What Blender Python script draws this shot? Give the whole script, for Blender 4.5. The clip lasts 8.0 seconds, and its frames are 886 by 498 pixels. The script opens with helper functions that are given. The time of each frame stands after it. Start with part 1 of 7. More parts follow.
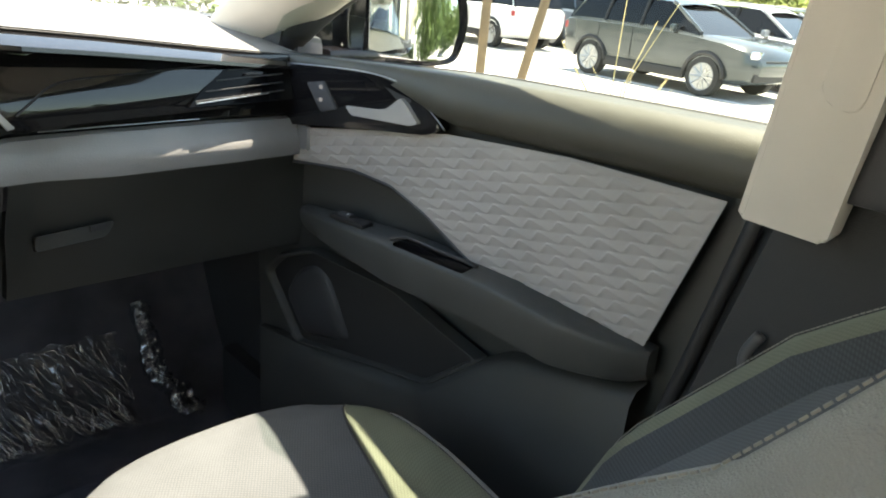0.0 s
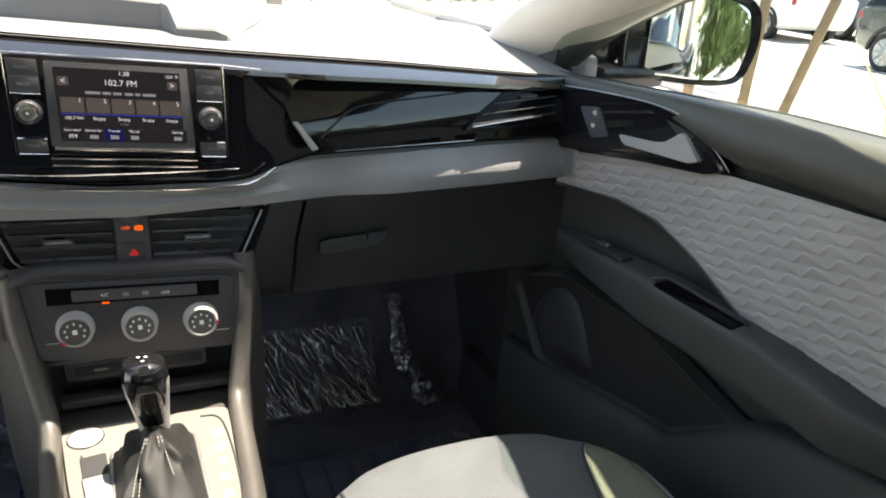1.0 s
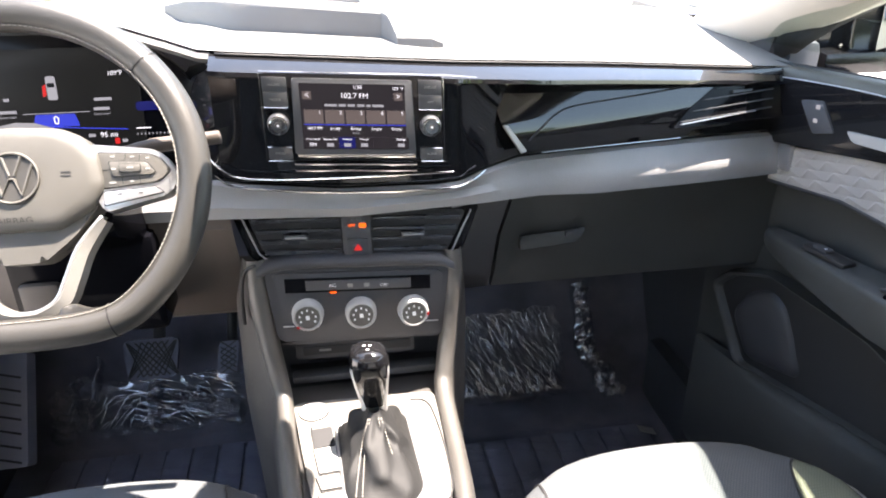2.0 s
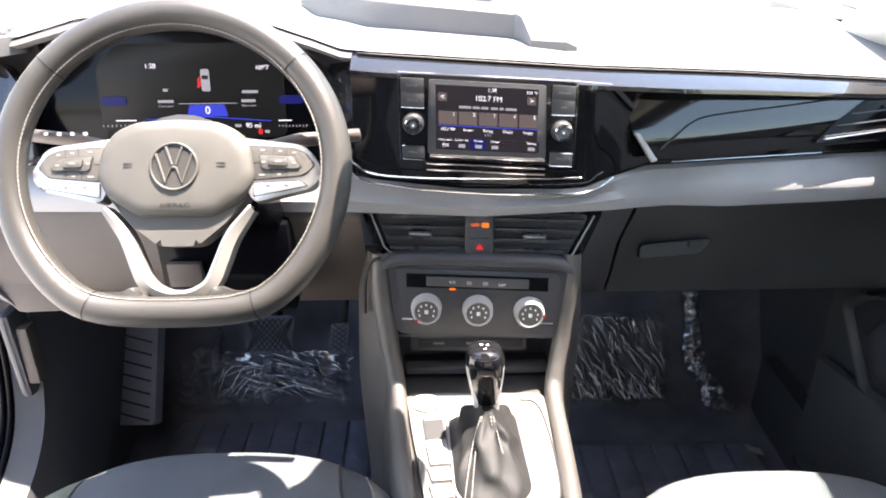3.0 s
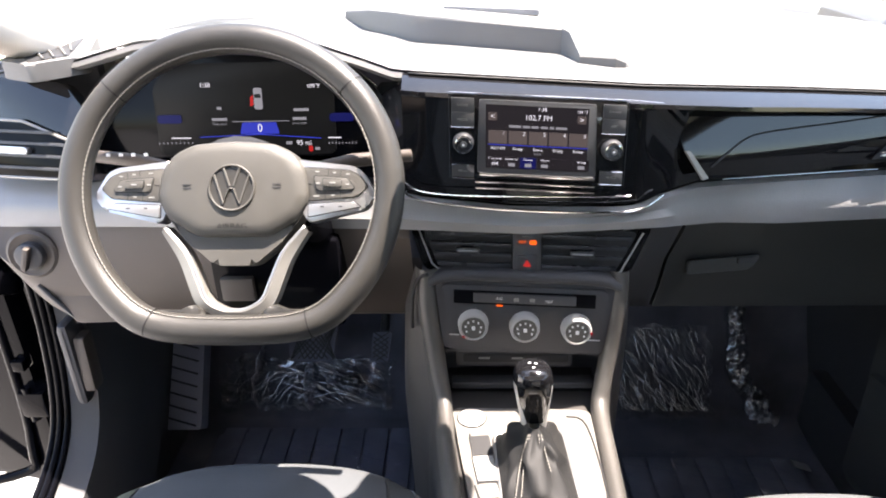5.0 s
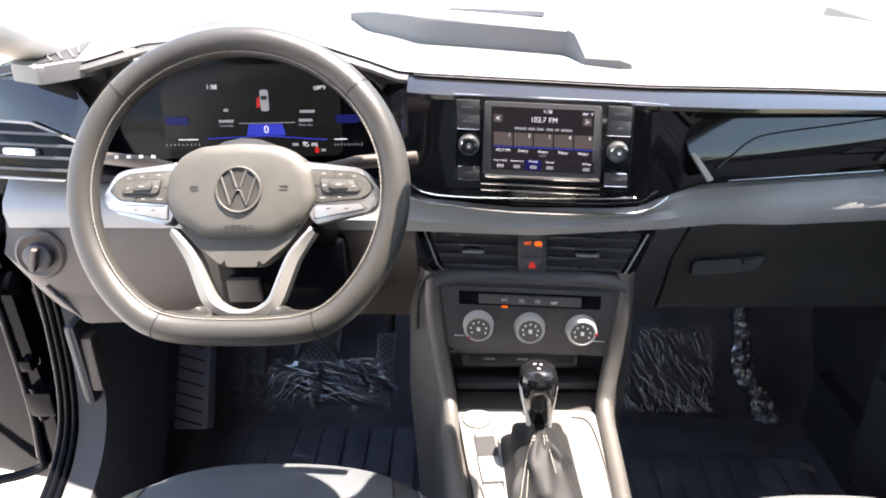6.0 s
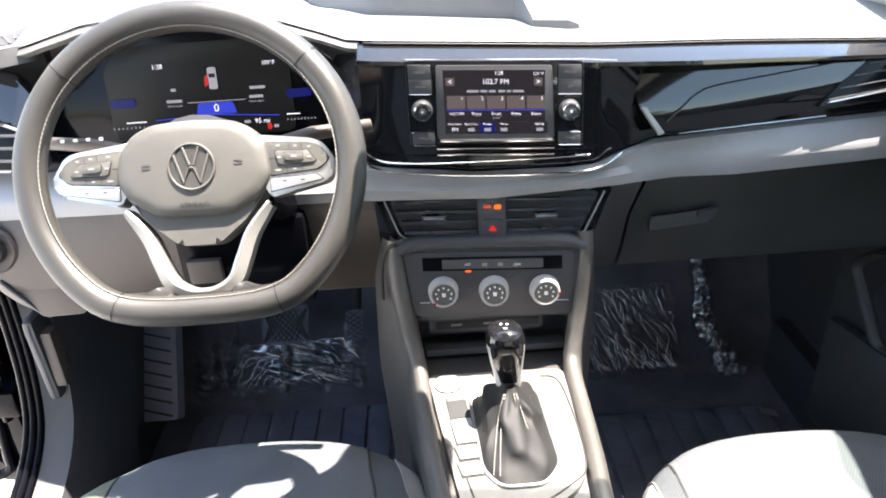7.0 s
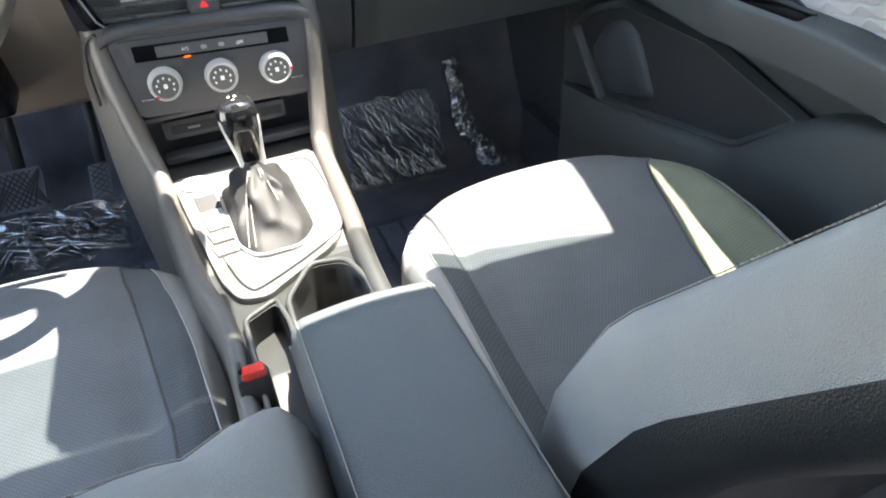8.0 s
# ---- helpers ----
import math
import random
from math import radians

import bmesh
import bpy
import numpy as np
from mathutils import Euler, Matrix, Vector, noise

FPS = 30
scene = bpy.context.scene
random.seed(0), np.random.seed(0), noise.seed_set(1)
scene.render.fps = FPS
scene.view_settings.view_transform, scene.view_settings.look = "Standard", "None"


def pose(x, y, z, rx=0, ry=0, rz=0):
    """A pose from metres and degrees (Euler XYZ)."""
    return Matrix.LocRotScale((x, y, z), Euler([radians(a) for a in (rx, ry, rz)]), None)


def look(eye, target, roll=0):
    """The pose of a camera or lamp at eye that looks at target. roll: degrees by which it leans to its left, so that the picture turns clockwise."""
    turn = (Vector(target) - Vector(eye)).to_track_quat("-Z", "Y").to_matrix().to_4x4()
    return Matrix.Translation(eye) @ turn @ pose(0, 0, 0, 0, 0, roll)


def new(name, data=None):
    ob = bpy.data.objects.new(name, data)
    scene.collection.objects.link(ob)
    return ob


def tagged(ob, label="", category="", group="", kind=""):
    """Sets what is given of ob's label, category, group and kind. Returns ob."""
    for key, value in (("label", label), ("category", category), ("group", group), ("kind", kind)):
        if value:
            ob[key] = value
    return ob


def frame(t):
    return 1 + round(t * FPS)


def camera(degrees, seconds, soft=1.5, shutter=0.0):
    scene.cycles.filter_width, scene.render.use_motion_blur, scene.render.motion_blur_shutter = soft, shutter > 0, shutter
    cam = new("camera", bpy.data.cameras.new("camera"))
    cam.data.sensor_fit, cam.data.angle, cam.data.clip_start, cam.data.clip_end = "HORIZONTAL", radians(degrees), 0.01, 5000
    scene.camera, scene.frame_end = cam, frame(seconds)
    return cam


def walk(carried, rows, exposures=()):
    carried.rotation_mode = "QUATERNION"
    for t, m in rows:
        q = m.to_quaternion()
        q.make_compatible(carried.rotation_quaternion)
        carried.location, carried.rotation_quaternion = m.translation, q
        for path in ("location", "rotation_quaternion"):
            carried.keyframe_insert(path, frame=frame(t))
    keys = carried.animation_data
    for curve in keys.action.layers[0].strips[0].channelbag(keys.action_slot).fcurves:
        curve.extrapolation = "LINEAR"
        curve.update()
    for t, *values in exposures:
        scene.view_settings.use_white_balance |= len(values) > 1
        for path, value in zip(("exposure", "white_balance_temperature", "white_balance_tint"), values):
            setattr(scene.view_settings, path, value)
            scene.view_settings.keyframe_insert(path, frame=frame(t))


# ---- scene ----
cam = camera(64.6, 8.0, soft=1.9)
PATH = [
    (0, (0.037, -0.05, 1.345), (1.344, 1.288, 0.638), 5.3),
    (0.3, (0.0378, -0.0372, 1.3623), (1.1607, 1.455, 0.6464), 5.12),
    (0.5, (0.038, -0.026, 1.372), (1.046, 1.536, 0.634), 5.1),
    (0.8, (0.0317, -0.0047, 1.383), (0.9038, 1.6252, 0.6196), 5.06),
    (1, (0.023, 0.006, 1.391), (0.78, 1.68, 0.602), 4.2),
    (1.2, (0.0132, 0.0107, 1.4016), (0.6682, 1.708, 0.5709), 3.11),
    (1.5, (-0.002, 0.012, 1.417), (0.488, 1.743, 0.544), 1),
    (1.8, (-0.0163, 0.0126, 1.425), (0.3401, 1.7721, 0.5434), -0.2),
    (2, (-0.025, 0.013, 1.428), (0.271, 1.789, 0.558), -0.3),
    (2.2, (-0.033, 0.0133, 1.4312), (0.1921, 1.8009, 0.563), -0.44),
    (3.3, (-0.0659, 0.014, 1.4519), (-0.0972, 1.7984, 0.5491), -0.7),
    (3.5, (-0.07, 0.014, 1.455), (-0.138, 1.802, 0.562), -1.3),
    (3.8, (-0.075, 0.0142, 1.4588), (-0.1658, 1.806, 0.575), -2),
    (4, (-0.077, 0.015, 1.461), (-0.16, 1.809, 0.581), -2),
    (4.5, (-0.078, 0.019, 1.466), (-0.144, 1.808, 0.574), -1.4),
    (4.7, (-0.078, 0.019, 1.4673), (-0.1407, 1.8043, 0.5679), -1.32),
    (5.8, (-0.0787, 0.0177, 1.4708), (-0.1588, 1.8098, 0.5864), -1.49),
    (6, (-0.079, 0.017, 1.472), (-0.158, 1.803, 0.574), -1.5),
    (6.3, (-0.0804, 0.0152, 1.4743), (-0.1532, 1.7906, 0.5564), -1.52),
    (6.5, (-0.081, 0.014, 1.475), (-0.155, 1.79, 0.559), -1.8),
    (6.8, (-0.0799, 0.0115, 1.4687), (-0.1509, 1.7901, 0.5569), -3.1),
    (7, (-0.076, 0.005, 1.457), (-0.055, 1.767, 0.509), -3.6),
    (7.2, (-0.0639, -0.0081, 1.4392), (0.0823, 1.7047, 0.417), -3.97),
    (7.5, (-0.039, -0.034, 1.403), (0.279, 1.592, 0.283), -4.3),
    (7.8, (-0.0283, -0.0581, 1.3592), (0.4159, 1.4703, 0.1482), -4.17),
    (8, (-0.027, -0.073, 1.328), (0.483, 1.398, 0.072), -4),
]
LIGHT = [(0, 2.44, 7900, 8), (0.5, 2.22, 7750, 10), (1.0, 2.2, 7550, 11), (1.5, 2.6, 7400, 15), (2.0, 3.14, 7100, 17), (3.5, 3.19, 7050, 18), (4.0, 2.7, 7050, 18), (4.5, 2.55, 7050, 18), (6.0, 2.76, 7000, 17), (6.7, 2.84, 7000, 16), (7.0, 2.99, 6850, 14), (7.5, 3.67, 6880, 9), (8, 3.61, 6980, 10)]
walk(cam, [(t, look(eye, target, roll)) for t, eye, target, roll in PATH], LIGHT)

# ---- light ----
SUN_UP, SUN_SIDE = 75.0, 73.0          # degrees above the horizon; degrees right of straight ahead
world = bpy.data.worlds.new("world")
scene.world = world
world.use_nodes = True
wn = world.node_tree.nodes
sky = wn.new("ShaderNodeTexSky")
sky.sky_type, sky.sun_disc = "NISHITA", False
sky.sun_elevation, sky.sun_rotation = radians(SUN_UP), radians(SUN_SIDE)
sky.air_density, sky.dust_density = 1.2, 1.5
wn["Background"].inputs[1].default_value = 0.15
world.node_tree.links.new(sky.outputs[0], wn["Background"].inputs[0])
sun = new("sun", bpy.data.lights.new("sun", "SUN"))
sun.data.energy, sun.data.angle, sun.data.color = 4.9, radians(0.53), (1.0, 0.96, 0.9)
sdir = Vector((math.sin(radians(SUN_SIDE)) * math.cos(radians(SUN_UP)), math.cos(radians(SUN_SIDE)) * math.cos(radians(SUN_UP)), math.sin(radians(SUN_UP))))
sun.matrix_world = look(sdir * 20, (0, 0, 0))


# ---- materials ----
def nodes(name):
    m = bpy.data.materials.new(name)
    m.use_nodes = True
    return m, m.node_tree.nodes, m.node_tree.links, m.node_tree.nodes["Principled BSDF"]


def mat(name, col, rough=0.5, metal=0.0, grain=0.0, bump=0.0, var=0.12, patch=9.0, spec=0.5, coat=0.0, rvar=0.12, cells=False, dust=0.0):
    """Surface with large soft patches of tone, fine relief and uneven gloss; sizes per metre."""
    m, n, l, p = nodes(name)
    tc = n.new("ShaderNodeTexCoord")
    big = n.new("ShaderNodeTexNoise")
    big.inputs["Scale"].default_value, big.inputs["Detail"].default_value = patch, 5
    l.new(tc.outputs["Object"], big.inputs["Vector"])
    ramp = n.new("ShaderNodeValToRGB")
    ramp.color_ramp.elements[0].position, ramp.color_ramp.elements[1].position = 0.3, 0.7
    ramp.color_ramp.elements[0].color = (*[c * (1 - var) for c in col], 1)
    ramp.color_ramp.elements[1].color = (*[min(1, c * (1 + var)) for c in col], 1)
    l.new(big.outputs[0], ramp.inputs[0])
    colour = ramp.outputs[0]
    if dust:
        sp = n.new("ShaderNodeTexNoise")
        sp.inputs["Scale"].default_value, sp.inputs["Detail"].default_value = 900, 1
        l.new(tc.outputs["Object"], sp.inputs["Vector"])
        cut = n.new("ShaderNodeMapRange")
        cut.inputs[1].default_value, cut.inputs[2].default_value, cut.inputs[4].default_value = 0.72, 0.80, dust
        l.new(sp.outputs[0], cut.inputs[0])
        mix = n.new("ShaderNodeMixRGB")
        mix.inputs[2].default_value = (0.45, 0.42, 0.36, 1)
        l.new(cut.outputs[0], mix.inputs[0])
        l.new(colour, mix.inputs[1])
        colour = mix.outputs[0]
    l.new(colour, p.inputs["Base Color"])
    mr = n.new("ShaderNodeMapRange")
    mr.inputs[3].default_value, mr.inputs[4].default_value = max(0.02, rough - rvar), min(1, rough + rvar)
    l.new(big.outputs[0], mr.inputs[0])
    l.new(mr.outputs[0], p.inputs["Roughness"])
    p.inputs["Metallic"].default_value = metal
    p.inputs["Specular IOR Level"].default_value = spec
    p.inputs["Coat Weight"].default_value = coat
    p.inputs["Coat Roughness"].default_value = 0.03
    if grain:
        fine = n.new("ShaderNodeTexVoronoi" if cells else "ShaderNodeTexNoise")
        fine.inputs["Scale"].default_value = grain
        l.new(tc.outputs["Object"], fine.inputs["Vector"])
        b = n.new("ShaderNodeBump")
        b.inputs["Strength"].default_value, b.inputs["Distance"].default_value = bump, 0.001
        l.new(fine.outputs[0], b.inputs["Height"])
        l.new(b.outputs[0], p.inputs["Normal"])
    return m


def woven(name, dark, light, scale, rough=0.9, bump=0.5):
    """Knitted cloth: a regular net of small dimples."""
    m, n, l, p = nodes(name)
    tc = n.new("ShaderNodeTexCoord")
    v = n.new("ShaderNodeTexVoronoi")
    v.voronoi_dimensions = "2D"
    v.inputs["Scale"].default_value, v.inputs["Randomness"].default_value = scale, 0.12
    sep, sub, com, rot = n.new("ShaderNodeSeparateXYZ"), n.new("ShaderNodeMath"), n.new("ShaderNodeCombineXYZ"), n.new("ShaderNodeVectorRotate")
    sub.operation = "SUBTRACT"
    rot.inputs["Angle"].default_value = 0.6
    l.new(tc.outputs["Object"], sep.inputs[0])
    l.new(sep.outputs[1], sub.inputs[0])
    l.new(sep.outputs[2], sub.inputs[1])
    l.new(sep.outputs[0], com.inputs[0])
    l.new(sub.outputs[0], com.inputs[1])
    l.new(com.outputs[0], rot.inputs["Vector"])
    l.new(rot.outputs[0], v.inputs["Vector"])
    big = n.new("ShaderNodeTexNoise")
    big.inputs["Scale"].default_value, big.inputs["Detail"].default_value = 14, 4
    l.new(tc.outputs["Object"], big.inputs["Vector"])
    r = n.new("ShaderNodeValToRGB")
    r.color_ramp.elements[0].position, r.color_ramp.elements[1].position = 0.15, 0.6
    r.color_ramp.elements[0].color, r.color_ramp.elements[1].color = (*light, 1), (*dark, 1)
    l.new(v.outputs["Distance"], r.inputs[0])
    mx = n.new("ShaderNodeMixRGB")
    mx.blend_type = "MULTIPLY"
    mx.inputs[0].default_value = 0.35
    l.new(r.outputs[0], mx.inputs[1])
    l.new(big.outputs[0], mx.inputs[2])
    l.new(mx.outputs[0], p.inputs["Base Color"])
    p.inputs["Roughness"].default_value = rough
    p.inputs["Specular IOR Level"].default_value = 0.2
    b = n.new("ShaderNodeBump")
    b.invert = True
    b.inputs["Strength"].default_value, b.inputs["Distance"].default_value = bump, 0.001
    l.new(v.outputs["Distance"], b.inputs["Height"])
    l.new(b.outputs[0], p.inputs["Normal"])
    return m


def glow(name, col, strength):
    m, n, l, p = nodes(name)
    p.inputs["Base Color"].default_value = (0.004, 0.004, 0.004, 1)
    p.inputs["Roughness"].default_value = 0.35
    p.inputs["Specular IOR Level"].default_value = 0.12
    p.inputs["Emission Color"].default_value = (*col, 1)
    p.inputs["Emission Strength"].default_value = strength
    return m


def pane(name, tint, gloss=0.05, base=0.05):
    """Thin clear sheet: light goes straight through, the rest is mirrored by Fresnel."""
    m, n, l, p = nodes(name)
    n.remove(p)
    out = n["Material Output"]
    t, g, f, mx = n.new("ShaderNodeBsdfTransparent"), n.new("ShaderNodeBsdfGlossy"), n.new("ShaderNodeLayerWeight"), n.new("ShaderNodeMixShader")
    t.inputs[0].default_value = (*tint, 1)
    g.inputs["Roughness"].default_value = gloss
    p5, sc_ = n.new("ShaderNodeMath"), n.new("ShaderNodeMapRange")
    p5.operation = "POWER"
    p5.inputs[1].default_value = 4.0
    f.inputs[0].default_value = 0.5
    sc_.inputs[3].default_value, sc_.inputs[4].default_value = base, 0.9
    l.new(f.outputs["Facing"], p5.inputs[0])
    l.new(p5.outputs[0], sc_.inputs[0])
    l.new(sc_.outputs[0], mx.inputs[0])
    l.new(t.outputs[0], mx.inputs[1])
    l.new(g.outputs[0], mx.inputs[2])
    l.new(mx.outputs[0], out.inputs[0])
    return m


M = {}
M["dashtop"] = mat("grey_moulded_plastic", (0.135, 0.134, 0.13), 0.6, grain=900, bump=0.5, var=0.1)
M["black"] = mat("black_soft_plastic", (0.036, 0.037, 0.041), 0.5, grain=1100, bump=0.4)
M["darkgrey"] = mat("charcoal_plastic", (0.054, 0.055, 0.058), 0.5, grain=1000, bump=0.4)
M["doorcard"] = mat("charcoal_door_plastic", (0.044, 0.047, 0.046), 0.5, grain=900, bump=0.4)
M["knee"] = mat("warm_grey_plastic", (0.068, 0.054, 0.045), 0.55, grain=1000, bump=0.4)
M["strip"] = mat("grey_textured_trim", (0.235, 0.235, 0.235), 0.34, grain=500, bump=0.15, cells=True)
M["gloss"] = mat("piano_black", (0.008, 0.008, 0.009), 0.05, spec=0.45, rvar=0.03, coat=0.3, dust=0.25)
M["glossclean"] = mat("black_lens", (0.005, 0.005, 0.006), 0.12, spec=0.10, rvar=0.03)
M["slat"] = mat("vent_black", (0.030, 0.031, 0.036), 0.28, grain=900, bump=0.1)
M["chrome"] = mat("bright_chrome", (0.52, 0.52, 0.53), 0.12, 1.0, rvar=0.05)
M["satin"] = mat("satin_silver", (0.56, 0.56, 0.56), 0.30, 0.85, rvar=0.06)
M["silverpaint"] = mat("silver_plastic", (0.36, 0.355, 0.34), 0.32, 0.05)
M["leather"] = mat("grey_leather", (0.036, 0.034, 0.0305), 0.42, grain=1500, bump=0.15, cells=True)
M["hub"] = mat("taupe_plastic", (0.070, 0.066, 0.058), 0.5, grain=1200, bump=0.4)
M["spoke"] = mat("taupe_silver_plastic", (0.27, 0.26, 0.24), 0.36, 0.35)
M["boot"] = mat("black_boot_leather", (0.014, 0.014, 0.014), 0.6, grain=900, bump=0.2, spec=0.25, cells=True)
M["dialface"] = mat("grey_dial_face", (0.085, 0.082, 0.072), 0.4, 0.1)
M["thread"] = mat("pale_thread", (0.20, 0.19, 0.17), 0.8)
M["footgrey"] = mat("slate_rubber", (0.29, 0.305, 0.37), 0.6, grain=700, bump=0.4)
M["plate"] = mat("silver_grey_plate", (0.175, 0.165, 0.15), 0.42, 0.15, grain=800, bump=0.2)
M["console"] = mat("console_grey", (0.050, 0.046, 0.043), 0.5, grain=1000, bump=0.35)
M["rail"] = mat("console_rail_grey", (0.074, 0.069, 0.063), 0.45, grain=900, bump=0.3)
M["cloth"] = woven("grey_knit", (0.082, 0.089, 0.095), (0.114, 0.122, 0.129), 300, bump=0.15)
M["clothdark"] = woven("charcoal_knit", (0.050, 0.055, 0.060), (0.075, 0.082, 0.088), 320, bump=0.2)
M["clothlight"] = mat("pale_grey_leatherette", (0.20, 0.202, 0.198), 0.55, grain=900, bump=0.5, cells=True)
M["clotholive"] = woven("olive_grey_knit", (0.128, 0.136, 0.098), (0.165, 0.174, 0.130), 300, bump=0.15)
M["seatback"] = mat("black_seat_vinyl", (0.011, 0.0115, 0.012), 0.55, grain=800, bump=0.4, cells=True)
M["armlid"] = mat("slate_vinyl", (0.049, 0.057, 0.060), 0.5, grain=900, bump=0.5, cells=True)
M["quilt"] = mat("pale_grey_quilted", (0.335, 0.322, 0.308), 0.6, grain=900, bump=0.3)
M["beltline"] = mat("olive_grey_plastic", (0.058, 0.0565, 0.045), 0.5, grain=900, bump=0.4)
M["cream"] = mat("cream_plastic", (0.62, 0.57, 0.50), 0.55, grain=700, bump=0.2, var=0.05)
M["liner"] = mat("cream_headliner", (0.58, 0.55, 0.50), 0.9, grain=600, bump=0.4)
M["carpet"] = mat("black_carpet", (0.095, 0.095, 0.112), 0.95, grain=500, bump=1.0, var=0.3, spec=0.1)
M["mat"] = mat("black_floor_mat", (0.105, 0.110, 0.138), 0.70, grain=350, bump=1.0, var=0.3, spec=0.2)
M["film"] = pane("clear_wrap", (0.80, 0.82, 0.85), 0.03, 0.15)
# brighter copies of the wrap: mirror share raised to put glints on ridges and folds
M["crease"] = pane("clear_wrap_glint", (0.8, 0.82, 0.84), 0.12, 0.85)
M["filmfold"] = pane("clear_wrap_bright_fold", (0.70, 0.72, 0.76), 0.04, 0.34)
M["filmthin"] = pane("thin_clear_wrap", (0.93, 0.94, 0.97), 0.08, 0.06)
M["glass"] = pane("window_glass", (0.80, 0.85, 0.83), 0.0)
M["glassband"] = pane("tinted_band", (0.30, 0.33, 0.33), 0.0)
M["sideglass"] = pane("side_glass", (0.72, 0.78, 0.74), 0.0)
M["jamb"] = mat("black_jamb_paint", (0.003, 0.003, 0.004), 0.08, spec=0.07, rvar=0.03)
M["rubber"] = mat("black_rubber", (0.018, 0.018, 0.019), 0.6)
M["carblack"] = mat("black_car_paint", (0.006, 0.006, 0.007), 0.16, spec=0.35, rvar=0.03)
M["mirror"] = mat("mirror_silver", (0.9, 0.92, 0.94), 0.03, 1.0, rvar=0.01, var=0.02)
M["red"] = mat("red_plastic", (0.55, 0.03, 0.02), 0.4)
M["white"] = glow("white_light", (0.85, 0.88, 1.0), 0.19)
M["dim"] = glow("dim_grey_light", (0.5, 0.52, 0.6), 0.10)
M["amber"] = glow("amber_light", (1.0, 0.13, 0.01), 0.24)
M["redlight"] = glow("red_light", (1.0, 0.04, 0.04), 0.09)
M["blue"] = glow("blue_light", (0.05, 0.08, 0.9), 0.10)
M["bluedim"] = glow("deep_blue_light", (0.03, 0.04, 0.5), 0.035)
M["screen"] = glow("screen_dark", (0.10, 0.085, 0.11), 0.03)
M["dimscreen"] = glow("cluster_dark", (0.11, 0.115, 0.12), 0.012)
M["tile"] = glow("screen_tile", (0.30, 0.25, 0.25), 0.06)
M["print"] = mat("white_print", (0.75, 0.75, 0.75), 0.6)
M["printdark"] = mat("grey_print", (0.22, 0.22, 0.21), 0.6)
M["asphalt"] = mat("pale_concrete", (0.42, 0.405, 0.38), 0.9, grain=60, bump=0.6, var=0.15, patch=0.6)
M["paintline"] = mat("white_road_paint", (0.75, 0.75, 0.72), 0.8)
M["wood"] = mat("weathered_stake", (0.18, 0.125, 0.07), 0.8, grain=80, bump=0.6, var=0.25)
M["straw"] = mat("dry_grass", (0.42, 0.34, 0.16), 0.8, var=0.3)
M["leafy"] = mat("yellow_green_leaves", (0.20, 0.23, 0.04), 0.7, var=0.5, patch=3.0)
M["leafdark"] = mat("green_leaves", (0.07, 0.11, 0.025), 0.7, var=0.5, patch=3.0)
M["bark"] = mat("brown_bark", (0.13, 0.09, 0.06), 0.9, grain=40, bump=0.8)
M["tyre"] = mat("tyre_rubber", (0.02, 0.02, 0.02), 0.8)
M["alloy"] = mat("alloy_wheel", (0.38, 0.38, 0.38), 0.3, 0.7)
M["carglass"] = mat("dark_car_glass", (0.006, 0.007, 0.008), 0.06, spec=0.25, rvar=0.02)
M["p_grey"] = mat("slate_grey_paint", (0.055, 0.066, 0.068), 0.25, 0.4, coat=0.6, var=0.02, rvar=0.01)
M["p_silver"] = mat("silver_paint", (0.42, 0.43, 0.44), 0.3, 0.4, coat=0.4, var=0.02, rvar=0.01)
M["p_dark"] = mat("dark_green_paint", (0.02, 0.035, 0.032), 0.3, 0.2, coat=0.4, var=0.02, rvar=0.01)
M["p_white"] = mat("white_paint", (0.72, 0.72, 0.72), 0.35, coat=0.5)
M["p_blue"] = mat("blue_grey_paint", (0.10, 0.13, 0.17), 0.3, 0.3, coat=0.4, var=0.02, rvar=0.01)
M["p_red"] = mat("red_paint", (0.35, 0.03, 0.03), 0.3, coat=0.5)

# ---- building helpers ----
ORIGIN = {}
V = Vector


def thing(name, loc, label, category, group="", kind=""):
    e = new(name)
    e.location, e.empty_display_size = loc, 0.05
    ORIGIN[e.name] = V(loc)
    return tagged(e, label, category, group, kind)


def finish(name, bm, material, origin, smooth):
    bmesh.ops.translate(bm, vec=-origin, verts=bm.verts)
    bmesh.ops.recalc_face_normals(bm, faces=bm.faces)
    me = bpy.data.meshes.new(name)
    bm.to_mesh(me)
    bm.free()
    me.polygons.foreach_set("use_smooth", [smooth > 0] * len(me.polygons))
    if 0 < smooth < 180:
        me.set_sharp_from_angle(angle=radians(smooth))
    me.materials.append(material)
    return me


def part(name, bm, material, parent, label="", smooth=38):
    o = ORIGIN[parent.name]
    ob = new(name, finish(name, bm, material, o, smooth))
    ob.parent = parent
    ORIGIN[ob.name] = o
    return tagged(ob, label)


def solo(name, bm, material, loc, label, category, group="", kind="", smooth=38):
    ob = new(name, finish(name, bm, material, V(loc), smooth))
    ob.location = loc
    ORIGIN[ob.name] = V(loc)
    return tagged(ob, label, category, group, kind)


def lerp(x, table):
    """Smooth value at x from rows of (x, value)."""
    if x <= table[0][0]:
        return table[0][1]
    for (a, p), (b, q) in zip(table, table[1:]):
        if x <= b:
            f = (x - a) / (b - a)
            return p + (q - p) * f
    return table[-1][1]


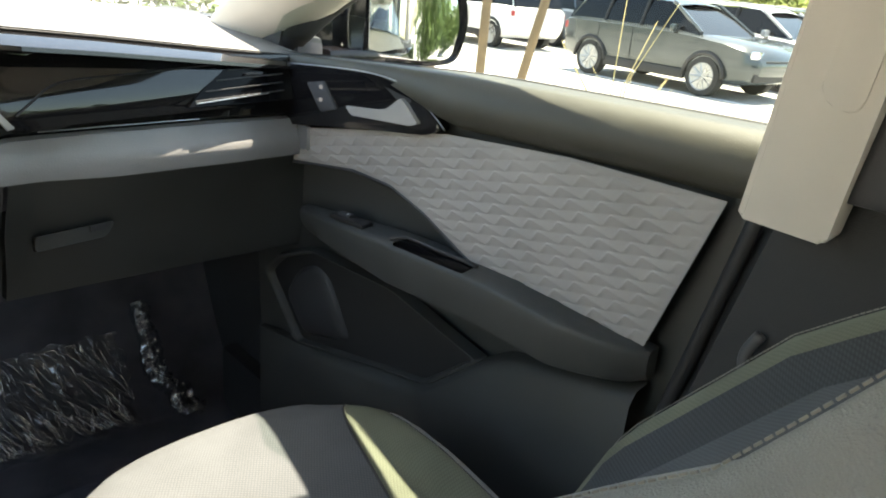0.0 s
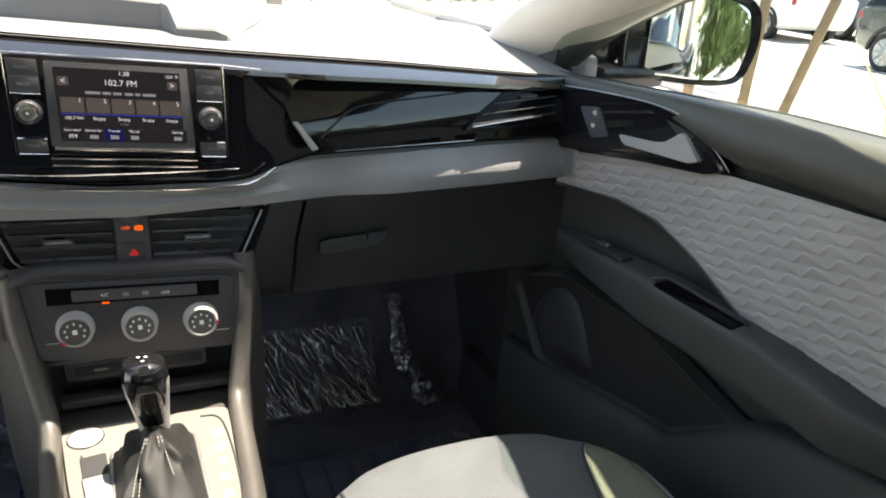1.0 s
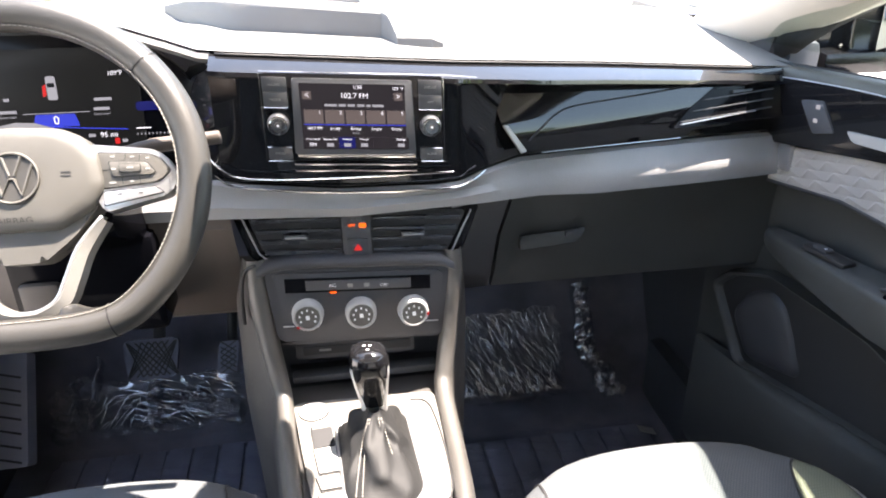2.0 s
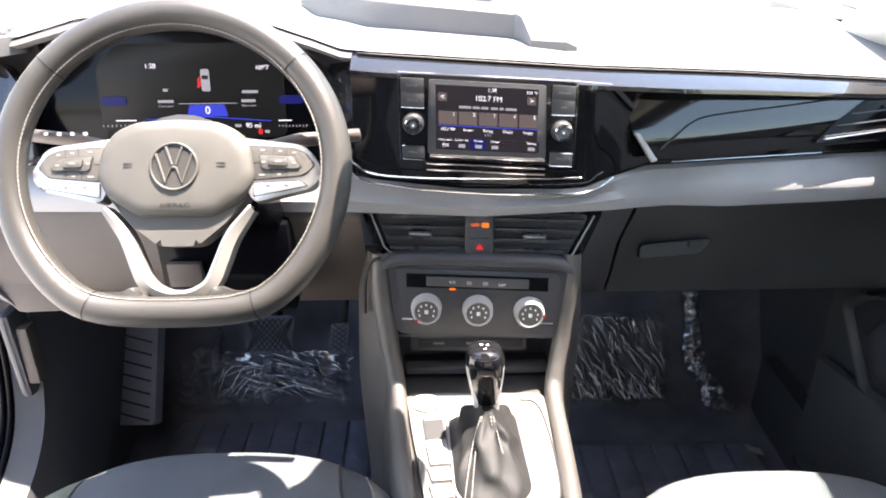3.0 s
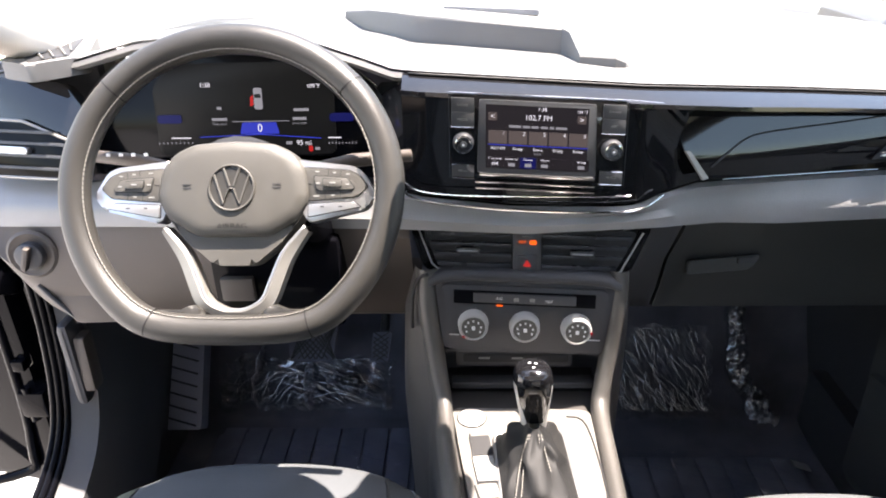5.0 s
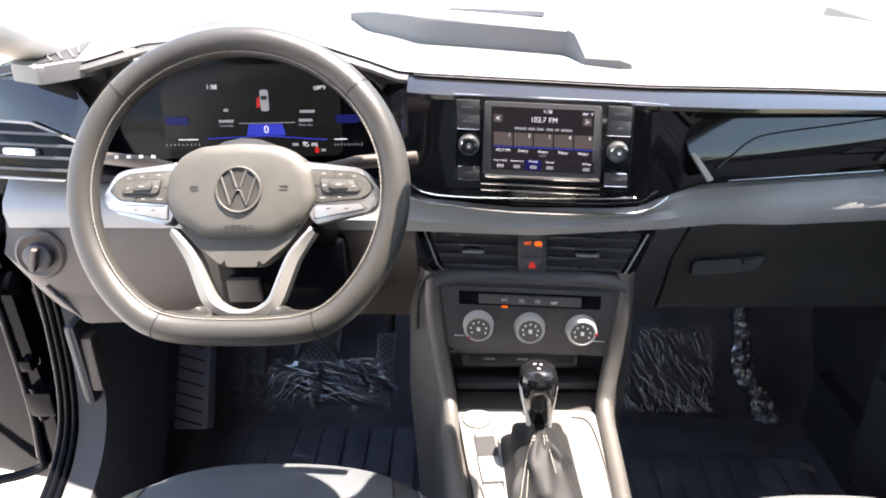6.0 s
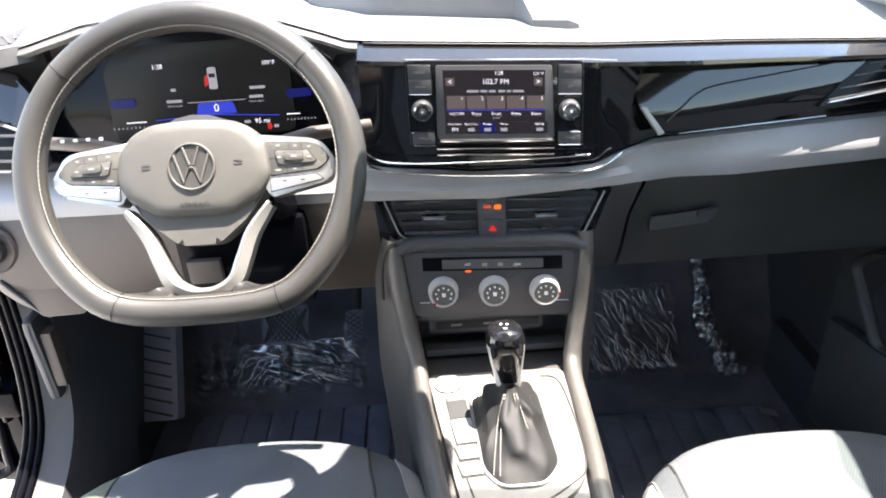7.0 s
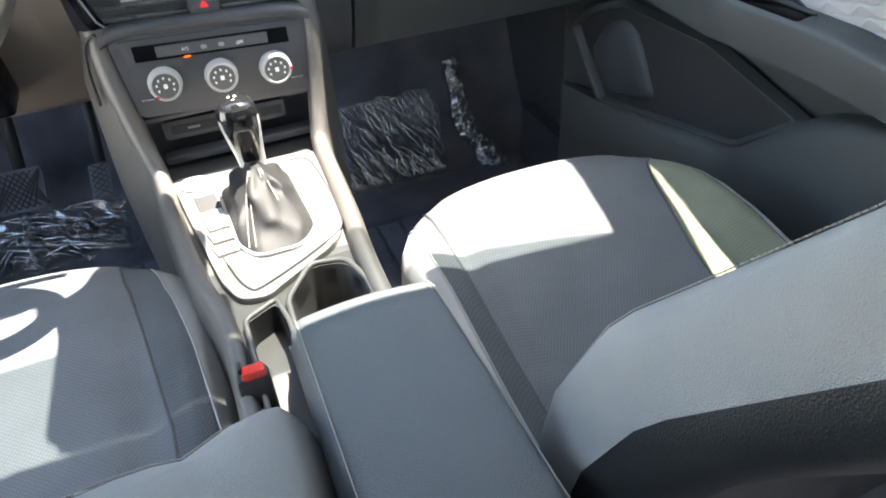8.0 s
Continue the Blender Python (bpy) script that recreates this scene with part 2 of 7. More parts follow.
def curve_pts(pts, n=6, closed=False):
    """Catmull-Rom points through pts."""
    pts = [V(p) for p in pts]
    m = len(pts)
    out = []
    for i in range(m if closed else m - 1):
        a, b, c, d = (pts[(i + k) % m] if closed else pts[min(max(i + k, 0), m - 1)] for k in (-1, 0, 1, 2))
        for j in range(n):
            t = j / n
            out.append(0.5 * (2 * b + (c - a) * t + (2 * a - 5 * b + 4 * c - d) * t * t + (3 * b - a - 3 * c + d) * t ** 3))
    if not closed:
        out.append(pts[-1])
    return out


def rpoly(pts, r, seg=4):
    """Polygon of 2D points with rounded corners."""
    out, m = [], len(pts)
    for i in range(m):
        p, a, b = V(pts[i]), V(pts[i - 1]), V(pts[(i + 1) % m])
        da, db = (a - p), (b - p)
        ra = min(r, da.length * 0.45, db.length * 0.45)
        s, e = p + da.normalized() * ra, p + db.normalized() * ra
        for j in range(seg + 1):
            t = j / seg
            out.append((1 - t) ** 2 * s + 2 * t * (1 - t) * p + t * t * e)
    return out


class Plane:
    """A flat frame: o its middle, u to the right, v up, n out of the face."""

    def __init__(self, o, u, v):
        self.o, self.u, self.v = V(o), V(u).normalized(), V(v).normalized()
        self.n = self.u.cross(self.v).normalized()

    def at(self, a, b, c=0.0):
        return self.o + self.u * a + self.v * b + self.n * c


def slab(pl, pts, depth, bev=0.0, top=0.0, bm=None, seg=2):
    """Plate with that outline, its face at height top, its thickness behind it."""
    bm = bm or bmesh.new()
    vs = [bm.verts.new(pl.at(p[0], p[1], top)) for p in pts]
    ws = [bm.verts.new(pl.at(p[0], p[1], top - depth)) for p in pts]
    k = len(pts)
    f = bm.faces.new(vs)
    bm.faces.new(ws[::-1])
    for i in range(k):
        bm.faces.new((vs[i], ws[i], ws[(i + 1) % k], vs[(i + 1) % k]))
    if bev:
        bmesh.ops.bevel(bm, geom=list(f.edges), offset=bev, segments=seg, affect="EDGES", profile=0.6)
    return bm


def rect(x0, y0, x1, y1):
    return [(x0, y0), (x1, y0), (x1, y1), (x0, y1)]


def box(c, s, bev=0.0, rot=None, bm=None, seg=2):
    bm = bm or bmesh.new()
    m = Matrix.Translation(c) @ (rot or Matrix()).to_4x4() @ Matrix.Diagonal((*s, 1))
    r = bmesh.ops.create_cube(bm, size=1, matrix=m)
    if bev:
        es = list({e for v in r["verts"] for e in v.link_edges})
        bmesh.ops.bevel(bm, geom=es, offset=bev, segments=seg, affect="EDGES", profile=0.6)
    return bm


def loft(secs, closed=False, caps=False, bm=None, wrap=False):
    """Skin over rows of points; closed joins each row's ends, wrap joins the last row to the first."""
    bm = bm or bmesh.new()
    rows = [[bm.verts.new(p) for p in s] for s in secs]
    k = len(rows[0])
    pairs = list(zip(rows, rows[1:])) + ([(rows[-1], rows[0])] if wrap else [])
    for a, b in pairs:
        for i in range(k if closed else k - 1):
            j = (i + 1) % k
            bm.faces.new((a[i], a[j], b[j], b[i]))
    if caps:
        bm.faces.new(rows[0][::-1])
        bm.faces.new(rows[-1])
    return bm


def tube(pts, r, n=8, closed=False, bm=None, squash=1.0):
    """Round bar along points; r a number or a value for each point."""
    pts = [V(p) for p in pts]
    m = len(pts)
    secs, up = [], None
    for i, p in enumerate(pts):
        a = pts[i - 1] if (i or closed) else p
        b = pts[(i + 1) % m] if (i < m - 1 or closed) else p
        d = (b - a).normalized()
        up = (d.orthogonal() if up is None else (up - d * up.dot(d))).normalized()
        s = d.cross(up)
        rr = r[i] if isinstance(r, (list, tuple)) else r
        secs.append([p + (up * math.cos(t) * squash + s * math.sin(t)) * rr for t in (2 * math.pi * j / n for j in range(n))])
    return loft(secs, True, not closed, bm, closed)


def lathe(o, axis, prof, n=24, bm=None):
    """Turned body: rows of (radius, height along the axis)."""
    ax = V(axis).normalized()
    u = ax.orthogonal().normalized()
    w = ax.cross(u)
    secs = [[V(o) + ax * h + (u * math.cos(t) + w * math.sin(t)) * max(r, 1e-4) for t in (2 * math.pi * j / n for j in range(n))] for r, h in prof]
    return loft(secs, True, True, bm)


def sheet(f, nu, nv, thick=None):
    """Surface f(u, v) on a net; thick gives it a back face."""
    bm = loft([[V(f(i / nu, j / nv)) for j in range(nv + 1)] for i in range(nu + 1)])
    if thick:
        bmesh.ops.recalc_face_normals(bm, faces=bm.faces)
        bmesh.ops.solidify(bm, geom=list(bm.faces), thickness=thick)
    return bm


def text(body, pl, a, b, size, material, parent, top=0.001, align="CENTER"):
    c = bpy.data.curves.new("lettering", "FONT")
    c.body, c.size, c.align_x, c.align_y, c.extrude = body, size, align, "CENTER", 0.0001
    tmp = bpy.data.objects.new("lettering", c)
    me = bpy.data.meshes.new_from_object(tmp)
    bpy.data.objects.remove(tmp)
    bm = bmesh.new()
    bm.from_mesh(me)
    bpy.data.meshes.remove(me)
    for v in bm.verts:
        v.co = pl.at(a + v.co.x, b + v.co.y, top + v.co.z)
    return part("lettering", bm, material, parent, smooth=0)


def dashes(pts, gap, length, r, bm=None):
    """Row of stitches along points."""
    bm = bm or bmesh.new()
    pts = [V(p) for p in pts]
    run, nxt = 0.0, 0.0
    for a, b in zip(pts, pts[1:]):
        d = b - a
        if d.length < 1e-6:
            continue
        while nxt < run + d.length:
            p = a + d * ((nxt - run) / d.length)
            box(p, (length, r, r), 0, d.to_track_quat("X", "Z").to_matrix(), bm)
            nxt += gap
        run += d.length
    return bm


# ---- car shell ----
def floor_pt(u, v):
    x = -0.735 + 1.47 * u
    path = [(-1.25, 0.38), (0.3, 0.36), (0.9, 0.36), (1.24, 0.365), (1.31, 0.385), (1.40, 0.54), (1.47, 0.70), (1.56, 0.90), (1.60, 1.18)]
    k = v * (len(path) - 1)
    i = min(int(k), len(path) - 2)
    f = k - i
    y, z = path[i][0] * (1 - f) + path[i + 1][0] * f, path[i][1] * (1 - f) + path[i + 1][1] * f
    edge = max(0.0, abs(x) - 0.66)
    return (x, y, z + edge * 0.5)


solo("floor", sheet(floor_pt, 30, 48), M["carpet"], (0, 0, 0.36), "black carpeted car floor and toe board", "floor", kind="structure", smooth=180)


def roof_pt(u, v):
    x, y = -0.64 + 1.28 * u, -1.6 + 2.03 * v
    return (x, y, 1.615 - 0.10 * (x / 0.6) ** 2 - 0.03 * max(0, y + 0.3) ** 2)


solo("ceiling", sheet(roof_pt, 12, 20, 0.04), M["liner"], (0, -0.5, 1.6), "cream cloth headliner under the roof", "ceiling", kind="structure", smooth=180)


def beam(name, pts, w, material, label, closed=False):
    return solo(name, tube(curve_pts(pts, 6), w, 10, squash=0.75), material, pts[0], label, "pillar", kind="structure", smooth=180)


beam("trim_roof_rail_east", [(0.64, -1.6, 1.49), (0.65, -0.5, 1.515), (0.65, 0.20, 1.510), (0.635, 0.45, 1.495)], 0.05, M["cream"], "cream roof rail trim over the door")
beam("trim_roof_rail_west", [(-0.64, -1.6, 1.49), (-0.65, -0.5, 1.515), (-0.65, 0.20, 1.510), (-0.635, 0.45, 1.495)], 0.05, M["cream"], "cream roof rail trim over the door")
for sx, nm in ((1, "east"), (-1, "west")):
    pts = curve_pts([(0.608 * sx, 0.40, 1.510), (0.631 * sx, 0.62, 1.447), (0.675 * sx, 0.93, 1.345), (0.71 * sx, 1.20, 1.235), (0.735 * sx, 1.34, 1.15)], 7)
    solo("pillar_front_" + nm, tube(pts, [0.045 + 0.035 * i / (len(pts) - 1) for i in range(len(pts))], 14, squash=0.62), M["cream"], pts[0], "cream windscreen pillar trim beside the dashboard", "pillar", kind="structure", smooth=180)
# rear of the cabin
solo("wall_rear", box((0, -1.27, 0.8), (1.47, 0.12, 0.86), 0.03), M["darkgrey"], (0, -1.27, 0.4), "dark rear bulkhead behind the seats", "wall", kind="structure")
for sx, nm in ((1, "east"), (-1, "west")):
    solo("wall_rear_side_" + nm, box((0.77 * sx, -0.58, 0.80), (0.08, 1.50, 0.84), 0.02), M["darkgrey"], (0.77 * sx, -0.58, 0.4), "dark lower side wall of the rear cabin", "wall", kind="structure")
    solo("pillar_rear_" + nm, box((0.66 * sx, -1.42, 1.38), (0.12, 0.35, 0.40), 0.03), M["cream"], (0.66 * sx, -1.4, 1.2), "cream rear roof pillar", "pillar", kind="structure")
solo("wall_firewall", box((0, 1.72, 0.80), (1.5, 0.06, 0.80), 0.01), M["black"], (0, 1.66, 0.4), "black bulkhead behind the dashboard", "wall", kind="structure")


def ws_pt(u, v):
    x = (-1 + 2 * u) * (0.635 + 0.09 * v)
    return (x, 0.45 + (1.29 - 0.80 * x * x) * v + 0.04 * (1 - v) * (1 - (x / 0.6) ** 2), 1.575 - 0.33 * v)


ws = solo("window_front", sheet(ws_pt, 12, 8), M["glass"], (0, 1.1, 1.4), "clear sloping windscreen glass", "windscreen", kind="structure", smooth=180)
ws.visible_shadow = False

solo("window_band", sheet(lambda u, v: tuple(V(ws_pt(u, 0.115 * v)) + V((0, 0, 0.004))), 12, 4), M["glassband"], (0, 0.5, 1.55), "dark tinted band along the top of the windscreen", "windscreen", kind="structure", smooth=180)
# centre pillar on the passenger side
bp = thing("pillar_middle_east", (0.72, 0.2, 0.4), "dark lower door pillar trim with a pale belt cover", "pillar", kind="structure")
part("lower_trim", loft([[(0.722, 0.200, 1.19), (0.706, 0.180, 1.20), (0.69, 0.04, 1.20), (0.78, -0.02, 1.20)],
                         [(0.728, 0.248, 0.955), (0.706, 0.232, 0.955), (0.672, 0.03, 0.955), (0.78, -0.05, 0.955)],
                         [(0.730, 0.253, 0.930), (0.698, 0.236, 0.930), (0.662, 0.03, 0.930), (0.78, -0.05, 0.930)],
                         [(0.73, 0.298, 0.72), (0.70, 0.280, 0.72), (0.665, 0.0, 0.72), (0.78, -0.05, 0.72)],
                         [(0.73, 0.335, 0.40), (0.68, 0.320, 0.40), (0.665, 0.0, 0.40), (0.78, -0.05, 0.40)]]), M["seatback"], bp)
part("belt_guide", tube(curve_pts([(0.690, 0.170, 1.055), (0.684, 0.178, 1.03), (0.682, 0.168, 1.005), (0.682, 0.140, 0.995), (0.682, 0.11, 0.995)], 5), 0.006, 8), M["darkgrey"], bp, "black belt guide loop", 180)
bpl = Plane((0.668, 0.172, 1.165), (0.0, -1.0, -0.04), (-0.10, -0.10, 1.0))
cover = part("belt_cover", slab(bpl, rpoly([(-0.040, 0.0), (0.040, 0.0), (0.046, 0.44), (-0.030, 0.44)], 0.006), 0.05, 0.006), M["cream"], bp, "cream belt cover with a rounded lower edge")
part("belt_slot", slab(bpl, rpoly([(-0.006, 0.12), (0.030, 0.11), (0.036, 0.40), (0.004, 0.40)], 0.02), 0.003, 0.0015, top=0.0018), M["cream"], cover)
part("upper_trim", box((0.70, 0.10, 1.38), (0.05, 0.10, 0.36), 0.01), M["black"], bp)

# ---- dashboard ----
ZF = [(-0.73, 1.268), (-0.633, 1.286), (-0.57, 1.296), (-0.476, 1.322), (-0.37, 1.332), (-0.272, 1.324), (-0.218, 1.306), (-0.165, 1.289), (-0.13, 1.287), (0.13, 1.269), (0.335, 1.250), (0.53, 1.229), (0.68, 1.215)]
YF = [(-0.73, 0.95), (-0.57, 0.91), (-0.45, 0.875), (-0.3, 0.87), (-0.2, 0.865), (-0.13, 0.85), (0.131, 0.85), (0.335, 0.90), (0.531, 0.95), (0.68, 0.975)]
GB = [(-0.73, 0.925, 1.140), (-0.56, 0.895, 1.137), (-0.20, 0.835, 1.137), (-0.16, 0.826, 1.142), (-0.13, 0.823, 1.136), (-0.02, 0.822, 1.123), (0.10, 0.822, 1.121), (0.135, 0.825, 1.122), (0.165, 0.838, 1.130), (0.217, 0.860, 1.137), (0.335, 0.885, 1.134), (0.491, 0.920, 1.129), (0.68, 0.957, 1.121)]
SB = [(-0.73, 0.885, 1.072), (-0.60, 0.87, 1.078), (-0.167, 0.815, 1.096), (0.0, 0.810, 1.090), (0.166, 0.832, 1.087), (0.25, 0.860, 1.081), (0.334, 0.868, 1.075), (0.512, 0.899, 1.068), (0.68, 0.938, 1.060)]


def yf(x):
    return lerp(x, YF)


def zf(x):
    return lerp(x, ZF)


def g2(x, table):
    return lerp(x, [(r[0], r[1]) for r in table]), lerp(x, [(r[0], r[2]) for r in table])


def steps(a, b, n):
    return [a + (b - a) * i / n for i in range(n + 1)]


dash = thing("dashboard", (0, 1.0, 1.0), "wide car dashboard with grey top, gloss black band and screens", "dashboard")


def pad_end(x):
    return 1.74 - 0.80 * x * x


def top_pt(u, v):
    x = -0.73 + 1.41 * u
    y0, z0 = yf(x), zf(x)
    y = y0 + (pad_end(x) - y0) * v ** 1.2
    flat = 1.272 - 0.02 * abs(x)
    hump = max(0.0, z0 - flat) * max(0.0, 1 - max(0.0, y - 0.97) / 0.42) ** 1.3
    back = min(z0, flat) + (1.250 - min(z0, flat)) * min(1.0, (y - y0) / 0.45)
    z = back + hump
    if v == 0:
        z -= 0.001
    return (x, y, z)


part("top_pad", sheet(top_pt, 90, 36), M["dashtop"], dash, "grained grey upper pad in full sun", 60)
part("top_lip", loft([[V((x, yf(x), zf(x) - 0.004)), V((x, yf(x) - 0.004, zf(x) - 0.010)), V((x, yf(x) + 0.004, zf(x) - 0.016)), V((x, yf(x) + 0.05, zf(x) - 0.018))] for x in steps(-0.73, -0.15, 40)]), M["dashtop"], dash)

solo("trim_cowl", sheet(lambda u, v: (-0.76 + 1.52 * u, pad_end(-0.76 + 1.52 * u) - 0.02 + (1.98 - pad_end(-0.76 + 1.52 * u)) * v, 1.243 - 0.05 * v), 20, 6), M["rubber"], (0, 1.7, 1.2), "black cowl panel below the windscreen", "cowl", kind="structure", smooth=180)
# raised step of the pad behind the front tray, with a speaker cover on it
STEP = [(-0.324, 1.527, 1.262), (-0.255, 1.349, 1.288), (-0.191, 1.211, 1.302), (-0.150, 1.141, 1.307), (-0.054, 1.095, 1.305), (0.060, 1.049, 1.300), (0.068, 1.030, 1.297), (0.074, 0.968, 1.279), (0.118, 0.945, 1.280), (0.132, 0.948, 1.274), (0.142, 0.960, 1.262)]
edge = []
for k, (x, y, z) in enumerate(STEP):
    edge.append([V((x, y, 1.245)), V((x, y, z - 0.003)), V((x, y + 0.003, z)), V((x + 0.15 * max(0.0, x + 0.05), min(y + 0.14, 1.57), z - 0.004)), V((x + 0.9 * max(0.0, x + 0.05), 1.60, 1.243))])
speaker = part("pad_step", loft(edge), M["dashtop"], dash, "raised grained step of the pad", 35)
part("speaker_grille", slab(Plane((0, 0, 1.3055), (1, 0, 0), (0, 1, -0.02)), rpoly([(-0.113, 1.245), (0.040, 1.170), (0.019, 1.307), (-0.104, 1.332)], 0.004), 0.008, 0.001, top=0.026), M["strip"], speaker, "pale fine speaker mesh")
part("pad_line", tube([(x, yf(x) - 0.003, zf(x) - 0.0035) for x in steps(-0.145, 0.66, 60)], 0.0013, 6), M["rubber"], dash, "", 180)

# demister grille on the raised corner of the pad
corner = part("demister_vent", slab(Plane((0, 0, 1.296), (1, 0, 0), (0, 1, 0)), rpoly([(-0.665, 0.900), (-0.612, 0.872), (-0.565, 0.925), (-0.625, 1.085), (-0.665, 1.06), (-0.672, 0.955)], 0.008), 0.022, 0.006), M["dashtop"], dash, "grained corner of the pad with demister slots")
part("slot_panel", slab(Plane((0, 0, 1.297), (1, 0, 0), (0, 1, 0)), rpoly([(-0.638, 0.909), (-0.620, 0.886), (-0.587, 0.923), (-0.632, 1.056), (-0.649, 0.955)], 0.004), 0.003, 0.0005), M["rubber"], corner)
for (x0, y0), (x1, y1) in zip(((-0.649, 0.955), (-0.647, 0.979), (-0.642, 0.999), (-0.639, 1.025)), ((-0.607, 0.899), (-0.598, 0.908), (-0.589, 0.920), (-0.597, 0.950))):
    part("slat", tube([(x0, y0, 1.2985), (x1, y1, 1.2985)], 0.0014, 6), M["dashtop"], corner)
part("corner_backing", box((-0.65, 0.975, 1.20), (0.15, 0.02, 0.16), 0.004), M["black"], dash, "warm grey filler beside the hood")

# gloss black band
xs = steps(-0.152, 0.668, 80)


def gloss_sec(x):
    yt, zt = yf(x), zf(x) - 0.005
    yb, zb = g2(x, GB)
    out = lerp(x, [(0.14, 0.030), (0.25, 0.038), (0.34, 0.036), (0.50, 0.032), (0.66, 0.024)])
    zc = zt - lerp(x, [(0.14, 0.013), (0.66, 0.012)])
    hollow = lerp(x, [(0.13, 0.0), (0.20, 0.020), (0.45, 0.020), (0.66, 0.006)])
    return [V((x, yt + 0.01, zt + 0.002)), V((x, yt - 0.002, zt)), V((x, yt - out, zc)), V((x, yt - out - 0.001, zc - 0.005)), V((x, yt - out + hollow * 1.8, zc - 0.008)),
            V((x, yb * 0.4 + (yt - out) * 0.6 + hollow, zc * 0.55 + zb * 0.45)), V((x, yb * 0.8 + (yt - out) * 0.2 + hollow * 0.5, zc * 0.25 + zb * 0.75)), V((x, yb + 0.002, zb + 0.004)), V((x, yb + 0.012, zb - 0.004))]


part("gloss_band", loft([gloss_sec(x) for x in xs]), M["gloss"], dash, "dusty piano black band", 25)
yb, zb = g2(-0.152, GB)
part("gloss_end", loft([[V((-0.152, 0.852, 1.275)), V((-0.152, 0.83, 1.25)), V((-0.152, 0.826, 1.19)), V((-0.150, 0.826, 1.142))], [V((-0.172, 0.875, 1.268)), V((-0.178, 0.86, 1.24)), V((-0.172, 0.85, 1.19)), V((-0.165, 0.845, 1.142))], [V((-0.185, 0.91, 1.26)), V((-0.20, 0.92, 1.24)), V((-0.195, 0.92, 1.18)), V((-0.19, 0.91, 1.14))]]), M["gloss"], dash)
# tilted gloss panel and air vent on the passenger side
gp = Plane((0.4, 0.907, 1.218), (0.975, 0.22, 0), (0, 0.36, 0.933))
def panel_pt(u, v):
    b = -0.073 + v * 0.087
    a = lerp(b, [(-0.073, -0.190), (-0.036, -0.215), (-0.010, -0.224), (0.014, -0.246)]) * (1 - u) + 0.262 * u
    b = -0.073 + v * (0.073 + lerp(a, [(-0.12, 0.014), (0.05, 0.006), (0.262, -0.002)]))
    return gp.at(a, b, -4.2 * max(0.0, -0.032 - b) ** 2)


part("gloss_panel", sheet(panel_pt, 48, 30), M["gloss"], dash, "slate-reflecting gloss black panel", 60)
part("panel_groove", tube(curve_pts([gp.at(a, b, 0.0002) for a, b in ((-0.178, -0.058), (-0.156, -0.042), (-0.136, -0.0285), (-0.105, -0.0212), (0.0, -0.0165), (0.13, -0.0100), (0.255, -0.005))], 5), 0.0013, 6), M["rubber"], dash)
part("panel_facet", slab(gp, rpoly([(-0.2148, -0.0357), (-0.2085, -0.0360), (-0.1831, -0.0715), (-0.1905, -0.0735)], 0.001), 0.004, 0.001, top=0.0022), M["spoke"], dash, "taupe pointed facet at the end of the panel")
pv = part("side_vent", slab(gp, rpoly([(0.133, -0.010), (0.245, -0.006), (0.240, -0.072), (0.045, -0.068), (0.075, -0.044)], 0.003), 0.012, 0.0006, top=0.0012), M["glossclean"], dash, "black passenger air vent")
for a0, b0, a1, b1 in ((0.122, -0.0206, 0.228, -0.0174), (0.100, -0.0340, 0.226, -0.0300), (0.078, -0.0480, 0.224, -0.0434), (0.058, -0.0605, 0.222, -0.0560)):
    part("slat", slab(gp, [(a0, b0 - 0.0008), (a1, b1 - 0.0008), (a1, b1 + 0.0008), (a0, b0 + 0.0008)], 0.004, 0.0003, top=0.0036), M["darkgrey"], pv)
part("tab", slab(gp, rpoly(rect(0.150, -0.0295, 0.184, -0.0262), 0.001), 0.004, 0.0006, top=0.006), M["darkgrey"], pv)
part("lower_blade", slab(gp, [(0.058, -0.0650), (0.19, -0.0590), (0.19, -0.0575), (0.058, -0.0632)], 0.004, 0.0003, top=0.0052), M["satin"], pv)
part("base_line", tube([(x, g2(x, GB)[0] - 0.001, g2(x, GB)[1] + 0.004) for x in steps(0.25, 0.47, 12)], 0.0007, 5), M["satin"], dash)

# grey trim strip across the whole width
part("trim_strip", loft([[V((x, yb_ + 0.006, zb_ - 0.001)), V((x, yb_ - 0.004, zb_ - 0.004)), V((x, ys_ + 0.006, zb_ * 0.55 + zs_ * 0.45)), V((x, ys_, zb_ * 0.35 + zs_ * 0.65)), V((x, ys_ + 0.003, zs_)), V((x, ys_ + 0.03, zs_ - 0.002))]
                         for x, (yb_, zb_), (ys_, zs_) in [(x, g2(x, GB), g2(x, SB)) for x in steps(-0.725, 0.655, 110)]]), M["strip"], dash, "grey grained strip with a soft crease", 40)
part("strip_end", box((0.650, 0.925, 1.092), (0.008, 0.03, 0.04), 0.003), M["satin"], dash)

# knee panel on the driver's side
def knee_sec(x):
    ys_, zs_ = g2(x, SB)
    f = min(1, max(0, (x + 0.735) / 0.07))
    low_z = 0.92 + 0.09 * (1 - f) ** 1.5
    return [V((x, ys_ + 0.012, zs_ + 0.004)), V((x, ys_ + 0.006, zs_ - 0.014)), V((x, 0.875 - 0.01 * f, zs_ * 0.45 + low_z * 0.55)), V((x, 0.885, low_z + 0.012)), V((x, 0.90, low_z)), V((x, 1.06, low_z + 0.01))]


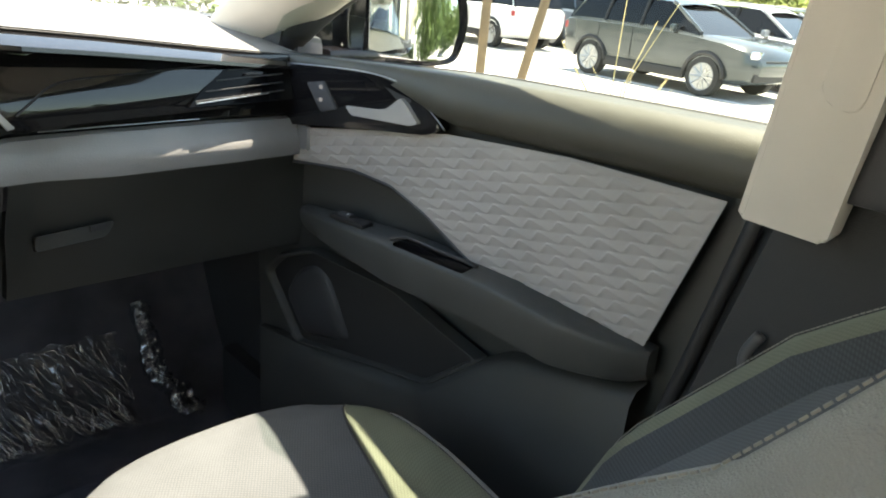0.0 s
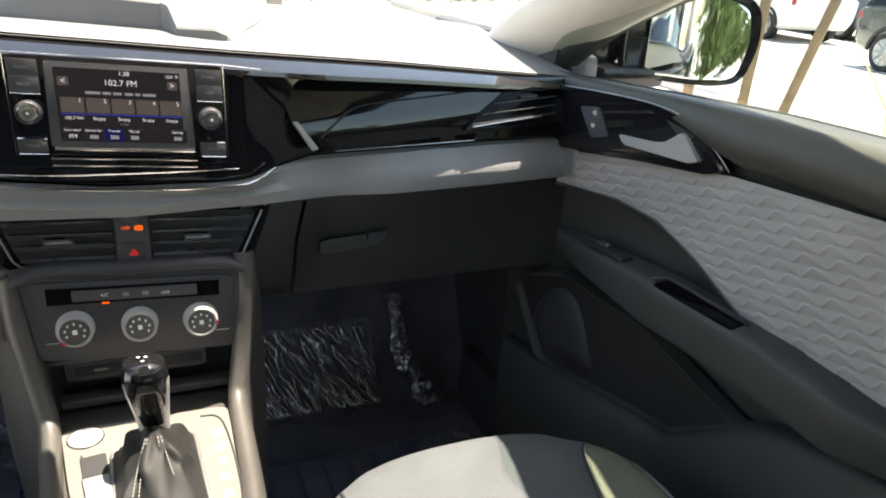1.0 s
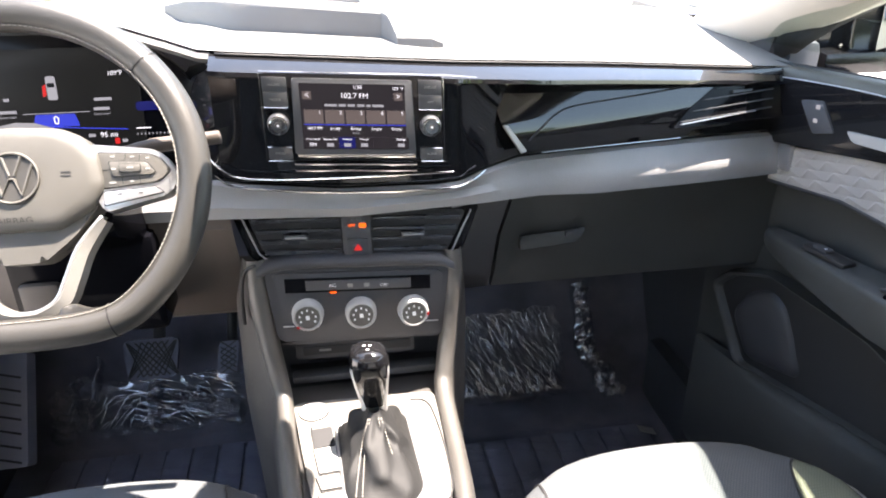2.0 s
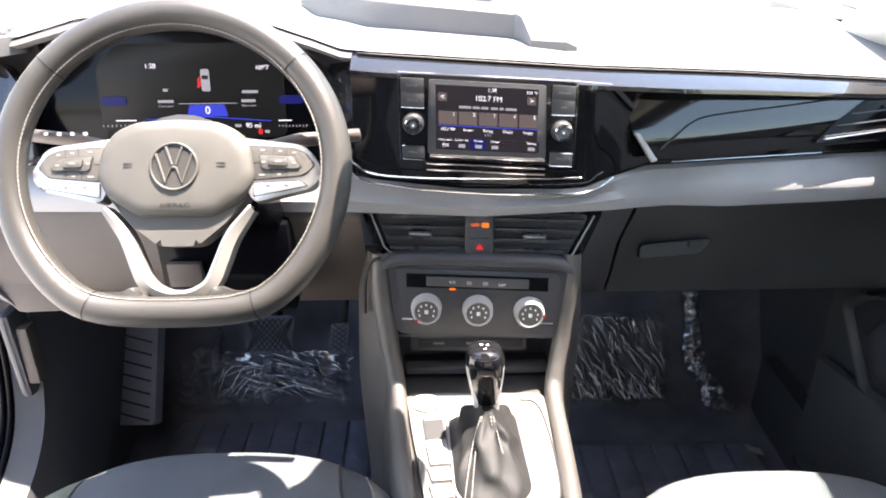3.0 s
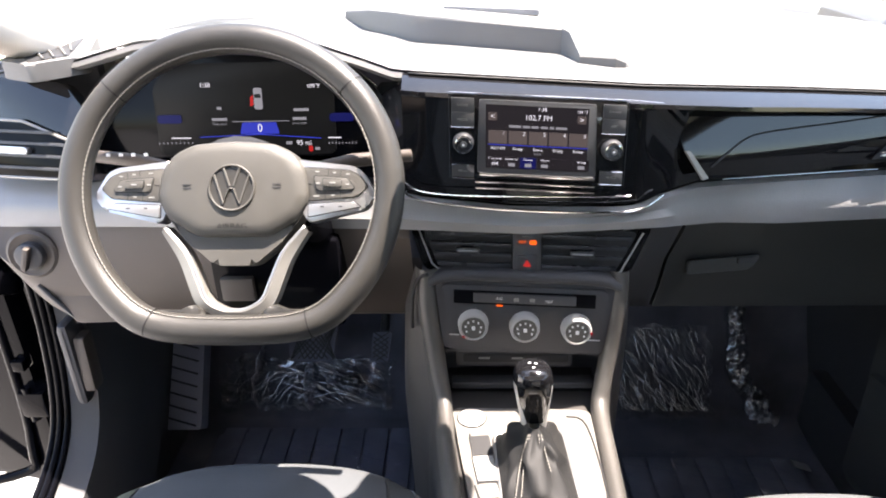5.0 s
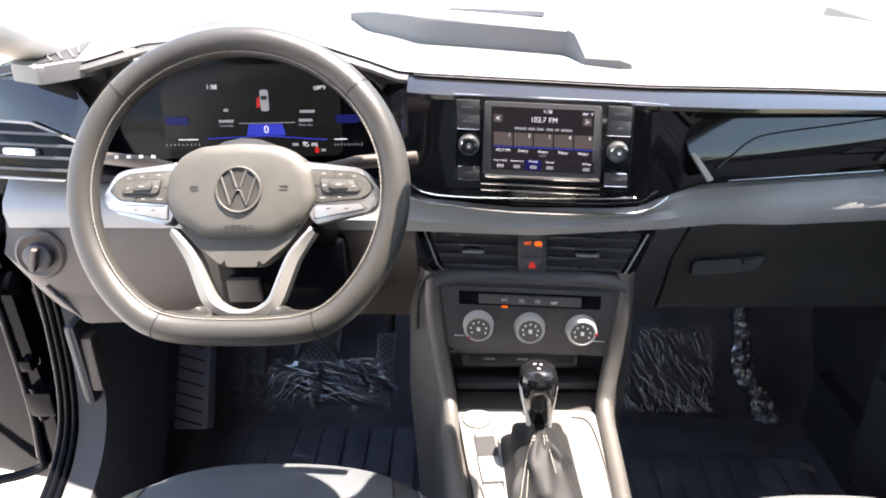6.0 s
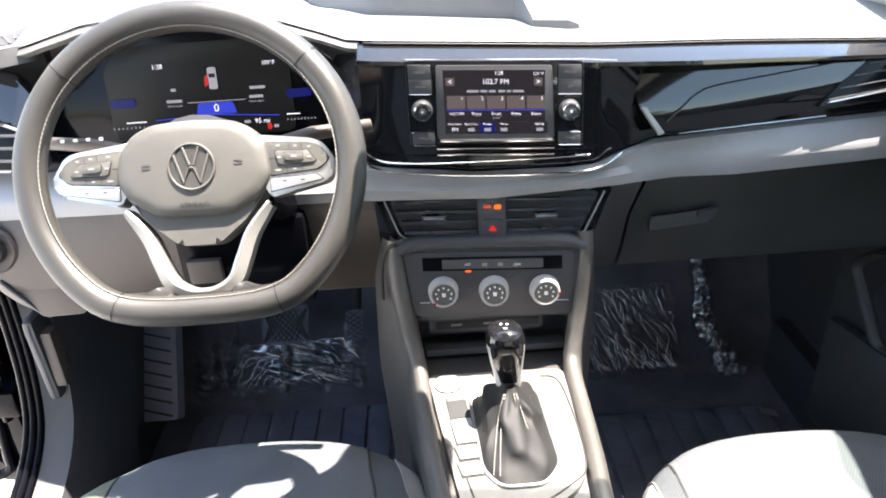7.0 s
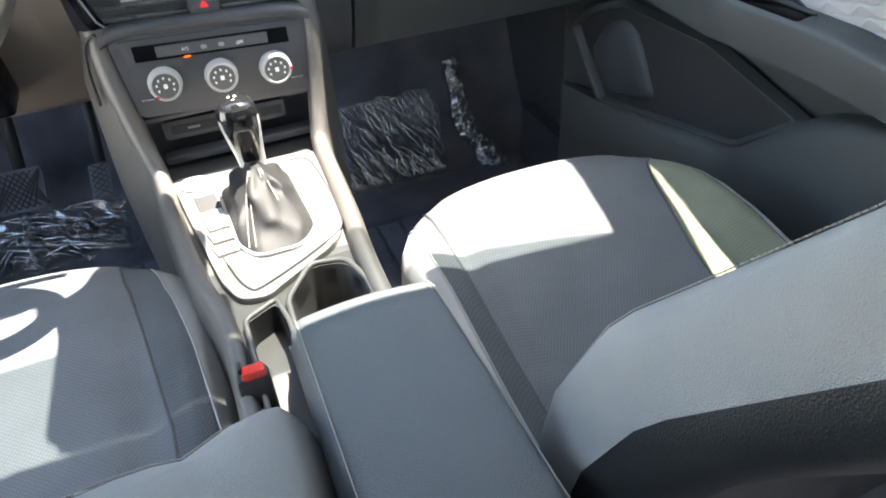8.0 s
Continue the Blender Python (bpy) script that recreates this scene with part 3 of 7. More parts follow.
part("knee_panel", loft([knee_sec(x) for x in steps(-0.735, -0.15, 44)]), M["knee"], dash, "warm grey lower dash panel", 45)
sw = part("light_switch", lathe((-0.682, 0.876, 1.036), (0.08, -1, 0.12), [(0.0, 0.0), (0.034, 0.0), (0.035, 0.004), (0.031, 0.007), (0.025, 0.004), (0.0, 0.004)], 28), M["knee"], dash, "round grey headlight switch")
part("dial", lathe((-0.682, 0.873, 1.036), (0.08, -1, 0.12), [(0.0, 0), (0.020, 0), (0.019, 0.012), (0.016, 0.014), (0.0, 0.014)], 20), M["black"], sw)
part("grip", box((-0.681, 0.855, 1.038), (0.008, 0.012, 0.036), 0.003, Matrix.Rotation(radians(20), 3, "Y")), M["knee"], sw)
part("fuse_cover", slab(Plane((-0.655, 0.874, 0.968), (1, 0, 0), (0, 0.12, 1)), rpoly([(-0.028, 0.02), (0.075, 0.02), (0.075, -0.04), (0.012, -0.042)], 0.006), 0.01, 0.002, top=0.002), M["knee"], dash)
part("seam", tube([(-0.684, 0.868, 0.990), (-0.672, 0.868, 0.972), (-0.642, 0.872, 0.928)], 0.0035, 6), M["black"], dash)

# glovebox on the passenger side
def glove_sec(x):
    ys_, zs_ = g2(x, SB)
    f = min(1, max(0, (x - 0.15) / 0.1))
    return [V((x, ys_ + 0.014, zs_ + 0.002)), V((x, ys_ + 0.02, zs_ - 0.012)), V((x, 0.885 + 0.06 * f + 0.04 * max(0, x - 0.3), 1.00)), V((x, 0.93 + 0.03 * f, 0.93)), V((x, 0.97, 0.888)), V((x, 1.10, 0.87)), V((x, 1.45, 0.86))]


gbox = part("glovebox", loft([glove_sec(x) for x in steps(0.212, 0.672, 30)]), M["doorcard"], dash, "black glovebox lid", 50)
part("glovebox_surround", loft([glove_sec(x) for x in steps(0.125, 0.206, 8)]), M["darkgrey"], dash, "", 50)
hp = Plane((0.298, 0.938, 0.979), (1, 0.02, 0.05), (0, 0.35, 1))
part("glovebox_handle", slab(hp, rpoly([(-0.052, -0.012), (0.040, -0.010), (0.055, 0.010), (-0.05, 0.008)], 0.004), 0.012, 0.003, top=0.0004), M["doorcard"], gbox, "flush black pull")
part("latch", slab(hp, rpoly(rect(0.02, 0.0, 0.045, 0.008), 0.002), 0.01, 0.001, top=0.006), M["black"], gbox)

# left gloss panel and vent beside the wheel
lp = Plane((-0.648, 0.900, 1.20), (0.985, -0.17, 0), (0, 0.34, 1))
part("side_gloss", slab(lp, rpoly([(-0.09, -0.06), (0.085, -0.06), (0.082, 0.03), (0.05, 0.068), (-0.09, 0.075)], 0.012), 0.02, 0.003), M["gloss"], dash, "gloss black panel reflecting the sky")
lv = part("side_vent", slab(lp, rpoly([(-0.09, -0.056), (0.06, -0.056), (0.06, -0.01), (-0.01, 0.014), (-0.09, 0.016)], 0.006), 0.012, 0.002, top=0.006), M["glossclean"], dash, "black driver air vent")
for b in (-0.044, -0.028, -0.012, 0.003):
    part("slat", slab(lp, rect(-0.088, b - 0.002, 0.055 - max(0, b) * 6, b + 0.002), 0.01, 0.0008, top=0.011), M["darkgrey"], lv)
part("tab", slab(lp, rpoly(rect(-0.05, -0.026, 0.0, -0.017), 0.004), 0.012, 0.002, top=0.015), M["satin"], lv)
part("vent_frame", tube([lp.at(-0.09, 0.019, 0.007), lp.at(-0.01, 0.017, 0.007), lp.at(0.064, -0.008, 0.007)], 0.0020, 6), M["spoke"], lv)
part("vent_frame", tube([lp.at(-0.09, -0.057, 0.007), lp.at(0.07, -0.057, 0.007)], 0.0020, 6), M["spoke"], lv)

# instrument cluster under its hood
cl = thing("instrument_cluster", (-0.37, 0.93, 1.2), "dark digital instrument display under the dash hood", "instrument display")
cp = Plane((-0.375, 0.925, 1.225), (1, 0, 0), (0, 0.18, 1))
part("housing", slab(cp, rpoly([(-0.215, -0.065), (0.20, -0.065), (0.20, 0.01), (0.12, 0.072), (-0.10, 0.075), (-0.205, 0.01)], 0.03, 5), 0.02, 0.002), M["glossclean"], cl, "black gloss lens")
ring_o = curve_pts([(-0.60, 0.90, 1.145), (-0.585, 0.895, 1.22), (-0.50, 0.885, 1.298), (-0.37, 0.88, 1.318), (-0.25, 0.88, 1.308), (-0.185, 0.88, 1.255), (-0.165, 0.87, 1.20), (-0.175, 0.86, 1.142)], 6)
ring_i = curve_pts([(-0.60, 0.94, 1.145), (-0.575, 0.94, 1.22), (-0.49, 0.945, 1.285), (-0.37, 0.95, 1.302), (-0.26, 0.945, 1.290), (-0.195, 0.94, 1.245), (-0.178, 0.935, 1.20), (-0.18, 0.93, 1.142)], 6)
part("hood_lining", loft([ring_o, ring_i]), M["black"], cl, "black lining of the hood")
part("hood_floor", sheet(lambda u, v: (-0.61 + 0.45 * u, 0.86 + 0.09 * v, 1.150 + 0.012 * v), 8, 3), M["glossclean"], cl)
part("screen", slab(cp, rpoly([(-0.115, -0.062), (0.125, -0.062), (0.125, 0.04), (0.09, 0.058), (-0.085, 0.058), (-0.115, 0.03)], 0.012), 0.003, 0.0005, top=0.002), M["dimscreen"], cl)
for a0, a1 in ((-0.112, -0.080), (0.118, 0.150)):
    part("side_glow", slab(cp, rpoly(rect(a0, -0.019, a1, -0.008), 0.004), 0.001, 0, top=0.0035), M["bluedim"], cl)
part("speed_field", slab(cp, rpoly([(-0.003, -0.034), (0.050, -0.034), (0.046, -0.019), (0.001, -0.019)], 0.002), 0.001, 0, top=0.0035), M["blue"], cl)
part("blue_line", tube([cp.at(-0.057, -0.0375, 0.004), cp.at(0.0, -0.0355, 0.004), cp.at(0.024, -0.0345, 0.004), cp.at(0.05, -0.0365, 0.004), cp.at(0.105, -0.0405, 0.004)], 0.0007, 5), M["blue"], cl)
part("white_line", tube([cp.at(-0.012, -0.0175, 0.004), cp.at(0.064, -0.0172, 0.004)], 0.0005, 5), M["dim"], cl)
text("0", cp, 0.0247, -0.0265, 0.014, M["white"], cl, 0.005)
text("1:38", cp, -0.044, 0.030, 0.0085, M["white"], cl, 0.004)
text("109°F", cp, 0.099, 0.027, 0.0075, M["white"], cl, 0.004)
text("95 mi", cp, 0.082, -0.0465, 0.009, M["white"], cl, 0.004)
text("Since start", cp, -0.029, -0.0205, 0.0045, M["dim"], cl, 0.004)
text("Since start", cp, 0.078, -0.0205, 0.0045, M["dim"], cl, 0.004)
for a, b, w in ((-0.028, 0.0, 0.006), (0.081, -0.003, 0.02), (-0.029, -0.0145, 0.02), (0.078, -0.0145, 0.018), (0.062, -0.0465, 0.008), (0.0995, -0.0544, 0.006)):
    part("small_mark", slab(cp, rect(a - w / 2, b - 0.0018, a + w / 2, b + 0.0018), 0.001, 0, top=0.004), M["dim"], cl)
icon = part("car_icon", slab(cp, rpoly(rect(0.0195, -0.002, 0.0305, 0.026), 0.003), 0.001, 0, top=0.0045), M["dim"], cl, "small pale car symbol")
part("icon_glass", slab(cp, rpoly(rect(0.021, 0.013, 0.029, 0.018), 0.001), 0.001, 0, top=0.0055), M["glossclean"], icon)
part("icon_doors", slab(cp, [(0.014, 0.002), (0.0185, 0.004), (0.0185, 0.017), (0.015, 0.014)], 0.001, 0, top=0.0045), M["redlight"], icon)
part("belt_lamp", slab(cp, rpoly(rect(0.088, -0.058, 0.0935, -0.0505), 0.002), 0.001, 0, top=0.0045), M["redlight"], cl)
for i in range(9):
    part("gauge_tick", slab(cp, rect(-0.114 + 0.0056 * i, -0.0465, -0.1128 + 0.0056 * i, -0.044), 0.001, 0, top=0.004), M["dim"], cl)
    part("gauge_tick", slab(cp, rect(0.115 + 0.0045 * i, -0.0485, 0.1161 + 0.0045 * i, -0.046), 0.001, 0, top=0.004), M["dim"], cl)
part("gauge_bar", slab(cp, rect(-0.096, -0.0392, -0.070, -0.0378), 0.001, 0, top=0.004), M["white"], cl)
part("gauge_bar", slab(cp, rect(0.115, -0.0408, 0.132, -0.0394), 0.001, 0, top=0.004), M["white"], cl)

# ---- infotainment unit ----
rd = thing("car_radio", (0.006, 0.82, 1.2), "touchscreen car radio with chrome-ringed knobs in gloss black", "car radio")
rp = Plane((0.0065, 0.812, 1.212), (1, 0, -0.062), (0, 0.10, 1))
part("bezel", slab(rp, rpoly([(-0.102, -0.049), (0.102, -0.049), (0.103, 0.050), (-0.102, 0.050)], 0.004), 0.02, 0.0015), M["gloss"], rd, "gloss black fascia")
fr = part("screen_frame", slab(rp, rpoly([(-0.071, -0.041), (0.069, -0.041), (0.0665, 0.045), (-0.0685, 0.045)], 0.003), 0.006, 0.002, top=0.004), M["darkgrey"], rd, "dark grey screen surround")
sc = part("screen", slab(rp, rect(-0.061, -0.0345, 0.058, 0.040), 0.001, 0, top=0.0045), M["screen"], rd, "lit radio display")
part("chrome_edge", tube([rp.at(-0.068, -0.0425, 0.004), rp.at(0.068, -0.0425, 0.004)], 0.0022, 8), M["chrome"], fr)
text("1:38", rp, 0.004, 0.0365, 0.0062, M["white"], sc, 0.005)
text("109 °F", rp, 0.050, 0.0355, 0.005, M["white"], sc, 0.005)
text("102.7 FM", rp, 0.0, 0.0265, 0.0085, M["white"], sc, 0.005)
for w0, w1 in ((-0.034, -0.020), (-0.018, -0.010), (-0.008, 0.0), (0.003, 0.011), (0.013, 0.018), (0.020, 0.033)):
    part("title_bar", slab(rp, rect(w0, 0.0145, w1, 0.0172), 0.0004, 0, top=0.0052), M["dim"], sc)
for a, s in ((-0.053, "<"), (0.050, ">")):
    part("arrow_key", slab(rp, rpoly(rect(a - 0.005, 0.022, a + 0.005, 0.031), 0.001), 0.0004, 0, top=0.0049), M["tile"], sc)
    text(s, rp, a, 0.0265, 0.009, M["white"], sc, 0.0055)
for i in range(5):
    a = -0.047 + 0.0235 * i
    part("preset_tile", slab(rp, rect(a - 0.0108, -0.005, a + 0.0108, 0.0105), 0.0004, 0, top=0.005), M["tile"], sc)
    part("preset_line", slab(rp, rect(a - 0.0115, -0.0068, a + 0.0115, -0.0058), 0.0004, 0, top=0.005), M["blue"], sc)
    text(str(i + 1), rp, a + 0.007, 0.0075, 0.0058, M["white"], sc, 0.0056)
    text("102.7 FM" if i == 0 else "Empty", rp, a, -0.0105, 0.0046, M["white"], sc, 0.0052)
for i in range(3):
    part("page_dot", slab(rp, rect(-0.004 + 0.003 * i, -0.0165, -0.0026 + 0.003 * i, -0.0151), 0.0004, 0, top=0.005), M["dim"], sc)
for i, (s, bt) in enumerate((("Freq. band", "FM"), ("Station list", ""), ("Presets", ""), ("Manual", ""), ("", ""), ("Settings", ""))):
    a = -0.050 + 0.0195 * i + (0.004 if i == 5 else 0)
    part("menu_field", slab(rp, rect(a - 0.0095, -0.0335, a + 0.0092, -0.0205), 0.0004, 0, top=0.0049), M["bluedim"] if i == 2 else M["screen"], sc)
    if s:
        text(s, rp, a, -0.0228, 0.0036, M["white"], sc, 0.0052)
    if bt:
        text(bt, rp, a, -0.0295, 0.0062, M["white"], sc, 0.0052)
    elif s:
        part("menu_symbol", slab(rp, rect(a - 0.004, -0.0315, a + 0.004, -0.0275), 0.0004, 0, top=0.0052), M["dim"], sc)
for sx in (-1, 1):
    for b0, b1, ss in ((0.0295, 0.0455, 0), (0.0125, 0.029, 1), (-0.0470, -0.0330, 2)):
        c0 = 0.0745 if sx > 0 else -0.101
        k = part("key", slab(rp, rpoly(rect(c0, b0, c0 + 0.0265, b1), 0.001), 0.006, 0.0008, top=0.0035), M["darkgrey"], rd)
        word = (("RADIO", "MEDIA", "MENU") if sx < 0 else ("PHONE", "APP", "VOICE"))[ss]
        text(word, rp, c0 + 0.0132, (b0 + b1) / 2, 0.0042, M["printdark"], k, 0.0042)
    c0 = 0.0745 if sx > 0 else -0.101
    part("key_edge", tube([rp.at(c0, 0.0118, 0.003), rp.at(c0 + 0.0265, 0.0118, 0.003)], 0.0007, 6), M["chrome"], rd)
    part("key_edge", tube([rp.at(c0, -0.0332, 0.003), rp.at(c0 + 0.0265, -0.0332, 0.003)], 0.0008, 6), M["chrome"], rd)
    part("key_edge", tube([rp.at(c0, -0.049, 0.003), rp.at(c0 + 0.0265, -0.049, 0.003)], 0.0007, 6), M["chrome"], rd)
    kc = rp.at(0.0872 * sx, -0.0065)
    kn = part("knob", lathe(kc, rp.n, [(0.0, 0), (0.0125, 0), (0.0125, 0.002), (0.0112, 0.011), (0.0100, 0.0125), (0.0, 0.0125)], 28), M["black"], rd, "black knurled radio knob")
    part("knob_ring", lathe(kc, rp.n, [(0.0080, 0.0124), (0.0104, 0.0124), (0.0102, 0.0140), (0.0086, 0.0144), (0.0080, 0.0136)], 28), M["chrome"], kn, "bright chrome ring")
    part("knob_cap", lathe(rp.at(0.0872 * sx, -0.0065, 0.0122), rp.n, [(0.0, 0), (0.0079, 0), (0.0076, 0.0008), (0.0040, 0.0014), (0.0038, 0.0024), (0.0, 0.0024)], 24), M["darkgrey"], kn)
    part("knob_print", slab(rp, rect(0.0872 * sx - 0.0012, -0.0077, 0.0872 * sx + 0.0012, -0.0053), 0.0003, 0, top=0.0149), M["print"], kn)
    part("bezel_line", tube([rp.at(0.1035 * sx, 0.05, 0.002), rp.at(0.1035 * sx, -0.049, 0.002)], 0.0007, 5), M["chrome"], rd)
part("bezel_line", tube([rp.at(-0.1035, 0.0515, 0.001), rp.at(0.1035, 0.0515, 0.001), rp.at(0.145, 0.049, -0.006)], 0.0006, 6), M["chrome"], rd)
for b, a in ((-0.0540, 0.071), (-0.0615, 0.071)):
    part("chrome_bar", tube([rp.at(-a - 0.002, b, -0.002), rp.at(a - 0.001, b, -0.002)], 0.0013, 8), M["chrome"], rd, "bright chrome bar")
part("chrome_sweep", tube(curve_pts([(-0.166, 0.828, 1.172), (-0.150, 0.816, 1.158), (-0.125, 0.813, 1.147), (-0.06, 0.812, 1.1425), (0.05, 0.812, 1.1405), (0.122, 0.814, 1.1395)], 5), 0.0012, 8), M["chrome"], rd, "bright chrome line round the band")
part("gloss_sweep", tube(curve_pts([(-0.16, 0.822, 1.150), (-0.13, 0.816, 1.135), (-0.02, 0.812, 1.123), (0.10, 0.812, 1.119), (0.14, 0.818, 1.122), (0.166, 0.83, 1.134)], 5), 0.0013, 8), M["chrome"], rd)

# ---- centre vents ----
cv = thing("centre_vent", (0.01, 0.83, 1.05), "pair of black slatted air vents with hazard switch between", "air vent")
vp = Plane((0.005, 0.836, 1.050), (1, 0, -0.045), (0, 0.18, 1))
part("surround", slab(vp, rpoly([(-0.160, 0.044), (0.160, 0.044), (0.130, -0.029), (-0.138, -0.029)], 0.012), 0.03, 0.003, top=-0.004), M["gloss"], cv, "gloss black vent surround", 40)
part("duct", slab(vp, rpoly([(-0.140, 0.034), (0.140, 0.034), (0.112, -0.022), (-0.121, -0.020)], 0.010), 0.01, 0, top=-0.002), M["rubber"], cv)
for i in range(4):
    b = 0.0255 - 0.0137 * i
    for a0, a1 in ((-0.133 + 0.0042 * i, -0.025), (0.016, 0.131 - 0.0062 * i)):
        part("slat", slab(vp, rect(a0, b - 0.0024, a1, b + 0.0024), 0.014, 0.0012, top=0.005), M["slat"], cv)
for a in (-0.081, 0.067):
    tab = part("tab", slab(vp, rpoly(rect(a - 0.0155, 0.0005, a + 0.0155, 0.0085), 0.002), 0.014, 0.0015, top=0.010), M["slat"], cv)
    part("tab_line", slab(vp, rpoly(rect(a - 0.0135, 0.0035, a + 0.0135, 0.0060), 0.001), 0.001, 0.0004, top=0.0106), M["strip"], tab)
part("rim_line", tube([vp.at(-0.146, 0.034, 0.002), vp.at(-0.128, -0.016, 0.002), vp.at(-0.120, -0.0235, 0.002), vp.at(0.110, -0.0255, 0.002), vp.at(0.119, -0.019, 0.002), vp.at(0.145, 0.034, 0.002)], 0.0013, 6), M["strip"], cv, "thin grey line round the vents")
md = part("switch_block", slab(vp, rpoly(rect(-0.0225, -0.0245, 0.0135, 0.0335), 0.002), 0.02, 0.0015, top=0.009), M["darkgrey"], cv, "charcoal switch block")
part("hazard_key", slab(vp, rpoly(rect(-0.0175, -0.0205, 0.0085, 0.0015), 0.002), 0.006, 0.0012, top=0.011), M["black"], md)
part("triangle", slab(vp, [(-0.0100, -0.0135), (0.0012, -0.0135), (-0.0044, -0.0045)], 0.0005, 0, top=0.0116), M["redlight"], md, "red hazard triangle")
text("OFF", vp, -0.0105, 0.0185, 0.0055, M["amber"], md, 0.0095)
part("lamp_symbol", slab(vp, rpoly(rect(-0.0015, 0.0155, 0.0075, 0.0215), 0.002), 0.0005, 0, top=0.0096), M["amber"], md)
text("PASSENGER", vp, -0.0045, 0.0300, 0.0036, M["printdark"], md, 0.0095)
text("AIR BAG", vp, -0.0045, 0.0260, 0.0036, M["printdark"], md, 0.0095)

# ---- climate panel ----
cm = thing("climate_panel", (0.0, 0.81, 0.96), "black heater panel with three round chrome dials", "climate control")
kp = Plane((0.002, 0.812, 0.9665), (1, 0, -0.055), (0, 0.10, 1))
part("panel", slab(kp, rpoly([(-0.119, 0.052), (0.112, 0.052), (0.115, 0.04), (0.104, -0.051), (-0.112, -0.050), (-0.121, 0.04)], 0.008), 0.03, 0.003), M["black"], cm, "black faceplate")
part("panel_inset", slab(kp, rpoly([(-0.110, 0.046), (0.102, 0.046), (0.106, 0.036), (0.096, -0.046), (-0.104, -0.045), (-0.113, 0.036)], 0.006), 0.004, 0.001, top=0.0025), M["black"], cm)
ks = part("key_strip", slab(kp, rect(-0.097, 0.0200, 0.089, 0.0390), 0.003, 0.0006, top=0.0045), M["glossclean"], cm, "gloss black key strip")
part("key_bar", slab(kp, rpoly(rect(-0.071, 0.0235, 0.063, 0.0365), 0.001), 0.004, 0.001, top=0.0065), M["darkgrey"], ks)
text("A/C", kp, -0.037, 0.030, 0.0055, M["print"], ks, 0.0072)
text("OFF", kp, 0.028, 0.0285, 0.0055, M["print"], ks, 0.0072)
for a in (-0.015, 0.006):
    part("key_symbol", slab(kp, rpoly(rect(a - 0.0035, 0.027, a + 0.0035, 0.032), 0.001), 0.0005, 0, top=0.0072), M["printdark"], ks)
part("key_lamp", slab(kp, rect(-0.041, 0.0195, -0.033, 0.0215), 0.0008, 0, top=0.0078), M["amber"], ks)
for i, a in enumerate((-0.0715, -0.0035, 0.0648)):
    b = -0.0090
    dial = part("dial", lathe(kp.at(a, b), kp.n, [(0.0, 0), (0.0205, 0), (0.0205, 0.004), (0.0195, 0.006), (0.0195, 0.015), (0.0175, 0.0185), (0.0160, 0.0185), (0.0155, 0.0165), (0.0, 0.0165)], 40), M["silverpaint"], cm, "chrome-rimmed rotary dial", 30)
    part("dial_face", lathe(kp.at(a, b, 0.0163), kp.n, [(0.0, 0), (0.0157, 0), (0.015, 0.0012), (0.0, 0.0012)], 32), M["dialface"], dial)
    for j in range(7):
        t = radians(210 - 40 * j)
        part("dial_mark", slab(kp, rect(a + 0.0102 * math.cos(t) - 0.0011, b + 0.0102 * math.sin(t) - 0.0014, a + 0.0102 * math.cos(t) + 0.0011, b + 0.0102 * math.sin(t) + 0.0014), 0.0004, 0, top=0.0181), M["print"], dial)
    part("dial_symbol", slab(kp, rpoly(rect(a - 0.0024, b - 0.0028, a + 0.0024, b + 0.0028), 0.0008), 0.0004, 0, top=0.0181), M["print"], dial)
    if i != 1:
        t = radians(-135 if i == 0 else -2)
        part("pointer", slab(kp, rect(a + 0.0182 * math.cos(t) - 0.0016, b + 0.0182 * math.sin(t) - 0.0016, a + 0.0182 * math.cos(t) + 0.0016, b + 0.0182 * math.sin(t) + 0.0016), 0.002, 0, top=0.0186), M["redlight"], dial)
for a0, a1 in ((-0.104, -0.090), (0.082, 0.098)):
    part("panel_line", tube([kp.at(a0, -0.027, 0.003), kp.at(a1, -0.027, 0.003)], 0.0009, 5), M["satin"], cm)

# ---- centre console ----
con = thing("centre_console", (0.01, 0.6, 0.36), "grey centre console with silver plate, tray and cup holder", "centre console")
# side walls: a broad rounded rail that runs from the dash down to the seats, and the flank below it
RAILS = {1: ([(0.113, 0.824, 1.030), (0.113, 0.814, 0.985), (0.106, 0.804, 0.920), (0.097, 0.788, 0.872), (0.091, 0.768, 0.853), (0.089, 0.70, 0.848), (0.086, 0.62, 0.847), (0.082, 0.57, 0.847), (0.079, 0.50, 0.846), (0.079, 0.36, 0.843), (0.079, 0.0, 0.842)], 0.021, 0.020),
         -1: ([(0.116, 0.824, 1.035), (0.117, 0.814, 0.985), (0.111, 0.804, 0.920), (0.104, 0.788, 0.872), (0.099, 0.770, 0.853), (0.094, 0.70, 0.848), (0.086, 0.62, 0.847), (0.076, 0.55, 0.847), (0.063, 0.49, 0.846), (0.058, 0.40, 0.843), (0.058, 0.0, 0.842)], 0.026, 0.016)}
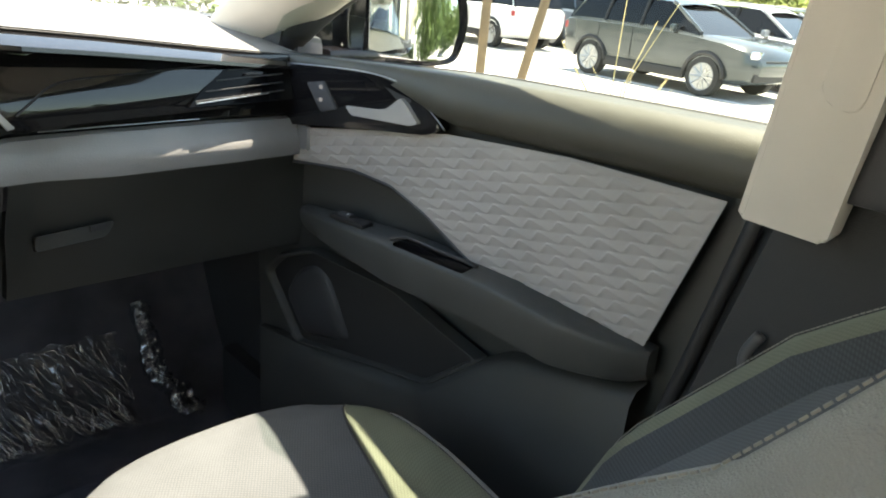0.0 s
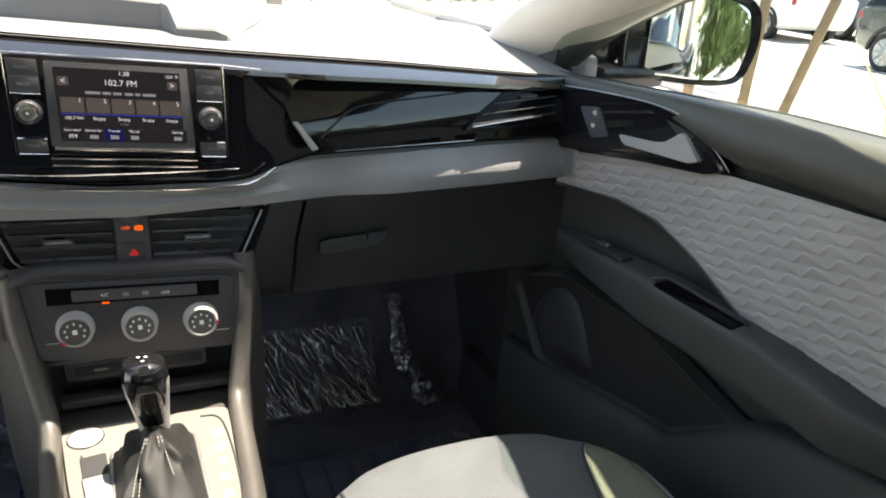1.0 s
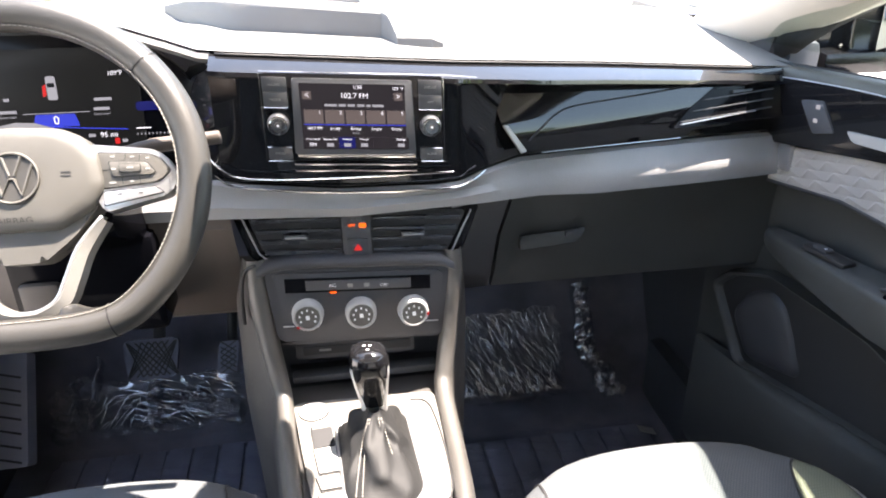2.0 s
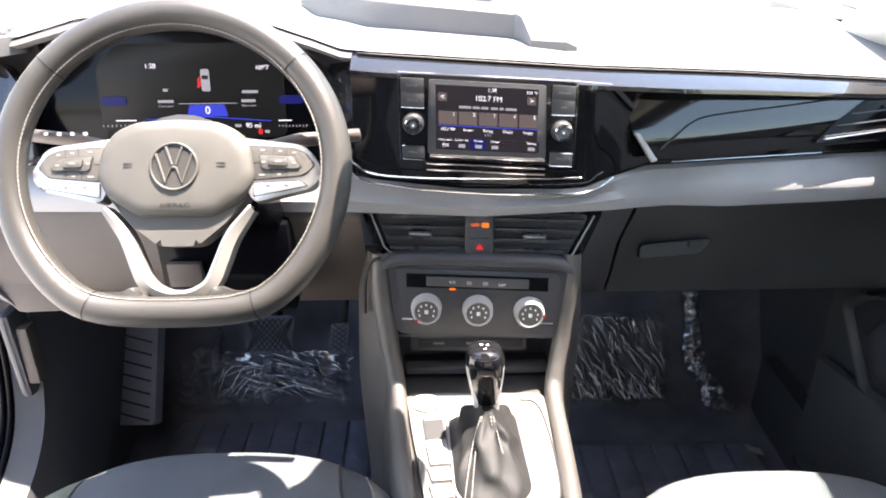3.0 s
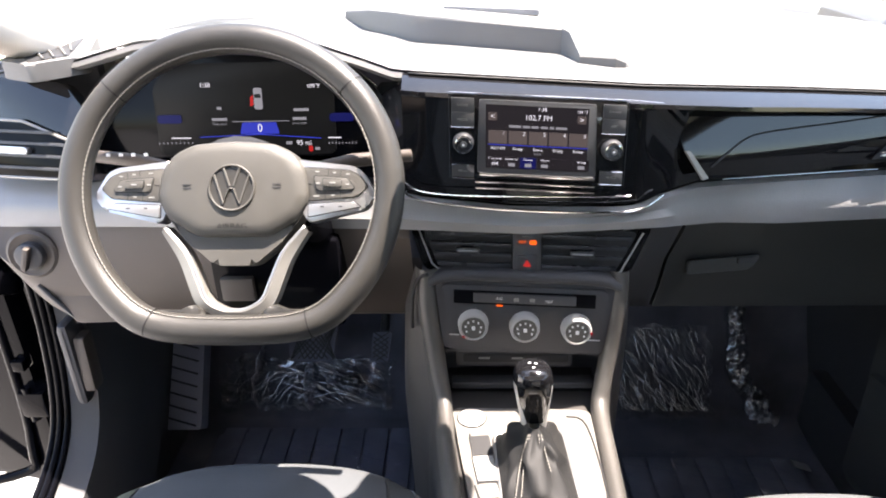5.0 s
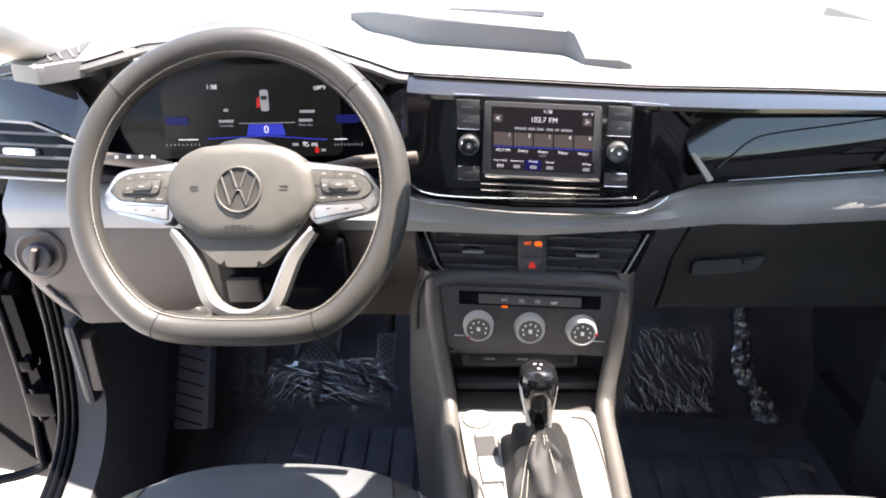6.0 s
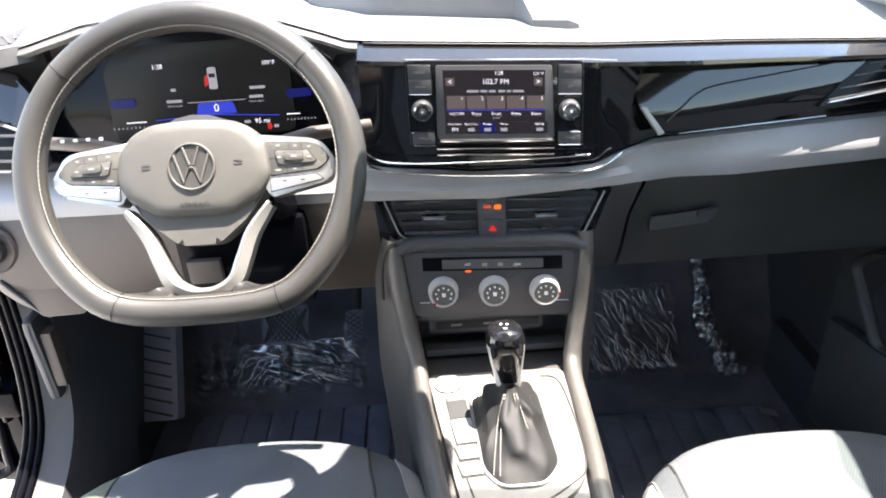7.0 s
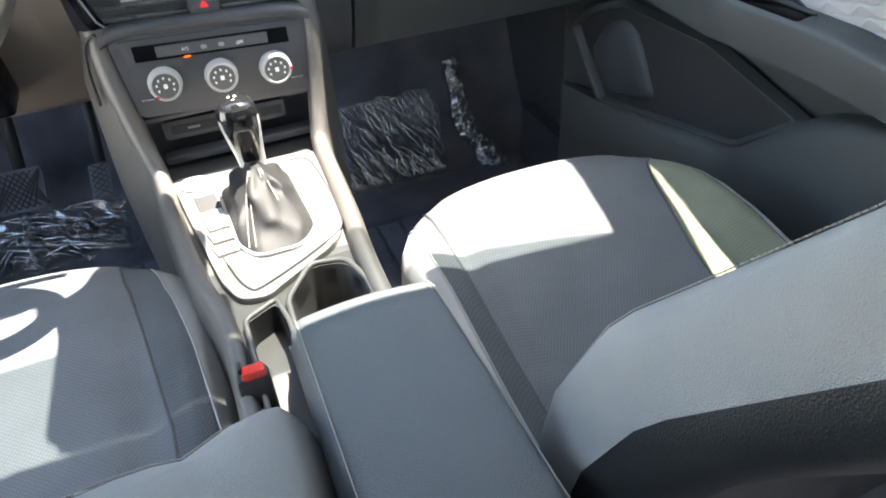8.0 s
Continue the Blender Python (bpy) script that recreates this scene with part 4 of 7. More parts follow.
for sx, (inner, w0, w1) in RAILS.items():
    secs, flank = [], []
    line_ = curve_pts(inner, 5)
    for k, p in enumerate(line_):
        w = w0 + (w1 - w0) * min(1.0, k / 30)
        f = max(0.0, min(1.0, (p.z - 0.85) / 0.13))
        d = line_[min(k + 1, len(line_) - 1)] - line_[max(k - 1, 0)]
        out = V((0, d.z, -d.y)).normalized()
        if out.z < 0 or (abs(out.z) < 0.2 and out.y > 0):
            out = -out
        at = lambda a, h: V((sx * (p.x + a), p.y, p.z)) + out * h
        secs.append([at(-0.002, -0.014), at(0.0, -0.002), at(w * 0.18, 0.003), at(w * 0.5, 0.005), at(w * 0.82, 0.002), at(w, -0.006), at(w + 0.004, -0.020)])
        e = secs[-1][-1]
        g = 0.5 if sx > 0 else 1.0
        flank.append([e, e + V((sx * g * (0.006 + 0.012 * f), 0.02 * f, -0.07)), e + V((sx * g * (0.010 + 0.016 * f), 0.04 * f, -0.20)), V((e.x + sx * 0.012, e.y + 0.05 * f, 0.36))])
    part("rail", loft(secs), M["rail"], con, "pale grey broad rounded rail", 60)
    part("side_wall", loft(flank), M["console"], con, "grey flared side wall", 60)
part("top_bar", loft([[V((x, 0.845, 1.033 - 0.05 * x - d)), V((x, 0.822, 1.033 - 0.05 * x - d)), V((x, 0.813, 1.029 - 0.05 * x - d)), V((x, 0.812, 1.022 - 0.05 * x - d)), V((x, 0.818, 1.017 - 0.05 * x - d)), V((x, 0.84, 1.016 - 0.05 * x - d))] for x, d in ((x, 0.008 * (abs(x) / 0.12) ** 7) for x in steps(-0.128, 0.123, 40))]), M["black"], con, "black bar across the top of the console", 60)
part("rail_gap", tube(curve_pts([(-0.128, 0.815, 1.032), (-0.142, 0.820, 1.022), (-0.150, 0.826, 0.99), (-0.153, 0.832, 0.94)], 6), 0.0025, 6), M["rubber"], con, "dark gap beside the rail", 180)
# tray under the heater panel
part("tray_back", box((0.002, 0.905, 0.85), (0.24, 0.01, 0.15), 0.002), M["black"], con)
part("tray_roof", box((0.002, 0.862, 0.912), (0.23, 0.09, 0.006), 0.001), M["black"], con)
part("tray_floor", box((0.002, 0.850, 0.812), (0.22, 0.12, 0.02), 0.004), M["rubber"], con)
part("tray_lip", box((0.0, 0.835, 0.845), (0.20, 0.02, 0.012), 0.004), M["darkgrey"], con)
ub = part("socket_panel", slab(Plane((-0.018, 0.85, 0.876), (1, 0, -0.01), (0, 0.2, 1)), rpoly(rect(-0.075, -0.012, 0.09, 0.012), 0.003), 0.02, 0.002), M["darkgrey"], con, "charcoal socket panel")
up = Plane((-0.018, 0.85, 0.876), (1, 0, -0.01), (0, 0.2, 1))
part("socket_slot", slab(up, rpoly(rect(-0.065, -0.006, 0.085, 0.006), 0.002), 0.002, 0.0005, top=0.0015), M["rubber"], ub)
for a in (-0.035, 0.012):
    part("socket", slab(up, rect(a - 0.008, -0.0015, a + 0.008, 0.0015), 0.001, 0, top=0.002), M["printdark"], ub)
# top plate
tp = Plane((0, 0, 0.838), (1, 0, 0), (0, 1, 0))
part("console_deck", slab(tp, [(-0.104, 0.83), (0.098, 0.83), (0.090, 0.60), (0.086, 0.553), (-0.080, 0.553), (-0.088, 0.60)], 0.02, 0.001, top=-0.006), M["console"], con, "grey deck between the rails")
for pts in ([(-0.080, 0.553), (-0.050, 0.553), (-0.050, 0.0), (-0.064, 0.0), (-0.064, 0.49)], [(0.078, 0.485), (0.086, 0.50), (0.084, 0.0), (0.078, 0.0)], [(-0.050, 0.553), (0.030, 0.553), (0.030, 0.534), (-0.004, 0.490), (-0.018, 0.492), (-0.050, 0.476)], [(-0.014, 0.492), (-0.004, 0.490), (-0.004, 0.0), (-0.014, 0.0)], [(0.030, 0.553), (0.086, 0.553), (0.084, 0.49), (0.078, 0.485), (0.066, 0.526), (0.030, 0.534)]):
    part("deck_strip", slab(tp, pts, 0.02, 0, top=-0.006), M["console"], con)
plate = part("plate", slab(tp, rpoly([(-0.099, 0.784), (0.089, 0.779), (0.085, 0.62), (0.078, 0.583), (0.062, 0.560), (-0.024, 0.505), (-0.052, 0.511), (-0.066, 0.55), (-0.088, 0.70)], 0.012), 0.008, 0.002, top=0.002), M["plate"], con, "silver-grey plate round the gear lever")
part("plate_groove", tube(curve_pts([(0.055, 0.765, 0.8405), (0.080, 0.745, 0.8405), (0.084, 0.61, 0.8405), (0.058, 0.570, 0.8405), (-0.020, 0.524, 0.8405), (-0.040, 0.526, 0.8405), (-0.054, 0.57, 0.8405), (-0.068, 0.66, 0.8405), (-0.075, 0.73, 0.8405)], 5), 0.0012, 6), M["rubber"], plate)
part("start_key", lathe((-0.072, 0.762, 0.839), (0, 0, 1), [(0.0, 0), (0.0185, 0), (0.0185, 0.0025), (0.0165, 0.0035), (0.0155, 0.0025), (0.0, 0.0025)], 32), M["silverpaint"], plate, "round silver start button")
part("key_ring", tube([(-0.072 + 0.0192 * math.cos(t), 0.762 + 0.0192 * math.sin(t), 0.8405) for t in (2 * math.pi * k / 32 for k in range(32))], 0.0010, 6, closed=True), M["rubber"], plate)
well = part("tray_well", slab(tp, rpoly([(-0.077, 0.725), (-0.050, 0.728), (-0.046, 0.693), (-0.072, 0.690)], 0.003), 0.002, 0, top=0.003), M["rubber"], plate, "small dark well")
for y0, y1, mm in ((0.645, 0.688, "silverpaint"), (0.618, 0.641, "plate"), (0.592, 0.614, "plate")):
    part("key_gap", slab(tp, [(-0.0695 + (0.69 - y0) * 0.06, y0 - 0.0014), (-0.0425 + (0.69 - y0) * 0.06, y0 + 0.0006), (-0.0445 + (0.69 - y1) * 0.06, y1 + 0.0014), (-0.0735 + (0.69 - y1) * 0.06, y1 - 0.0006)], 0.003, 0, top=0.0030), M["rubber"], plate)
    part("key", slab(tp, rpoly([(-0.068 + (0.69 - y0) * 0.06, y0), (-0.044 + (0.69 - y0) * 0.06, y0 + 0.002), (-0.046 + (0.69 - y1) * 0.06, y1), (-0.072 + (0.69 - y1) * 0.06, y1 - 0.002)], 0.002), 0.006, 0.001, top=0.005), M[mm], plate)
for i in range(5):
    y = 0.615 + 0.027 * i
    part("gate_mark", slab(tp, rpoly(rect(0.066, y, 0.076, y + 0.010), 0.001), 0.001, 0, top=0.0026), M["print"], plate)

# gear lever
gl = thing("gear_lever", (0.004, 0.66, 0.84), "gloss black and silver gear lever with stitched leather boot", "gear lever")
base = [(-0.044, 0.728), (0.045, 0.735), (0.052, 0.60), (0.030, 0.572), (-0.020, 0.572), (-0.038, 0.60)]
part("boot_frame", tube([(a, b, 0.842) for a, b in rpoly(base, 0.012)], 0.0025, 6, closed=True), M["satin"], gl, "silver frame", 180)


def boot_pt(u, v):
    ring = rpoly(base, 0.012, 3)
    k = u * len(ring)
    i = int(k) % len(ring)
    p = V((*ring[i], 0)).lerp(V((*ring[(i + 1) % len(ring)], 0)), k - int(k))
    top_ = V((0.002, 0.690, 0))
    s = (1 - v) ** 1.35 * 0.78 + (1 - v) * 0.08 + 0.14
    a = math.atan2(p.y - 0.655, p.x)
    q = top_.lerp(p, min(1, s)) if v > 0.02 else p
    fold = 1 + 0.20 * math.sin(a * 5 + 7 * v) * math.sin(math.pi * v) ** 1.2 + 0.08 * math.sin(a * 9 - 9 * v) * math.sin(math.pi * v)
    return ((q.x - 0.002) * fold + 0.002, (q.y - 0.685) * fold + 0.685, 0.842 + 0.056 * v ** 0.8)


bt = part("boot", sheet(boot_pt, 72, 24), M["boot"], gl, "black leather boot with folds", 180)
for dx in (0.014, 0.023, -0.016, -0.022):
    x0 = dx
    part("stitching", dashes(curve_pts([(x0 * 0.35 + 0.002, 0.668, 0.893), (x0 * 0.7, 0.645, 0.874), (x0 * 1.0, 0.615, 0.861), (x0 * 1.25, 0.585, 0.848)], 4), 0.0042, 0.003, 0.0011), M["thread"], bt, "", 0)
KN = [(0.868, 0.0005, 0.691, 0.0165, 0.0175), (0.893, 0.0005, 0.689, 0.0158, 0.0165), (0.915, -0.0005, 0.687, 0.0178, 0.0185), (0.938, -0.002, 0.684, 0.0208, 0.0215), (0.958, -0.003, 0.682, 0.0232, 0.0235), (0.972, -0.0035, 0.681, 0.0228, 0.0235), (0.982, -0.004, 0.680, 0.0195, 0.0205), (0.987, -0.004, 0.680, 0.0130, 0.0140), (0.9885, -0.004, 0.680, 0.004, 0.004)]
KN = [(z - 0.014, x + 0.004, y + 0.017, w, d) for z, x, y, w, d in KN]


def knob_pt(z, ang, off=0.0):
    x, y, w, d = (lerp(z, [(k[0], k[n]) for k in KN]) for n in (1, 2, 3, 4))
    c, s = math.cos(ang), math.sin(ang)
    e = 0.78
    return V((x + (w + off) * math.copysign(abs(c) ** e, c), y + (d + off) * math.copysign(abs(s) ** e, s), z))


zs_k = steps(0.854, 0.958, 16) + [0.963, 0.968, 0.971, 0.973, 0.9745]
knob = part("knob", loft([[knob_pt(z, 2 * math.pi * i / 40) for i in range(40)] for z in zs_k], True, True), M["silverpaint"], gl, "satin silver lever grip", 60)
part("knob_blade", sheet(lambda u, v: knob_pt(0.896 + 0.060 * v, -math.pi / 2 + (2 * u - 1) * (0.50 + 0.45 * v), 0.0010), 16, 14), M["gloss"], knob, "gloss black face", 180)
part("knob_cap", loft([[knob_pt(z, 2 * math.pi * i / 40, 0.0008) + V((0, 0, 0.0008)) for i in range(40)] for z in (0.954, 0.958, 0.963, 0.966, 0.968, 0.971, 0.973, 0.9745)], True, True), M["gloss"], knob, "gloss black cap", 60)
for a, b in ((-0.004, 0.003), (0.003, 0.002), (0.0, -0.006)):
    part("knob_print", slab(Plane((0.0, 0.697, 0.9745), (1, 0, 0), (0, 1, 0.0)), rect(a - 0.0016, b - 0.0008, a + 0.0016, b + 0.0008), 0.0004, 0, top=0.0012), M["print"], knob)
part("collar", tube([(0.0045, 0.707, 0.850), (0.0045, 0.708, 0.866)], 0.0178, 24), M["boot"], gl, "", 180)

# cup holder and side slot
def well(pts, depth):
    return loft([[tp.at(a, b, 0.0) for a, b in pts], [tp.at(a, b, -depth) for a, b in pts], [tp.at(a * 0.98 + 0.001, b * 0.98 + 0.008, -depth - 0.001) for a, b in pts]], True, False)


hd = part("cup_holder", well(rpoly([(-0.004, 0.490), (0.030, 0.534), (0.066, 0.526), (0.078, 0.485), (0.078, 0.30), (-0.004, 0.30)], 0.012), 0.075), M["rail"], con, "deep grey cup holder")
part("cup_floor", slab(tp, rect(-0.01, 0.28, 0.10, 0.56), 0.004, 0, top=-0.074), M["rubber"], hd)
part("cup_rim", tube([(a, b, 0.840) for a, b in rpoly([(-0.006, 0.490), (0.029, 0.538), (0.068, 0.530), (0.080, 0.487), (0.080, 0.40), (-0.006, 0.40)], 0.012)], 0.0035, 7, closed=True), M["rail"], hd, "", 180)
sl = part("side_slot", well(rpoly([(-0.050, 0.475), (-0.018, 0.492), (-0.014, 0.455), (-0.014, 0.10), (-0.045, 0.10)], 0.008), 0.035), M["rubber"], con, "dark slot beside the armrest")
part("slot_floor", slab(tp, rect(-0.055, 0.08, -0.008, 0.50), 0.004, 0, top=-0.034), M["console"], sl)
part("slot_rim", tube([(a, b, 0.841) for a, b in rpoly([(-0.052, 0.477), (-0.016, 0.496), (-0.010, 0.455), (-0.010, 0.10), (-0.047, 0.10)], 0.008)], 0.003, 7, closed=True), M["rail"], sl, "", 180)

# armrest
ar = thing("armrest", (0.06, 0.2, 0.84), "slate vinyl armrest lid with pale stitching", "armrest")


def arm_sec(y):
    f = min(1, max(0, (0.425 - y) / 0.05))
    t = 0.905 - 0.055 * (1 - f) ** 2.2 + 0.004 * math.sin((0.42 - y) * 6)
    x0, x1 = -0.012 + 0.01 * (0.42 - y), 0.122 + 0.02 * (0.42 - y)
    r = 0.016
    return [V((x0 - 0.006, y, 0.838)), V((x0 - 0.003, y, t - 0.02)), V((x0 + 0.002, y, t - 0.006)), V((x0 + r * 0.6, y, t - 0.001))] + [V((x0 + r + (x1 - x0 - 2 * r) * i / 6, y, t + 0.004 * math.sin(math.pi * i / 6))) for i in range(7)] + [V((x1 - r * 0.6 + 0.001, y, t - 0.001)), V((x1 - 0.002, y, t - 0.006)), V((x1 + 0.003, y, t - 0.02)), V((x1 + 0.006, y, 0.838))]


part("lid", loft([arm_sec(y) for y in [0.427, 0.4265, 0.425, 0.42, 0.41, 0.40, 0.385, 0.36, 0.33, 0.30, 0.25, 0.20, 0.15, 0.12, 0.10]], caps=True), M["armlid"], ar, "smooth padded lid", 50)
for k in (2, 12):
    part("stitching", tube([arm_sec(y)[k] + V((0.002 if k == 2 else -0.002, 0, 0.003)) for y in steps(0.41, 0.11, 20)], 0.0006, 5), M["thread"], ar, "pale piping", 180)

# ---- steering wheel ----
WC = V((-0.3225, 0.698, 1.200))
wp = Plane(WC, (1, 0, 0.0), (0, 0.48, 0.878))
sw_ = thing("steering_wheel", WC, "grey leather flat-bottomed steering wheel with silver spokes", "steering wheel")


def rim_path(n=96, r=0.166):
    out = []
    for i in range(n):
        t = 2 * math.pi * i / n
        a, b = r * math.sin(t), r * math.cos(t)
        lowest = -0.150
        if b < lowest + 0.03:
            d = (lowest + 0.03 - b)
            b = lowest + 0.03 - 0.03 * math.tanh(d / 0.03)
        out.append((a, b * 0.95 if b > 0 else b))
    return out


RP = rim_path()
rim = part("rim", tube([wp.at(a, b, 0.004) for a, b in RP], 0.0165, 18, closed=True, squash=0.95), M["leather"], sw_, "grey leather rim", 180)
part("stitching", dashes([wp.at(a * 0.915, b * 0.915, 0.0145) for a, b in RP + RP[:1]], 0.0048, 0.0036, 0.0011), M["thread"], rim, "pale cross stitching", 0)
for i in (13, 83, 40, 56):
    a, b = RP[i]
    a2, b2 = RP[i + 1]
    d = (wp.at(a2, b2) - wp.at(a, b)).normalized()
    c = wp.at(a, b, 0.004)
    part("seam", lathe(c - d * 0.0006, d, [(0.0145, 0), (0.0168, 0), (0.0168, 0.0012), (0.0145, 0.0012)], 24), M["boot"], rim)
wq = Plane(wp.at(0.002, 0, -0.006), (1, 0, 0.0), (0, 0.48, 0.878))


def mir(pts, sx):
    return [(sx * a, b) for a, b in pts][::sx]


half = [(0.0, 0.0505), (0.042, 0.0475), (0.0625, 0.038), (0.0765, 0.0206), (0.0812, -0.0107), (0.0705, -0.0305), (0.038, -0.0505)]
hubo = half + [(-a, b) for a, b in half[:0:-1]]
ho = rpoly(hubo, 0.008, 4)
hub = part("airbag_cover", loft([[wq.at(a, b, -0.02) for a, b in ho], [wq.at(a, b, 0.004) for a, b in ho], [wq.at(a * 0.985, b * 0.98, 0.0085) for a, b in ho], [wq.at(a * 0.95, b * 0.93, 0.0115) for a, b in ho], [wq.at(a * 0.8, b * 0.75, 0.0135) for a, b in ho], [wq.at(a * 0.4, b * 0.35, 0.0145) for a, b in ho]], True, True), M["hub"], sw_, "taupe padded airbag cover with fine ribs", 60)
part("lower_cover", slab(wq, rpoly([(-0.080, -0.018), (-0.050, -0.056), (-0.020, -0.0805), (0.020, -0.0805), (0.050, -0.056), (0.080, -0.018)], 0.008), 0.03, 0.006, top=0.004), M["hub"], sw_, "taupe lower hub cover")
emb = part("emblem", tube([wq.at(0.0235 * math.cos(t), 0.0235 * math.sin(t), 0.0155) for t in (2 * math.pi * i / 40 for i in range(40))], 0.0014, 8, closed=True), M["hub"], hub, "round dull taupe emblem", 180)
part("emblem_disc", lathe(wq.at(0, 0, 0.0138), wq.n, [(0.0, 0), (0.0225, 0), (0.0225, 0.0010), (0.0, 0.0010)], 36), M["leather"], emb)
for sx in (-1, 1):
    part("emblem_bar", tube([wq.at(sx * 0.0085, 0.0205, 0.0152), wq.at(sx * 0.0022, 0.002, 0.0152)], 0.0015, 6), M["hub"], emb)
    part("emblem_bar", tube([wq.at(sx * 0.0185, 0.0135, 0.0152), wq.at(sx * 0.0085, -0.0165, 0.0152), wq.at(sx * 0.0022, -0.001, 0.0152), wq.at(0, -0.001, 0.0152)], 0.0015, 6), M["hub"], emb)
text("AIRBAG", Plane(wq.at(0, -0.0400, 0.0128), wq.u, wq.v * 0.0083 + wq.n * 0.0035), 0.0, 0.0, 0.0092, M["rubber"], hub, 0.0004)
for sx in (-1, 1):
    for db in (0.0, -0.0035):
        part("horn_mark", slab(wq, rect(sx * 0.047 - 0.0045, 0.003 + db, sx * 0.047 + 0.0045, 0.0040 + db), 0.004, 0, top=0.0146), M["rubber"], hub)
    sp = part("spoke", slab(wq, rpoly(mir([(0.066, 0.0305), (0.124, 0.0230), (0.1345, 0.0180), (0.1495, -0.0065), (0.138, -0.0225), (0.078, -0.0365), (0.070, -0.02)], sx), 0.005), 0.022, 0.004, top=0.006), M["satin"], sw_, "satin silver spoke")
    part("pad_gap", slab(wq, rpoly(mir([(0.073, 0.0225), (0.1205, 0.0190), (0.1320, 0.0140), (0.1420, 0.0010), (0.1305, -0.0100), (0.0760, -0.0145)], sx), 0.004), 0.003, 0, top=0.0064), M["rubber"], sp)
    part("key_pad", slab(wq, rpoly(mir([(0.074, 0.0215), (0.1205, 0.0180), (0.1310, 0.0130), (0.1405, 0.0010), (0.1300, -0.0090), (0.0770, -0.0132)], sx), 0.004), 0.004, 0.0012, top=0.008), M["hub"], sp, "taupe switch pad")
    part("key_well", slab(wq, rpoly(mir([(0.0835, 0.0132), (0.1195, 0.0108), (0.1282, -0.0010), (0.1250, -0.0030), (0.0870, -0.0038)], sx), 0.003), 0.003, 0, top=0.0083), M["rubber"], sp)
    part("key", slab(wq, rpoly(mir([(0.0845, 0.0122), (0.1190, 0.0100), (0.1265, -0.0008), (0.1240, -0.0020), (0.0880, -0.0028)], sx), 0.003), 0.004, 0.001, top=0.0100), M["hub"], sp)
    part("key_well", slab(wq, rpoly(mir([(0.0935, 0.0100), (0.1140, 0.0085), (0.1145, -0.0002), (0.0940, 0.0005)], sx), 0.002), 0.003, 0, top=0.0103), M["rubber"], sp)
    part("key", slab(wq, rpoly(mir([(0.0943, 0.0092), (0.1133, 0.0077), (0.1137, 0.0006), (0.0948, 0.0013)], sx), 0.0015), 0.004, 0.0008, top=0.0118), M["hub"], sp)
    for a0, b0, a1, b1 in ((0.100, 0.0200, 0.0995, 0.0132), (0.113, 0.0190, 0.1125, 0.0118), (0.0745, 0.0040, 0.0838, 0.0040), (0.096, -0.0040, 0.0965, -0.0120), (0.112, -0.0036, 0.1125, -0.0110)):
        part("key_gap", tube([wq.at(sx * a0, b0, 0.0080), wq.at(sx * a1, b1, 0.0080)], 0.0005, 4), M["rubber"], sp)
    for a, b, w, d in ((0.089, 0.0045, 0.0040, 0.0105), (0.1045, 0.0047, 0.0060, 0.0122), (0.1200, 0.0030, 0.0035, 0.0105), (0.088, 0.0170, 0.0040, 0.0084), (0.106, 0.0158, 0.0035, 0.0084), (0.120, 0.0140, 0.0035, 0.0084), (0.087, -0.0085, 0.0060, 0.0084), (0.1045, -0.0080, 0.0035, 0.0084)):
        part("key_print", slab(wq, rect(sx * a - w / 2, b - 0.0008, sx * a + w / 2, b + 0.0008), 0.0004, 0, top=d), M["printdark"], sp)
    part("rocker_gap", slab(wq, rpoly(mir([(0.0775, -0.0160), (0.1265, -0.0138), (0.1345, -0.0205), (0.0775, -0.0310)], sx), 0.002), 0.003, 0, top=0.0063), M["rubber"], sp)
    rk = part("rocker", slab(wq, rpoly(mir([(0.0785, -0.0168), (0.1260, -0.0147), (0.1330, -0.0200), (0.0785, -0.0300)], sx), 0.002), 0.004, 0.001, top=0.0085), M["satin"], sp, "silver rocker key")
    for a in (0.093, 0.112):
        part("rocker_print", slab(wq, rect(sx * a - 0.002, -0.0205, sx * a + 0.002, -0.0192), 0.0004, 0, top=0.0088), M["darkgrey"], rk)
inn = [(0.0735, -0.0390), (0.0500, -0.0650), (0.0365, -0.0950), (0.0275, -0.1150), (0.0130, -0.1245), (0.0, -0.1262)]
out_ = [(0.0780, -0.0450), (0.0600, -0.0740), (0.0500, -0.1000), (0.0395, -0.1225), (0.0175, -0.1340), (0.0, -0.1355)]
inn = curve_pts([(a, b, 0) for a, b in inn] + [(-a, b, 0) for a, b in inn[-2::-1]], 4)
out_ = curve_pts([(a, b, 0) for a, b in out_] + [(-a, b, 0) for a, b in out_[-2::-1]], 4)
rows = []
for p, q in zip(inn, out_):
    m_ = p.lerp(q, 0.3)
    rows.append([wq.at(p.x, p.y, -0.016), wq.at(p.x, p.y, 0.000), wq.at(m_.x, m_.y, 0.007), wq.at(q.x, q.y, 0.003), wq.at(q.x, q.y, -0.016)])
vs_ = part("lower_spoke", loft(rows), M["spoke"], sw_, "taupe-silver forked lower spoke", 30)
part("spoke_edge", tube([wq.at(p.lerp(q, 0.12).x, p.lerp(q, 0.12).y, 0.0035) for p, q in zip(inn, out_)], 0.0022, 8), M["satin"], vs_, "bright silver inner edge", 180)
for sx in (-1, 1):
    part("rim_tab", slab(wq, rpoly(mir([(0.030, -0.1290), (0.042, -0.1205), (0.056, -0.1265), (0.085, -0.1265), (0.060, -0.145), (0.030, -0.146)], sx), 0.004), 0.014, 0.005, top=0.010), M["leather"], rim, "", 60)
